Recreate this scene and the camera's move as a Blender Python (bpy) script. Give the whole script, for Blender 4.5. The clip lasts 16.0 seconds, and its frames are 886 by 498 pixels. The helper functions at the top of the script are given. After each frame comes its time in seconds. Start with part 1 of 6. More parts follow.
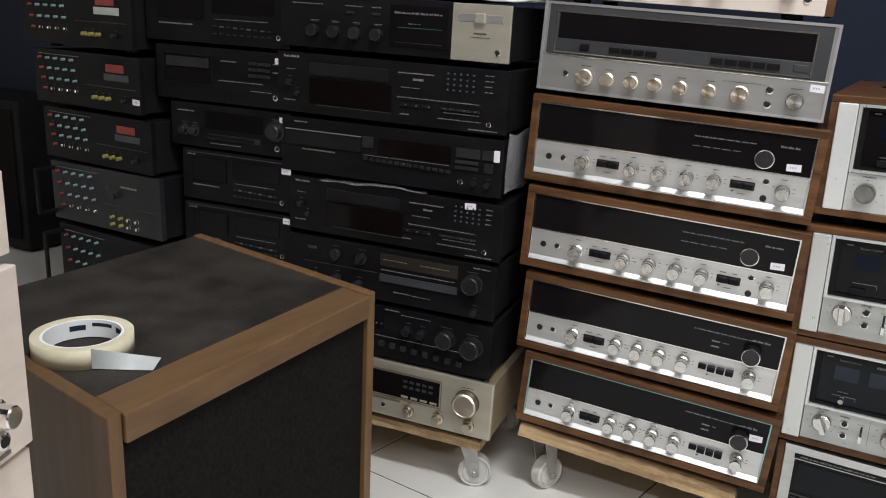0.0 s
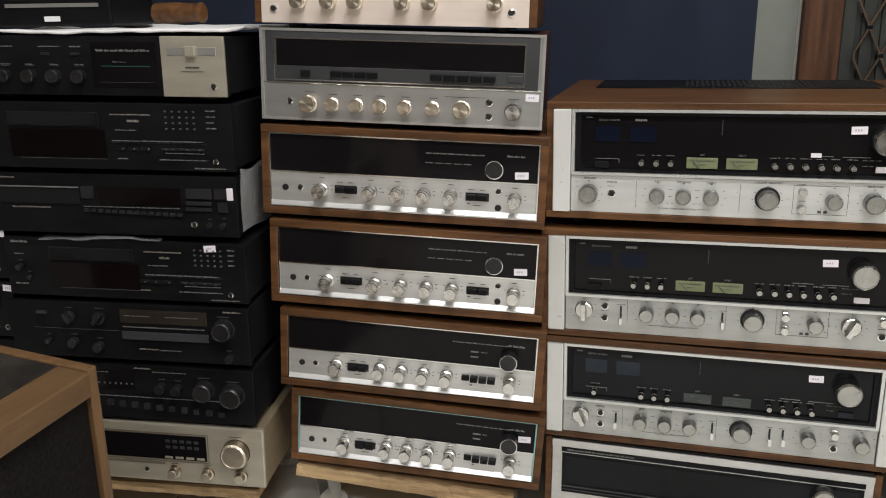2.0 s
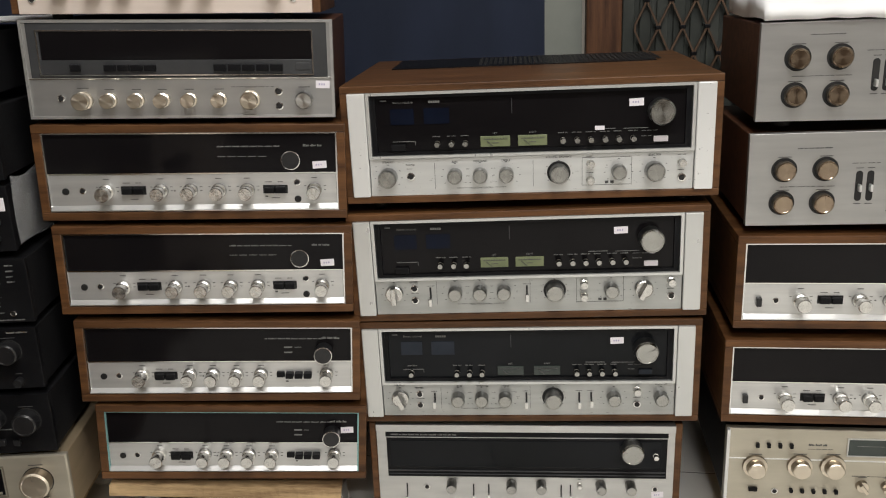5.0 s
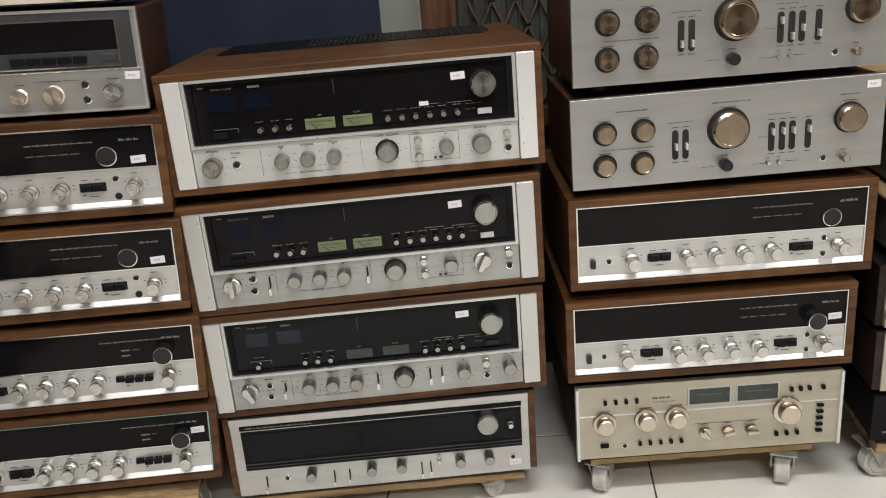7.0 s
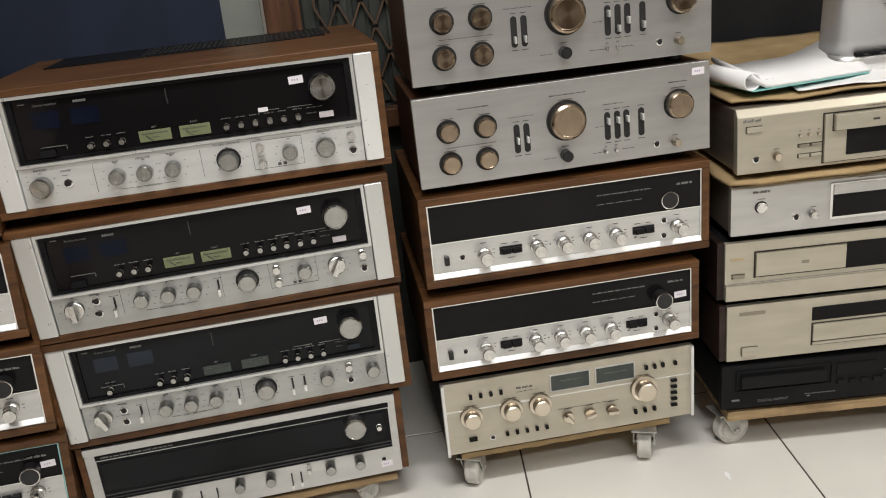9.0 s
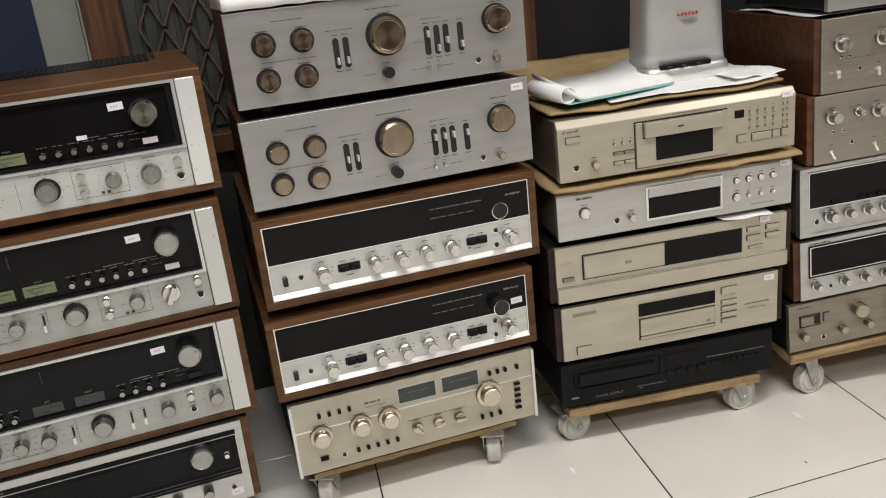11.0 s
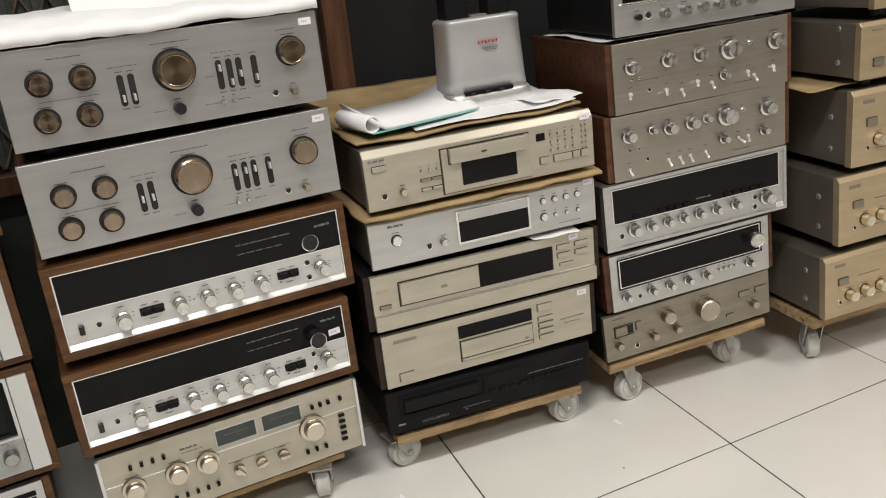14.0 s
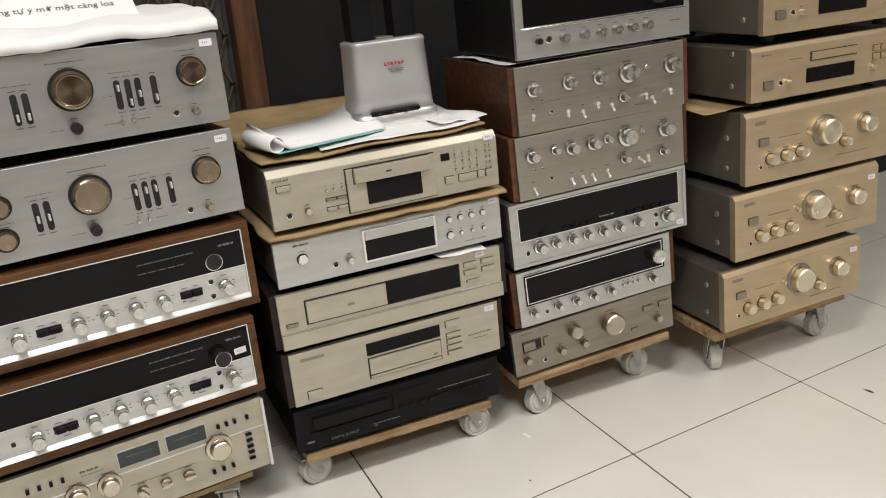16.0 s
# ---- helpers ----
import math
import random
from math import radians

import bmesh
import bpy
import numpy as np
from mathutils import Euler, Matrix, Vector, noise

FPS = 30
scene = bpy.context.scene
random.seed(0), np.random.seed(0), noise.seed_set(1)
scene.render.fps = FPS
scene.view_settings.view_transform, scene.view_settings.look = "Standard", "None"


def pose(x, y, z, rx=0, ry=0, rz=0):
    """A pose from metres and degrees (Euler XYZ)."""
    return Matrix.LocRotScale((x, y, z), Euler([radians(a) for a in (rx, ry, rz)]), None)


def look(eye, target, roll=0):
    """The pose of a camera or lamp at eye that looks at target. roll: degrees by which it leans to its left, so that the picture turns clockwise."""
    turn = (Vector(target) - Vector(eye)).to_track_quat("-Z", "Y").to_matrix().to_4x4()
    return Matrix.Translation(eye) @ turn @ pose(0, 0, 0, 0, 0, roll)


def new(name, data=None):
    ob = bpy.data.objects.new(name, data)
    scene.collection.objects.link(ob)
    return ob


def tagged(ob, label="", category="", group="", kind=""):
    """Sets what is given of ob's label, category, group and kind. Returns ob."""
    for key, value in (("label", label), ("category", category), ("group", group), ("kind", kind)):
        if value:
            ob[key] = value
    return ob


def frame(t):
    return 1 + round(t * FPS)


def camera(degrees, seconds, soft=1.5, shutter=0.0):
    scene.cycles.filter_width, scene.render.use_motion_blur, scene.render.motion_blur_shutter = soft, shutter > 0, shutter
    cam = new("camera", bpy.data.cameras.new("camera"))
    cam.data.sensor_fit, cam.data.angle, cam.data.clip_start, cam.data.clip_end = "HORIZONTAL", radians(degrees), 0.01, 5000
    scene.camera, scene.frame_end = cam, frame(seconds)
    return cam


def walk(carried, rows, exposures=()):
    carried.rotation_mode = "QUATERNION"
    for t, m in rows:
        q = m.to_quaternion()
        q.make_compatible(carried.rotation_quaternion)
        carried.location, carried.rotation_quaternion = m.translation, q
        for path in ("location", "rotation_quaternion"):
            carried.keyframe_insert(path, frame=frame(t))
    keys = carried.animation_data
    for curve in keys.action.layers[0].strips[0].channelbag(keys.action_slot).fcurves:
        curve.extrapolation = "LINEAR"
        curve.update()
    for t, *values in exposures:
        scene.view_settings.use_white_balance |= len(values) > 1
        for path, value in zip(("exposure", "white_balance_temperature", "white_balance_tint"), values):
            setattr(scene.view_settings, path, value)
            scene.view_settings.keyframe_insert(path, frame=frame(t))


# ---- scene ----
cam = camera(55.5, 16.0, soft=1.1)
PATH = [
    (0, (0.162, -0.084, 0.885), (-0.827, 1.564, 0.331), 2.8),
    (0.5, (0.176, -0.062, 0.89), (-0.723, 1.635, 0.332), 2.3),
    (1, (0.195, -0.037, 0.898), (-0.581, 1.718, 0.336), 0.9),
    (1.5, (0.215, -0.011, 0.914), (-0.438, 1.794, 0.35), -0.2),
    (2, (0.223, 0.005, 0.924), (-0.347, 1.843, 0.377), -0.8),
    (2.5, (0.225, 0.008, 0.929), (-0.314, 1.857, 0.389), -1.2),
    (3, (0.227, 0.012, 0.928), (-0.29, 1.864, 0.377), -1.4),
    (3.5, (0.232, 0.022, 0.927), (-0.226, 1.882, 0.352), -1.4),
    (4, (0.252, 0.036, 0.932), (-0.116, 1.909, 0.336), -1.5),
    (4.5, (0.26, 0.037, 0.933), (-0.019, 1.925, 0.334), -1.7),
    (7, (0.374, 0.052, 0.921), (0.402, 1.941, 0.264), -4.4),
    (7.5, (0.39, 0.053, 0.921), (0.467, 1.937, 0.256), -4.6),
    (8, (0.4, 0.054, 0.918), (0.545, 1.935, 0.254), -5.1),
    (8.5, (0.417, 0.054, 0.917), (0.628, 1.925, 0.242), -5.5),
    (11, (0.482, 0.014, 0.912), (1.062, 1.811, 0.253), -5.9),
    (11.5, (0.494, 0.011, 0.912), (1.137, 1.786, 0.252), -6.1),
    (12, (0.507, 0.01, 0.913), (1.224, 1.753, 0.243), -6.1),
    (12.5, (0.526, 0.0, 0.914), (1.293, 1.725, 0.253), -6.4),
    (13, (0.55, -0.013, 0.916), (1.349, 1.702, 0.268), -6.5),
    (13.5, (0.572, -0.017, 0.918), (1.407, 1.683, 0.274), -6.4),
    (14, (0.583, -0.019, 0.919), (1.442, 1.667, 0.271), -6.1),
    (14.5, (0.602, -0.028, 0.92), (1.514, 1.625, 0.261), -5.6),
    (15, (0.613, -0.044, 0.923), (1.562, 1.592, 0.273), -5.0),
    (15.5, (0.619, -0.062, 0.925), (1.564, 1.583, 0.293), -5.1),
    (16, (0.629, -0.071, 0.925), (1.613, 1.554, 0.299), -5.1),
]
walk(cam, [(t, look(eye, target, roll)) for t, eye, target, roll in PATH],
     exposures=[(0.0, 0.18, 6050, 10), (1.5, 0.12, 6350, 10), (4.5, 0.02, 6500, 10), (8.5, 0.0, 6500, 10), (12.0, -0.10, 6550, 10), (16.0, -0.08, 6550, 10)])

# ---- world, lamps ----
world = bpy.data.worlds.new("world")
scene.world = world
world.use_nodes = True
world.node_tree.nodes["Background"].inputs[0].default_value = (0.9, 0.95, 1.0, 1)
world.node_tree.nodes["Background"].inputs[1].default_value = 0.05


def ceiling_lamp(x, y, w, d, power, colour, z=2.58):
    data = bpy.data.lights.new("ceiling_lamp", "AREA")
    data.shape, data.size, data.size_y, data.energy, data.color = "RECTANGLE", w, d, power, colour
    ob = new("ceiling_lamp", data)
    ob.matrix_world = pose(x, y, z)
    return ob


ceiling_lamp(0.50, 0.12, 0.9, 0.12, 40, (1.0, 0.98, 0.955))
ceiling_lamp(2.4, -0.5, 0.12, 1.2, 33, (1.0, 0.95, 0.88))
ceiling_lamp(0.7, -1.7, 1.2, 0.12, 36, (1.0, 0.98, 0.96))

# ---- materials ----


def mat(name):
    m = bpy.data.materials.new(name)
    m.use_nodes = True
    n = m.node_tree.nodes
    return m, n, m.node_tree.links, n["Principled BSDF"]


def noise_node(n, l, scale, stretch=(1, 1, 1), detail=4, rand=True):
    tc = n.new("ShaderNodeTexCoord")
    mp = n.new("ShaderNodeMapping")
    mp.inputs["Scale"].default_value = stretch
    l.new(tc.outputs["Object"], mp.inputs["Vector"])
    if rand:
        info = n.new("ShaderNodeObjectInfo")
        mul = n.new("ShaderNodeMath")
        mul.operation = "MULTIPLY"
        mul.inputs[1].default_value = 37.0
        l.new(info.outputs["Random"], mul.inputs[0])
        l.new(mul.outputs[0], mp.inputs["Location"])
    t = n.new("ShaderNodeTexNoise")
    t.inputs["Scale"].default_value = scale
    t.inputs["Detail"].default_value = detail
    l.new(mp.outputs[0], t.inputs["Vector"])
    return t


def ramp(n, l, src, stops):
    r = n.new("ShaderNodeValToRGB")
    e = r.color_ramp.elements
    while len(e) < len(stops):
        e.new(0.5)
    for k, (p, c) in zip(e, stops):
        k.position, k.color = p, (*c, 1)
    l.new(src, r.inputs[0])
    return r


def surface(name, c1, c2, rough=(0.4, 0.6), metal=0.0, scale=30, stretch=(1, 1, 1), bump=0.0, fine=200, spec=0.5, coat=0.0):
    """A colour that drifts between two values, with roughness drifting as well and fine relief."""
    m, n, l, b = mat(name)
    t = noise_node(n, l, scale, stretch)
    r = ramp(n, l, t.outputs["Fac"], [(0.3, c1), (0.7, c2)])
    l.new(r.outputs[0], b.inputs["Base Color"])
    t2 = noise_node(n, l, fine, stretch, 2)
    mr = n.new("ShaderNodeMapRange")
    mr.inputs["To Min"].default_value, mr.inputs["To Max"].default_value = rough
    l.new(t2.outputs["Fac"], mr.inputs["Value"])
    l.new(mr.outputs[0], b.inputs["Roughness"])
    b.inputs["Metallic"].default_value = metal
    b.inputs["Specular IOR Level"].default_value = spec
    b.inputs["Coat Weight"].default_value = coat
    if bump:
        bp = n.new("ShaderNodeBump")
        bp.inputs["Strength"].default_value = bump
        bp.inputs["Distance"].default_value = 0.001
        l.new(t2.outputs["Fac"], bp.inputs["Height"])
        l.new(bp.outputs[0], b.inputs["Normal"])
    return m


def wood(name, dark, light, rough=(0.35, 0.5), along="x"):
    """Veneer: long streaks along one axis, finer pores on top."""
    m, n, l, b = mat(name)
    st = {"x": (1, 14, 14), "y": (14, 1, 14), "z": (14, 14, 1)}[along]
    t = noise_node(n, l, 5, st, 6)
    f = noise_node(n, l, 60, st, 3)
    mix = n.new("ShaderNodeMath")
    mix.operation = "MULTIPLY_ADD"
    mix.inputs[1].default_value = 0.35
    l.new(f.outputs["Fac"], mix.inputs[0])
    l.new(t.outputs["Fac"], mix.inputs[2])
    r = ramp(n, l, mix.outputs[0], [(0.45, dark), (0.85, light)])
    info = n.new("ShaderNodeObjectInfo")
    hs = n.new("ShaderNodeHueSaturation")
    mr = n.new("ShaderNodeMapRange")
    mr.inputs["To Min"].default_value, mr.inputs["To Max"].default_value = 0.82, 1.15
    l.new(info.outputs["Random"], mr.inputs["Value"])
    l.new(mr.outputs[0], hs.inputs["Value"])
    l.new(r.outputs[0], hs.inputs["Color"])
    l.new(hs.outputs[0], b.inputs["Base Color"])
    b.inputs["Specular IOR Level"].default_value = 0.3
    rr = n.new("ShaderNodeMapRange")
    rr.inputs["To Min"].default_value, rr.inputs["To Max"].default_value = rough
    l.new(f.outputs["Fac"], rr.inputs["Value"])
    l.new(rr.outputs[0], b.inputs["Roughness"])
    bp = n.new("ShaderNodeBump")
    bp.inputs["Strength"].default_value, bp.inputs["Distance"].default_value = 0.15, 0.0006
    l.new(f.outputs["Fac"], bp.inputs["Height"])
    l.new(bp.outputs[0], b.inputs["Normal"])
    return m


def turned(name, colour, rough=0.28):
    """Lathe-turned metal with a radial sheen round the local y axis."""
    m, n, l, b = mat(name)
    b.inputs["Base Color"].default_value = (*colour, 1)
    b.inputs["Metallic"].default_value = 1.0
    b.inputs["Roughness"].default_value = rough
    b.inputs["Anisotropic"].default_value = 0.9
    tg = n.new("ShaderNodeTangent")
    tg.direction_type, tg.axis = "RADIAL", "Y"
    l.new(tg.outputs[0], b.inputs["Tangent"])
    return m


WALNUT = wood("walnut_veneer", (0.050, 0.021, 0.008), (0.142, 0.064, 0.024))
WALNUT_DARK = wood("dark_walnut_veneer", (0.045, 0.017, 0.009), (0.12, 0.05, 0.025))
OAK_LONG = wood("speaker_veneer_lengthwise", (0.115, 0.064, 0.029), (0.165, 0.095, 0.045), (0.4, 0.5), "y")
OAK = wood("speaker_veneer", (0.105, 0.057, 0.025), (0.165, 0.092, 0.043), along="z")
PINE = wood("plank_wood", (0.17, 0.10, 0.05), (0.55, 0.39, 0.21), (0.6, 0.85))
BROWN_POST = wood("post_wood", (0.05, 0.022, 0.012), (0.13, 0.06, 0.03), (0.4, 0.6), "z")
SILVER = surface("brushed_silver", (0.46, 0.46, 0.455), (0.53, 0.53, 0.52), (0.32, 0.44), 0.85, 9, (0.9, 1, 7), 0.04, 60)
SILVER_WARM = surface("brushed_champagne_silver", (0.38, 0.35, 0.30), (0.43, 0.40, 0.345), (0.30, 0.42), 0.8, 8, (0.6, 1, 40), 0.05, 60)
SILVER_PLAIN = surface("satin_silver", (0.58, 0.58, 0.57), (0.66, 0.66, 0.645), (0.32, 0.42), 0.85, 12, (1, 1, 6), 0.02, 90)
# STRIP_PALE goes on the topmost large receiver only, STRIP on the two below.
STRIP_PALE = surface("pale_satin_strip", (0.66, 0.67, 0.66), (0.74, 0.75, 0.735), (0.24, 0.36), 0.5, 9, (0.8, 1, 9), 0.04, 80)
STRIP = surface("satin_silver_strip", (0.42, 0.43, 0.42), (0.50, 0.51, 0.495), (0.24, 0.36), 0.65, 9, (0.8, 1, 9), 0.04, 80)
STRIP_BRIGHT = surface("bright_brushed_strip", (0.60, 0.60, 0.59), (0.69, 0.69, 0.675), (0.26, 0.38), 0.65, 8, (0.7, 1, 14), 0.05, 70)
# END_PALE: paler tone for the topmost large receiver's end pieces.
END_PALE = surface("paler_end_metal", (0.84, 0.85, 0.84), (0.90, 0.91, 0.90), (0.24, 0.36), 0.45, 10)
END_METAL = surface("pale_end_metal", (0.66, 0.67, 0.66), (0.73, 0.74, 0.725), (0.24, 0.36), 0.65, 10, (1, 1, 0.4), 0.03, 90)
WHITE_METAL = surface("pale_anodised_metal", (0.80, 0.81, 0.80), (0.86, 0.865, 0.855), (0.30, 0.40), 0.75, 10)
CHAMPAGNE = surface("champagne_metal", (0.49, 0.455, 0.37), (0.57, 0.53, 0.435), (0.33, 0.45), 0.6, 10, (1, 1, 5), 0.02, 90)
GOLD = surface("gold_anodised_metal", (0.52, 0.41, 0.265), (0.60, 0.475, 0.315), (0.33, 0.45), 0.65, 10, (1, 1, 5), 0.02, 90)
BRONZE = surface("bronze_grey_metal", (0.29, 0.26, 0.21), (0.37, 0.33, 0.27), (0.33, 0.45), 0.75, 10, (1, 1, 8), 0.02, 90)
CHROME = surface("polished_chrome", (0.78, 0.78, 0.77), (0.86, 0.86, 0.85), (0.08, 0.16), 1.0, 20)
TEAL_EDGE = surface("teal_film_edge", (0.25, 0.50, 0.50), (0.35, 0.62, 0.60), (0.15, 0.3), 0.4, 20)
BLACK_GLASS = surface("black_dial_glass", (0.0055, 0.0048, 0.0055), (0.0085, 0.0076, 0.0082), (0.05, 0.10), 0.0, 6, spec=0.16)
GREY_GLASS = surface("smoked_dial_glass", (0.006, 0.007, 0.008), (0.010, 0.011, 0.013), (0.06, 0.12), 0.0, 6, spec=0.18)
BLACK = surface("black_painted_metal", (0.004, 0.004, 0.005), (0.009, 0.009, 0.010), (0.35, 0.5), 0.0, 12, (1, 1, 3), 0.04, 150, spec=0.16)
BLACK_CASE = surface("black_steel_cover", (0.006, 0.006, 0.007), (0.012, 0.012, 0.013), (0.45, 0.65), 0.0, 9, (1, 1, 1), 0.08, 400, spec=0.18)
RUBBER = surface("dark_hole", (0.006, 0.006, 0.006), (0.012, 0.012, 0.012), (0.5, 0.7))
GREY_CASE = surface("grey_steel_cover", (0.17, 0.150, 0.120), (0.24, 0.212, 0.175), (0.4, 0.55), 0.55, 10)
GREY_FACE = surface("dark_grey_face", (0.045, 0.047, 0.05), (0.075, 0.077, 0.08), (0.35, 0.5), 0.4, 10)
OFF_WHITE = surface("pinkish_silver_face", (0.80, 0.69, 0.61), (0.87, 0.76, 0.68), (0.35, 0.45), 0.35, 10, (1, 1, 8))
KNOB = turned("turned_aluminium", (0.76, 0.755, 0.73), 0.24)
KNOB_WARM = turned("turned_warm_aluminium", (0.78, 0.70, 0.58))
KNOB_GOLD = turned("turned_gold", (0.85, 0.77, 0.62))
KNOB_COPPER = turned("turned_copper_bronze", (0.40, 0.315, 0.235), 0.17)
KNOB_STEEL = turned("turned_steel", (0.44, 0.44, 0.42), 0.17)
KNOB_BRONZE = turned("turned_bronze", (0.55, 0.49, 0.40))
# Knurled flanks, toned darker than the caps, add contrast that soft lamps leave out.
KNOB_SIDE = surface("knurled_darkened_metal", (0.20, 0.20, 0.195), (0.40, 0.40, 0.39), (0.25, 0.4), 1.0, 60, (1, 0.02, 1), 0.3, 500)
KNOB_SIDE_WARM = surface("knurled_darkened_bronze", (0.22, 0.185, 0.145), (0.42, 0.36, 0.29), (0.25, 0.4), 1.0, 60, (1, 0.02, 1), 0.3, 500)
KNOB_BLACK = surface("black_knob_plastic", (0.008, 0.008, 0.009), (0.018, 0.018, 0.019), (0.3, 0.45))
INK = surface("dark_print", (0.05, 0.05, 0.05), (0.09, 0.09, 0.09), (0.5, 0.6))
PRINT = surface("pale_print", (0.42, 0.42, 0.40), (0.55, 0.55, 0.53), (0.5, 0.6))
PRINT_DIM = surface("dim_print", (0.14, 0.14, 0.135), (0.22, 0.22, 0.21), (0.5, 0.6))
PRINT_GOLD = surface("gold_print", (0.30, 0.20, 0.07), (0.42, 0.29, 0.11), (0.4, 0.5))
PRINT_RED = surface("red_print", (0.50, 0.02, 0.02), (0.62, 0.04, 0.03), (0.4, 0.5))
PRINT_GREEN = surface("green_print", (0.02, 0.10, 0.07), (0.03, 0.14, 0.10), (0.4, 0.5))
PAPER = surface("white_paper", (0.86, 0.86, 0.86), (0.92, 0.92, 0.92), (0.7, 0.85), 0.0, 18, (1, 1, 1), 0.15, 60)
PAPER_PINK = surface("price_label_paper", (0.78, 0.74, 0.78), (0.86, 0.82, 0.86), (0.6, 0.7))
TEAL_PAPER = surface("teal_cover", (0.20, 0.52, 0.50), (0.28, 0.62, 0.58), (0.5, 0.6))
CARD = surface("cardboard", (0.32, 0.22, 0.105), (0.46, 0.33, 0.17), (0.75, 0.9), 0.0, 14, (1, 1, 1), 0.25, 120)
METER = surface("pale_green_meter_face", (0.15, 0.175, 0.085), (0.20, 0.225, 0.12), (0.25, 0.4))
METER_DARK = surface("grey_meter_face", (0.030, 0.040, 0.036), (0.050, 0.062, 0.056), (0.12, 0.2))
NYLON = surface("worn_white_nylon", (0.50, 0.49, 0.45), (0.68, 0.67, 0.63), (0.45, 0.65), 0.0, 40, (1, 1, 1), 0.2, 150)
ZINC = surface("zinc_plated_steel", (0.36, 0.36, 0.34), (0.55, 0.55, 0.52), (0.35, 0.55), 0.8, 40)
VINYL = surface("worn_black_vinyl", (0.014, 0.012, 0.010), (0.040, 0.034, 0.028), (0.45, 0.8), 0.0, 16, (1, 1, 1), 0.9, 420, spec=0.3)
CLOTH = surface("black_grille_cloth", (0.006, 0.005, 0.005), (0.015, 0.013, 0.012), (0.85, 1.0), 0.0, 200, (1, 1, 1), 0.6, 900, spec=0.08)
BLUE_PANE = surface("dim_blue_window", (0.003, 0.005, 0.013), (0.004, 0.007, 0.018), (0.15, 0.25), 0.0, 30, spec=0.15)
GREY_PANE = surface("dim_grey_window", (0.020, 0.025, 0.034), (0.030, 0.036, 0.048), (0.15, 0.25), 0.0, 30, spec=0.15)
DOCK = surface("silver_plastic", (0.44, 0.44, 0.445), (0.50, 0.50, 0.505), (0.34, 0.42), 0.4, 12)
TAG_INK = surface("faint_violet_ink", (0.40, 0.36, 0.52), (0.50, 0.46, 0.60), (0.5, 0.6))
LIP = surface("bright_rolled_metal", (0.60, 0.60, 0.59), (0.69, 0.69, 0.68), (0.30, 0.44), 0.9, 9, (1, 8, 8))
DARK_KEY = surface("dark_key_plastic", (0.012, 0.012, 0.013), (0.024, 0.024, 0.026), (0.3, 0.45))
PRINT_FAINT = surface("faint_print", (0.036, 0.037, 0.040), (0.066, 0.067, 0.070), (0.5, 0.6))
PRINT_GOLD_DIM = surface("faint_gold_print", (0.12, 0.075, 0.025), (0.17, 0.11, 0.04), (0.4, 0.5))
EBONY = wood("ebonised_wood", (0.012, 0.007, 0.006), (0.035, 0.020, 0.016))
TAPE_END = surface("pale_grey_tape", (0.42, 0.44, 0.43), (0.50, 0.52, 0.50), (0.4, 0.55), 0.0, 40)
TAPE = surface("cream_masking_tape", (0.66, 0.60, 0.42), (0.76, 0.70, 0.52), (0.5, 0.65), 0.0, 40)
BLUE_WALL = surface("dark_blue_cloth", (0.008, 0.014, 0.032), (0.014, 0.022, 0.048), (0.75, 0.95), 0.0, 3, (4, 1, 1), 0.2, 300)
BLACK_CLOTH = surface("black_cloth", (0.003, 0.003, 0.004), (0.007, 0.007, 0.008), (0.8, 1.0), 0.0, 3, (5, 1, 1), 0.2, 300)
GREEN_GREY = surface("grey_green_paint", (0.20, 0.215, 0.19), (0.26, 0.275, 0.245), (0.6, 0.8), 0.0, 6)
WALL = surface("cream_wall_paint", (0.62, 0.58, 0.50), (0.70, 0.66, 0.58), (0.7, 0.9), 0.0, 4, (1, 1, 1), 0.1, 200)
CEIL = surface("white_ceiling_paint", (0.74, 0.73, 0.70), (0.80, 0.79, 0.76), (0.8, 0.95), 0.0, 4)
FILM = surface("clear_plastic_wrap", (0.50, 0.51, 0.52), (0.65, 0.66, 0.67), (0.08, 0.25), 0.0, 25, (1, 1, 1), 0.8, 40)
FILM.node_tree.nodes["Principled BSDF"].inputs["Alpha"].default_value = 0.22


def tile_material():
    m, n, l, b = mat("polished_cream_tile")
    t = noise_node(n, l, 3, (1, 1, 1), 5)
    f = noise_node(n, l, 160, (1, 1, 1), 2)
    r = ramp(n, l, t.outputs["Fac"], [(0.3, (0.74, 0.725, 0.68)), (0.7, (0.82, 0.805, 0.76))])
    l.new(r.outputs[0], b.inputs["Base Color"])
    s = noise_node(n, l, 9, (1, 1, 1), 6)
    mr = n.new("ShaderNodeMapRange")
    mr.inputs["To Min"].default_value, mr.inputs["To Max"].default_value = 0.08, 0.24
    l.new(s.outputs["Fac"], mr.inputs["Value"])
    l.new(mr.outputs[0], b.inputs["Roughness"])
    bp = n.new("ShaderNodeBump")
    bp.inputs["Strength"].default_value, bp.inputs["Distance"].default_value = 0.02, 0.0005
    l.new(f.outputs["Fac"], bp.inputs["Height"])
    l.new(bp.outputs[0], b.inputs["Normal"])
    return m


TILE = tile_material()
GROUT = surface("dark_grout", (0.045, 0.04, 0.034), (0.09, 0.08, 0.066), (0.8, 0.95), 0.0, 60)

# ---- mesh helpers ----


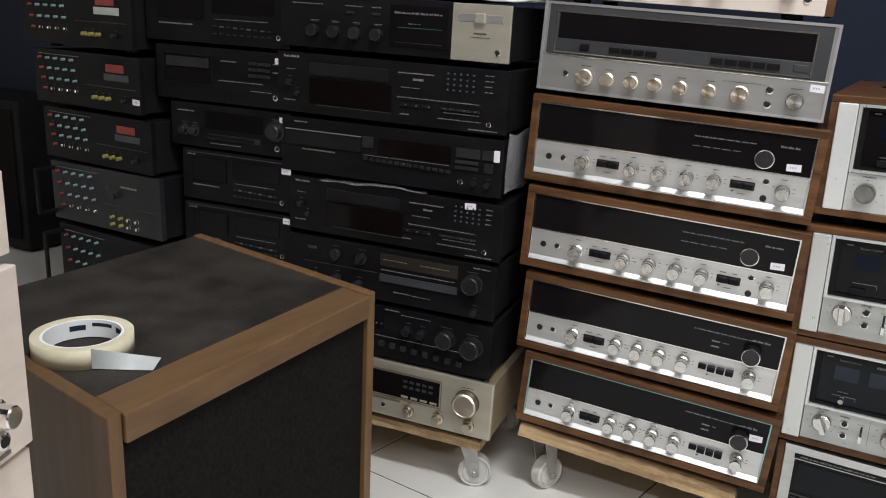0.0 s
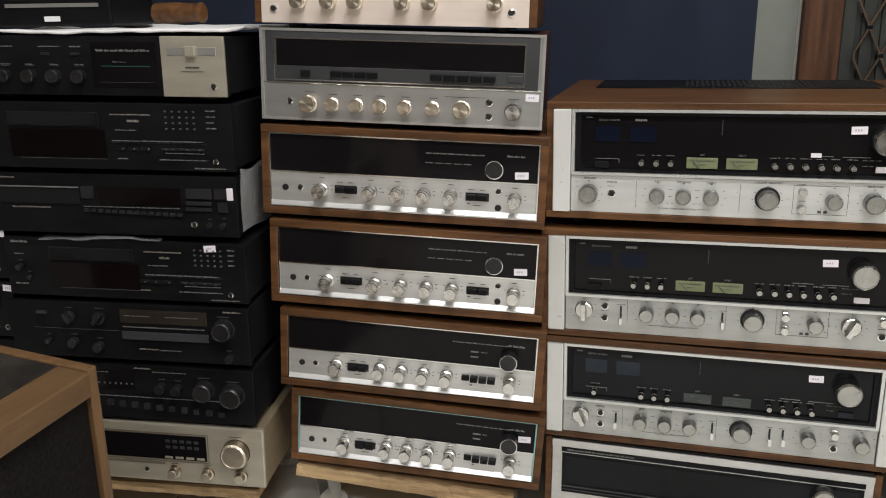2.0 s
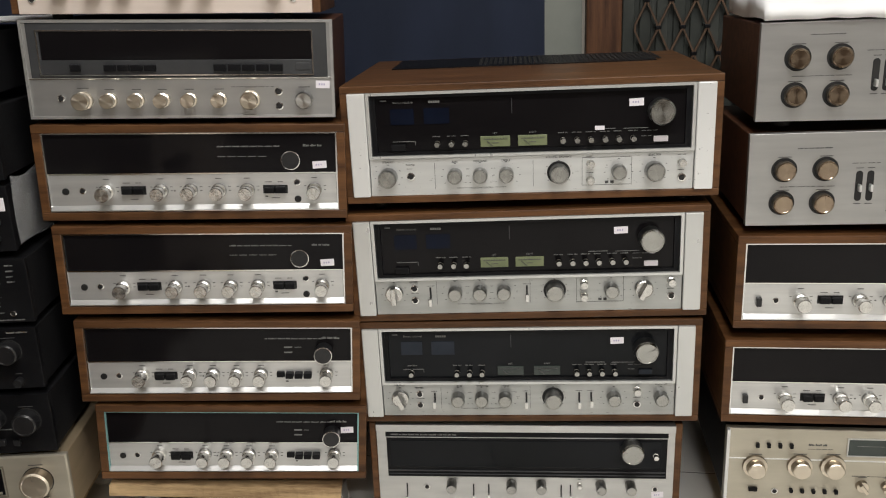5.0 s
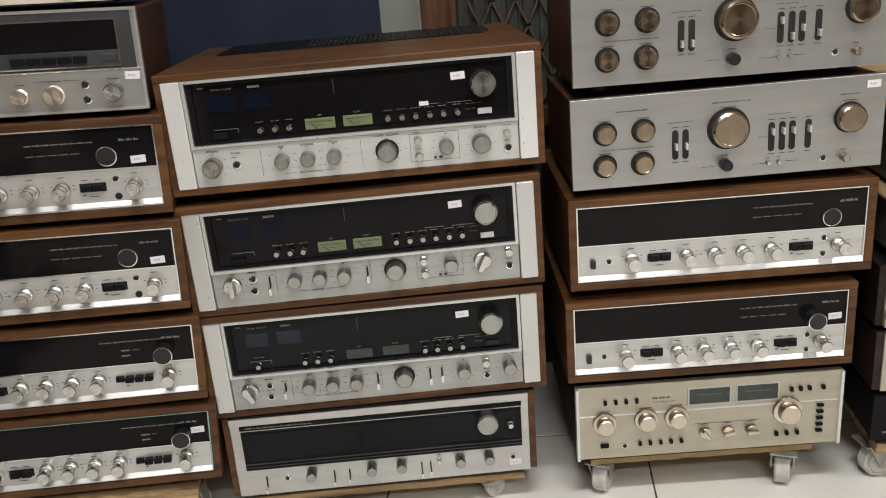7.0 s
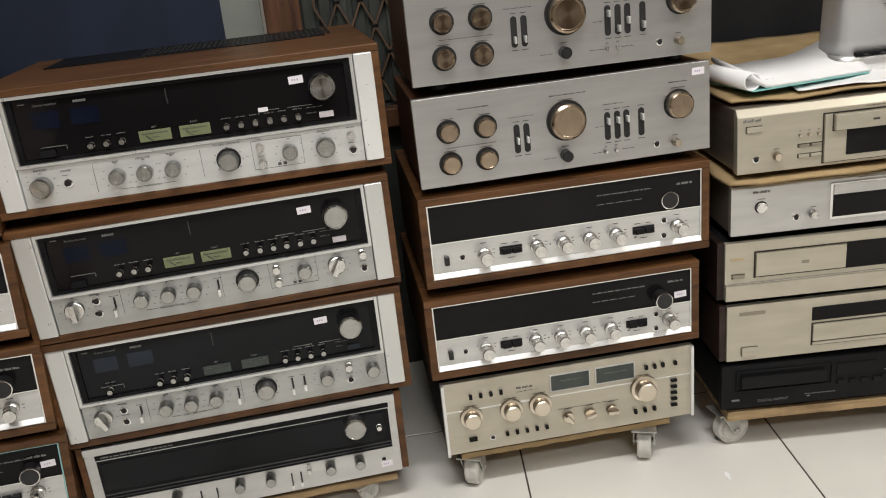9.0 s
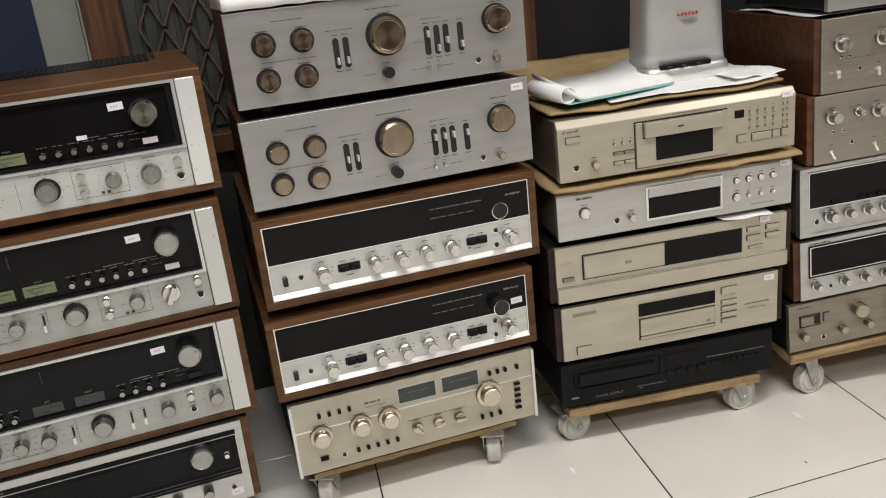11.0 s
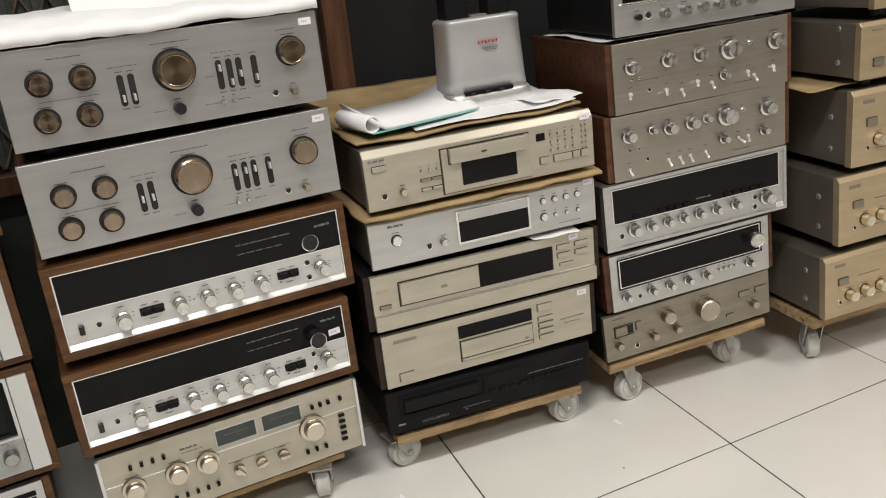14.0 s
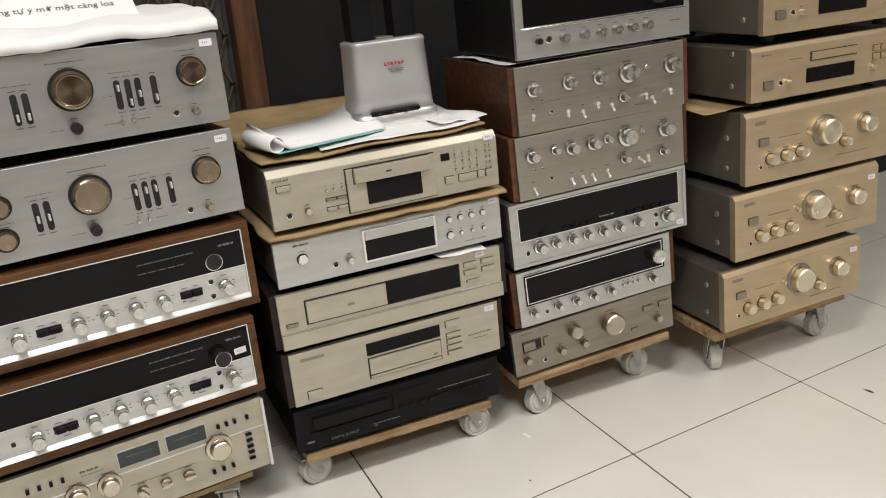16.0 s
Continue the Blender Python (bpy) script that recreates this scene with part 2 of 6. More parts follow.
def box(bm, x0, x1, y0, y1, z0, z1, bevel=0.0):
    r = bmesh.ops.create_cube(bm, size=1.0, matrix=Matrix.LocRotScale(((x0 + x1) / 2, (y0 + y1) / 2, (z0 + z1) / 2), None, (x1 - x0, y1 - y0, z1 - z0)))
    if bevel:
        es = list({e for v in r["verts"] for e in v.link_edges})
        bmesh.ops.bevel(bm, geom=es, offset=bevel, segments=2, profile=0.5, affect="EDGES")
    return bm


def slab(x0, x1, y0, y1, z0, z1, bevel=0.0):
    return box(bmesh.new(), x0, x1, y0, y1, z0, z1, bevel)


def ring(x0, x1, z0, z1, t, y0, y1, tz=None):
    """A rectangular frame in the front plane."""
    tz = tz or t
    bm = bmesh.new()
    for a in (box(bm, x0, x1, y0, y1, z1 - tz, z1), box(bm, x0, x1, y0, y1, z0, z0 + tz), box(bm, x0, x0 + t, y0, y1, z0 + tz, z1 - tz), box(bm, x1 - t, x1, y0, y1, z0 + tz, z1 - tz)):
        pass
    return bm


def lathe(profile, seg=28):
    """Turned body round the local y axis from (radius, y) pairs; y falls towards the front."""
    bm = bmesh.new()
    rows = []
    for r, y in profile:
        rows.append([bm.verts.new((r * math.cos(2 * math.pi * k / seg), y, r * math.sin(2 * math.pi * k / seg))) for k in range(seg)])
    for a, b in zip(rows, rows[1:]):
        for k in range(seg):
            f = bm.faces.new((a[k], a[(k + 1) % seg], b[(k + 1) % seg], b[k]))
            f.smooth = False
    bm.faces.new(rows[-1][::-1])
    bmesh.ops.recalc_face_normals(bm, faces=bm.faces)
    return bm


def mesh_of(name, bm, material):
    me = bpy.data.meshes.new(name)
    bm.to_mesh(me)
    bm.free()
    me.materials.append(material)
    return me


def part(name, bm, material, parent, label=""):
    ob = new(name, mesh_of(name, bm, material))
    ob.parent = parent
    return tagged(ob, label)


def thing(name, m, label, category, group="", kind=""):
    ob = new(name)
    ob.empty_display_size = 0.05
    ob.matrix_world = m
    return tagged(ob, label, category, group, kind)


SHARED = {}


def shared(name, key, make, material, parent, x, y, z, turn=0.0):
    k = (name, key, material.name)
    if k not in SHARED:
        SHARED[k] = mesh_of(name, make(), material)
        # Side faces get the darkened flank metal: shading painted by facing.
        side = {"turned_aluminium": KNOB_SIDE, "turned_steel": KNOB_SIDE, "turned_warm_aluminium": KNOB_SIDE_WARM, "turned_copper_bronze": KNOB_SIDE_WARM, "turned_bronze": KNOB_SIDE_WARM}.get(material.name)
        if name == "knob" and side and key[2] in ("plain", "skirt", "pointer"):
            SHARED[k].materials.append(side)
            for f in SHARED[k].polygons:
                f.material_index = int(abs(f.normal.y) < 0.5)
    ob = new(name, SHARED[k])
    ob.parent = parent
    ob.matrix_basis = pose(x, y, z, 0, turn, 0)
    return ob


def knob(p, x, z, r, d=0.016, material=None, style="plain", turn=0.0):
    material = material or KNOB

    def make():
        if style == "long":  # stepped instrument knob
            bm = lathe([(r * 1.05, 0), (r * 1.05, -d * 0.3), (r * 0.86, -d * 0.36), (r * 0.86, -d * 0.62), (r * 0.98, -d * 0.66), (r * 0.98, -d * 0.95), (r * 0.9, -d)], 24)
        elif style == "skirt":
            bm = lathe([(r * 1.25, 0), (r * 1.2, -d * 0.25), (r * 0.92, -d * 0.3), (r * 0.88, -d * 0.93), (r * 0.8, -d)], 28)
        elif style == "pointer":
            bm = lathe([(r, 0), (r * 0.95, -d * 0.45), (r * 0.85, -d * 0.5)], 24)
            box(bm, -r * 0.28, r * 0.28, -d, -d * 0.4, -r * 0.95, r * 0.95, 0.0008)
        else:
            bm = lathe([(r, 0), (r, -d * 0.86), (r * 0.95, -d * 0.92), (r * 0.88, -d), (r * 0.82, -d), (r * 0.79, -d * 0.975), (r * 0.25, -d * 0.975)], 32)
            box(bm, -0.0006, 0.0006, -d - 0.0004, -d * 0.6, r * 0.45, r * 0.95)
        return bm

    return shared("knob", (round(r, 4), round(d, 4), style), make, material, p, x, -0.0005, z, turn)


def jack(p, x, z, r=0.0045, rim=None):
    r *= 1.15
    bm_key = round(r, 4)
    o = shared("jack_socket", bm_key, lambda: lathe([(r, 0), (r, -0.0022), (r * 0.72, -0.0026), (r * 0.62, -0.0008), (r * 0.1, -0.0006)], 18), rim or CHROME, p, x, 0, z)
    shared("socket_hole", bm_key, lambda: lathe([(r * 0.70, 0), (r * 0.68, -0.0027)], 14), RUBBER, o, 0, 0, 0)
    return o


def button(p, x, z, w, h, d=0.005, material=None, name="button"):
    return shared(name, (round(w, 4), round(h, 4), round(d, 4)), lambda: slab(-w / 2, w / 2, -d, 0.001, -h / 2, h / 2, min(w, h, d) * 0.16), material or BLACK, p, x, 0, z)


def lever(p, x, z, h=0.016, pos=0.3, slot=True):
    """A flat slide lever in a slot."""
    if slot:
        shared("slot", (round(h, 4),), lambda: slab(-0.0012, 0.0012, -0.0008, 0.001, -h / 2, h / 2), RUBBER, p, x, 0, z)
    shared("lever", (round(h, 4),), lambda: slab(-0.0022, 0.0022, -0.012, 0, -0.0045, 0.0045, 0.0008), CHROME, p, x, 0, z + (pos - 0.5) * h)


def toggle(p, x, z, turn=20):
    def make():
        bm = lathe([(0.004, 0), (0.004, -0.002), (0.0019, -0.0025), (0.0030, -0.017), (0.0024, -0.019)], 12)
        bmesh.ops.rotate(bm, verts=bm.verts, cent=(0, 0, 0), matrix=Matrix.Rotation(radians(34), 3, "X"))
        return bm

    shared("toggle", 1, make, WHITE_METAL, p, x, 0, z, turn)


def bars(p, rects, material, y=-0.0006, name="lettering", label=""):
    """Printed lines as thin raised bars: (x, z, width, height)."""
    bm = bmesh.new()
    for x, z, w, h in rects:
        box(bm, x - w / 2, x + w / 2, y - 0.0003, y + 0.0012, z - h / 2, z + h / 2)
    return tagged(part(name, bm, material, p, label), kind="stuff")


def words(rng, x0, x1, z, h=0.0018):
    """One line of small print, split into word-long bars."""
    out, x = [], x0
    while x < x1 - 0.002:
        end = min(x + rng.uniform(0.004, 0.012), x1)
        while x < end:
            lw = rng.uniform(0.0008, 0.0014) + h * 0.25
            lh = h * rng.choice((0.7, 0.75, 1.05, 1.15))
            out.append((x + lw / 2, z + (lh - h) / 2, lw, lh))
            x += lw + 0.00045
        x += 0.0016
    return out


def price_tag(p, x, z, w=0.021, h=0.011, turn=0.0, y=-0.0022):
    ob = part("price_tag", slab(-w / 2, w / 2, 0, 0.0006, -h / 2, h / 2), PAPER_PINK, p, "small white price sticker")
    ob.matrix_basis = pose(x, y, z, 0, turn, 0)
    bm = bmesh.new()
    for k in range(3):
        box(bm, -w * 0.28 + k * w * 0.17, -w * 0.28 + k * w * 0.17 + w * 0.10, -0.0003, 0.0004, -h * 0.10, h * 0.14)
    tagged(part("print", bm, TAG_INK, ob), kind="stuff")


def text(p, x, z, body, size, material, y=-0.0006):
    """Printed words, centred on x, as thin raised letters."""
    key = ("text", body, size, material.name)
    if key not in SHARED:
        cu = bpy.data.curves.new("lettering", "FONT")
        cu.body, cu.size, cu.extrude, cu.align_x, cu.resolution_u = body, size, 0.0002, "CENTER", 2
        ob = new("lettering", cu)
        bpy.context.view_layer.update()
        SHARED[key] = bpy.data.meshes.new_from_object(ob)
        SHARED[key].materials.append(material)
        bpy.data.objects.remove(ob)
    ob = new("lettering", SHARED[key])
    ob.parent = p
    ob.matrix_basis = pose(x, y, z, 90, 0, 0)
    return tagged(ob, kind="stuff")


# ---- plan of the stacks: front edge from one end to the other ----
FRONT = {
    "A": ((-1.476, 1.0), (-1.12, 1.0)), "B": ((-1.34, 1.0), (-0.90, 1.08)), "C": ((-0.905, 1.075), (-0.465, 1.15)),
    "D": ((-0.445, 1.206), (-0.007, 1.272)), "E": ((0.006, 1.290), (0.553, 1.300)), "F": ((0.599, 1.286), (1.055, 1.270)),
    "G": ((1.097, 1.255), (1.515, 1.195)), "H": ((1.585, 1.200), (1.955, 1.123)), "I": ((2.03, 1.04), (2.42, 0.965)),
}


def place(stack, u, z, lean=0.0, back=0.0):
    """The pose of a thing whose front lower corner lies u along the stack's front line."""
    (ax, ay), (bx, by) = FRONT[stack]
    a = math.atan2(by - ay, bx - ax)
    return Matrix.Translation((ax + u * math.cos(a) - back * math.sin(a), ay + u * math.sin(a) + back * math.cos(a), z)) @ pose(0, 0, 0, 0, -math.degrees(lean), math.degrees(a))


def unit(stack, u0, u1, zl, zr, name, label, category, group):
    return thing(name, place(stack, u0, zl, math.atan2(zr - zl, u1 - u0)), label, category, group), u1 - u0


def feet(p, w, depth, h=0.010, r=0.012, material=None):
    for x in (0.045, w - 0.045):
        for y in (0.04, depth - 0.05):
            def make():
                bm = lathe([(r, 0), (r, -h * 0.8), (r * 0.9, -h)], 16)
                bmesh.ops.rotate(bm, verts=bm.verts, cent=(0, 0, 0), matrix=Matrix.Rotation(radians(90), 3, "X"))
                return bm
            o = shared("foot", (round(h, 4), r), make, material or RUBBER, p, x, y, 0)
            o.matrix_basis = pose(x, y, 0)


def wood_case(p, w, h, d, t=0.012, wood_mat=None, lip=0.006):
    """A four-sided veneered sleeve that stands a little proud of the face."""
    m = wood_mat or WALNUT
    part("top_panel", slab(0, w, -lip, d, h - t, h, 0.0015), m, p)
    part("bottom_panel", slab(0, w, -lip, d, 0, t, 0.0015), m, p)
    part("side_panel", slab(0, t, -lip + 0.001, d, t, h - t, 0.001), m, p)
    part("side_panel", slab(w - t, w, -lip + 0.001, d, t, h - t, 0.001), m, p)
    part("back_panel", slab(t, w - t, d - 0.01, d - 0.004, t, h - t), BLACK_CASE, p)
    part("chassis", slab(t + 0.002, w - t - 0.002, 0.012, d - 0.02, t + 0.002, h - t - 0.002), BLACK_CASE, p)


# ---- walnut-cased tuner amplifiers with a black half and a silver half ----


def half_black_receiver(stack, u0, u1, zl, zr, h, seed, group, variant, gap=0.008):
    p, w = unit(stack, u0, u1, zl, zr, "stereo_receiver", "vintage receiver in walnut case, black dial above silver knob strip", "receiver", group)
    rng = random.Random(seed)
    t, d = 0.0125, 0.36
    wood_case(p, w, h, d, t)
    trim = TEAL_EDGE if variant == "teal" else CHROME
    part("trim", ring(t, w - t, t, h - t, 0.0022, -0.003, 0.006), trim, p, "thin bright metal trim")
    zi0, zi1 = t + 0.0022, h - t - 0.0022
    zs = zi0 + (zi1 - zi0) * 0.485
    part("dial_glass", slab(t + 0.0022, w - t - 0.0022, 0.0, 0.006, zs, zi1), BLACK_GLASS, p, "glossy black dial glass")
    part("faceplate", slab(t + 0.0022, w - t - 0.0022, -0.001, 0.006, zi0 + 0.0078, zs - 0.001, 0.0006), STRIP_BRIGHT, p, "brushed silver control strip")
    # the shelf-like lower lip that catches the ceiling light
    bm = bmesh.new()
    x0, x1 = t + 0.0022, w - t - 0.0022
    v = [bm.verts.new(c) for c in ((x0, -0.001, zi0 + 0.0078), (x1, -0.001, zi0 + 0.0078), (x1, -0.0062, zi0 + 0.0012), (x0, -0.0062, zi0 + 0.0012), (x0, -0.0062, zi0), (x1, -0.0062, zi0), (x0, 0.005, zi0), (x1, 0.005, zi0), (x0, 0.005, zi0 + 0.0078), (x1, 0.005, zi0 + 0.0078))]
    for f in ((0, 3, 2, 1), (3, 4, 5, 2), (4, 6, 7, 5), (6, 8, 9, 7), (8, 0, 1, 9), (0, 8, 6, 4, 3), (1, 2, 5, 7, 9)):
        bm.faces.new([v[k] for k in f])
    bmesh.ops.recalc_face_normals(bm, faces=bm.faces)
    part("lower_lip", bm, STRIP_BRIGHT if variant in ("slide", "slide_dial") else LIP, p, "bright sloping metal lip")
    part("divider", slab(t + 0.0022, w - t - 0.0022, -0.0022, 0.002, zs - 0.001, zs + 0.0008), CHROME, p)
    zk = h * 0.305
    late = variant in ("four", "teal")
    front = variant in ("slide", "slide_dial")
    if front:
        button(p, w * 0.077, zk - 0.002, 0.008, 0.014, 0.009, KNOB_BLACK, "power_switch")
        jack(p, w * 0.131, zk - 0.001, 0.0042)
        xs, rocker = (0.205, 0.387, 0.480, 0.573, 0.666, 0.885), 0.298
    else:
        jack(p, w * 0.083, zk, 0.0045, RUBBER)
        jack(p, w * 0.138, zk + 0.001, 0.0042)
        xs, rocker = ((0.221, 0.389, 0.471, 0.555, 0.642, 0.878) if late else (0.216, 0.391, 0.487, 0.580, 0.673, 0.894)), 0.302
    for k, fx in enumerate(xs):
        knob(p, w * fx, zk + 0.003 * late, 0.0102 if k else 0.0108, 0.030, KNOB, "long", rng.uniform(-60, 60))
        shared("knob_collar", 1, lambda: lathe([(0.0112, 0.0), (0.0112, -0.0030), (0.0095, -0.0034)], 24), KNOB_SIDE, p, w * fx, -0.0008, zk + 0.003 * late)
    for dx in (-0.0083, 0.0083):
        button(p, w * rocker + dx, zk + 0.001, 0.0155, 0.0098, 0.010, BLACK, "rocker_switch")
    shared("switch_recess", 1, lambda: slab(-0.0185, 0.0185, -0.0004, 0.001, -0.0065, 0.0065), RUBBER, p, w * rocker, -0.0012, zk + 0.001)
    if late:
        for k in range(4):
            button(p, w * (0.713 + 0.0325 * k), zk + 0.003, 0.0128, 0.0090, 0.012 if k else 0.006, BLACK, "push_switch")
    else:
        for dx in (-0.0083, 0.0083):
            button(p, w * 0.765 + dx, zk + 0.001, 0.0155, 0.0098, 0.010, BLACK, "rocker_switch")
        shared("switch_recess", 1, lambda: slab(-0.0185, 0.0185, -0.0004, 0.001, -0.0065, 0.0065), RUBBER, p, w * 0.765, -0.0012, zk + 0.001)
        jack(p, w * 0.838, zk + 0.0115, 0.0042)
        jack(p, w * 0.838, zk - 0.0145, 0.0045, CHROME if front else RUBBER)
    tuned = late or variant == "slide_dial"
    xr, zd = w * (0.870 if late else 0.855 if variant == "slide_dial" else 0.862 if front else 0.819), h * (0.615 if not front else 0.60)
    if tuned:
        knob(p, xr, zd, 0.0142, 0.020, KNOB_BLACK, "plain")
    o = shared("dial_ring", 1, lambda: lathe([(0.0132, 0.001), (0.0146, 0), (0.0146, -0.0012), (0.0132, -0.0016), (0.0130, -0.0004), (0.012, -0.0002)], 32), KNOB, p, xr, -0.0205 if tuned else -0.0003, zd)
    shared("dial_cap", 1, lambda: lathe([(0.0128, 0), (0.0128, -0.0012)], 32), KNOB_BLACK, o, 0, 0, 0)
    zt = h * 0.765
    ta, tb = (0.66, 0.86) if late else (0.605, 0.802) if front else (0.583, 0.793)
    rows = words(rng, w * ta, w * tb, zt, 0.0016)
    if late:
        rows += [(w * 0.742, zt - 0.015, 0.013, 0.0020), (w * 0.742, zt - 0.024, 0.013, 0.0020), *words(rng, w * 0.765, w * 0.79, zt - 0.015, 0.0009)]
    else:
        rows += [(w * (ta + 0.012 + 0.033 * k), zt - 0.0152, w * 0.026, 0.0008) for k in range(5)]
    bars(p, rows, PRINT_DIM)
    bars(p, words(rng, w * 0.862 if not front else w * 0.885, w * 0.922 if not front else w * 0.938, zt + 0.001, 0.0030), PRINT_DIM, name="badge")
    small = []
    for fx in xs:
        small += [(w * fx, zk + 0.0185, 0.009, 0.0009), (w * fx + 0.016, zk + 0.006, 0.004, 0.0008), (w * fx + 0.016, zk, 0.003, 0.0008), (w * fx - 0.014, zk + 0.006, 0.003, 0.0008)]
    for fx in (rocker,) + (() if late else (0.765,)):
        small += [(w * fx - 0.010, zk + 0.0125, 0.010, 0.0009), (w * fx + 0.008, zk + 0.0125, 0.008, 0.0009), (w * fx, zk - 0.0125, 0.012, 0.0009)]
    small += [(w * 0.735, zk - 0.010, 0.004, 0.0018), (w * 0.435, zk, 0.0024, 0.0020)]
    bars(p, small, INK, y=-0.0014, name="control_lettering")
    tag = {"plain": (0.914, 0.57), "teal": (0.927, 0.664), "slide_dial": (0.931, 0.598)}.get(variant)
    if tag:
        price_tag(p, w * tag[0], h * tag[1], turn=-3)
    feet(p, w, d, gap)
    return p


GD = "stack of walnut receivers"
half_black_receiver("D", -0.010, 0.447, 0.609, 0.591, 0.145, 1, GD, "plain")
half_black_receiver("D", -0.007, 0.446, 0.457, 0.436, 0.143, 2, GD, "plain")
half_black_receiver("D", -0.001, 0.447, 0.305, 0.279, 0.141, 3, GD, "four")
half_black_receiver("D", 0.008, 0.447, 0.161, 0.130, 0.137, 4, GD, "teal")
GF = "stack of amplifiers on a dolly"
half_black_receiver("F", -0.010, 0.462, 0.404, 0.408, 0.149, 6, GF, "slide", 0.018)
half_black_receiver("F", -0.018, 0.446, 0.241, 0.245, 0.143, 7, GF, "slide_dial", 0.012)


# ---- large walnut receivers with a framed black dial ----


def big_receiver(u0, u1, zl, zr, h, seed, low, upper, meters, dark_meter=False, gap=0.006, row=0.228):
    p, w = unit("E", u0, u1, zl, zr, "large_receiver", "large vintage walnut receiver with framed black dial and silver knobs", "receiver", "stack of large receivers")
    rng = random.Random(seed)
    t, d = 0.011, 0.40
    wood_case(p, w, h, d, t)
    z0, z1 = t, h - t
    e = 0.027
    for a, b in ((t, t + e), (w - t - e, w - t)):
        part("end_piece", slab(a, b, -0.010, 0.006, z0, z1, 0.0015), END_PALE if seed == 11 else END_METAL, p, "pale anodised end piece")
    xa, xb = t + e + 0.001, w - t - e - 0.001
    zs = h * 0.385
    part("faceplate", slab(xa, xb, -0.004, 0.006, z0, zs - 0.001, 0.0006), STRIP_PALE if seed == 11 else STRIP, p, "satin silver control strip")
    part("dial_surround", ring(xa, xb, zs, z1, 0.0048, -0.008, 0.006, 0.0042), END_METAL, p, "pale metal dial frame")
    part("dial_inset", ring(xa + 0.0055, xb - 0.0055, zs + 0.0045, z1 - 0.0045, 0.008, -0.003, 0.006, 0.005), BLACK, p)
    part("dial_glass", slab(xa + 0.0135, xb - 0.0135, 0.001, 0.006, zs + 0.0095, z1 - 0.0095), BLACK_GLASS if not dark_meter else GREY_GLASS, p, "black dial glass")
    zk = h * row
    rows = []
    for kind_, fx, dz in low:
        x = w * fx
        if kind_ in ("big", "volume"):
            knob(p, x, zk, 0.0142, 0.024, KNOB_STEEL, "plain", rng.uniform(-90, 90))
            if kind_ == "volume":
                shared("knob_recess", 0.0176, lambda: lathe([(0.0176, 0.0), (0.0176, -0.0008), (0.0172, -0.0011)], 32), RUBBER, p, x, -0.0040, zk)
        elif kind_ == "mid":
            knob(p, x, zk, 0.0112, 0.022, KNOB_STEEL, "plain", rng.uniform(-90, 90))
        elif kind_ == "point":
            knob(p, x, zk, 0.0145, 0.023, KNOB, "pointer", rng.uniform(-50, 50))
        elif kind_ == "small":
            knob(p, x, zk + dz, 0.0060, 0.016, KNOB, "long")
        elif kind_ == "jack":
            jack(p, x, zk + dz, 0.0052, CHROME).location.y = -0.0042
        elif kind_ == "lever":
            q = rng.uniform(0.05, 0.4)
            shared("slot", 0.026, lambda: slab(-0.0015, 0.0015, -0.0008, 0.001, -0.013, 0.013), RUBBER, p, x, -0.0040, zk - 0.004)
            shared("lever", 0.026, lambda: slab(-0.0026, 0.0026, -0.014, 0, -0.0060, 0.0060, 0.0008), CHROME, p, x, -0.0040, zk - 0.004 + (q - 0.5) * 0.02)
        if kind_ in ("big", "mid", "volume", "point"):
            for ang in (-130, -95, -60, 60, 95, 130):  # scale marks round the knob
                rows.append((x + 0.0205 * math.sin(radians(ang)), zk + 0.0185 * math.cos(radians(ang)), 0.0022, 0.0007))
            rows.append((x, zk + 0.0185, 0.003, 0.0009))
        else:
            rows += words(rng, x - 0.006, x + 0.006, zk + dz + 0.0115, 0.0009)
    bars(p, rows, INK, y=-0.0042, name="control_lettering")
    zu = h * (0.523 if seed == 12 else 0.50)
    for fx in upper:
        knob(p, w * fx, zu, 0.0043, 0.015, KNOB_STEEL, "long")
    for a, b in meters:
        o = part("meter", slab(w * a, w * b, -0.001, 0.004, zu - 0.0075, zu + 0.0085, 0.0006), METER_DARK if dark_meter else METER, p, "small meter with a pale face")
        bm = bmesh.new()
        box(bm, w * a + 0.004, w * b - 0.004, -0.0016, 0, zu + 0.0035, zu + 0.0042)
        for k in range(9):
            xx = w * a + 0.006 + (w * (b - a) - 0.012) * k / 8
            box(bm, xx - 0.0003, xx + 0.0003, -0.0016, 0, zu + 0.0042, zu + 0.0060)
        box(bm, (w * a + w * b) / 2 - 0.005, (w * a + w * b) / 2 + 0.005, -0.0016, 0, zu - 0.002, zu - 0.0012)
        part("scale", bm, INK, o)
        bm = slab(-0.0004, 0.0004, -0.0022, -0.0012, 0, 0.012)
        bmesh.ops.rotate(bm, verts=bm.verts, cent=(0, 0, 0), matrix=Matrix.Rotation(radians(-48), 3, "Y"))
        nd = part("needle", bm, INK, o)
        nd.location = ((w * a + w * b) / 2 - 0.004, 0, zu - 0.006)
    knob(p, w * 0.842, h * 0.715, 0.0190, 0.024, KNOB_STEEL, "plain", rng.uniform(-90, 90))
    zt = h * 0.845
    text(p, w * 0.168, zt - 0.001, "Stereo receiver", 0.0050, PRINT_DIM, 0.0003)
    bars(p, [(w * 0.238 + 0.0035 * k, zt + 0.0006, 0.0028, 0.0032) for k in range(5)] + [(w * 0.115, zt + 0.004, 0.009, 0.0016)], PRINT_DIM)
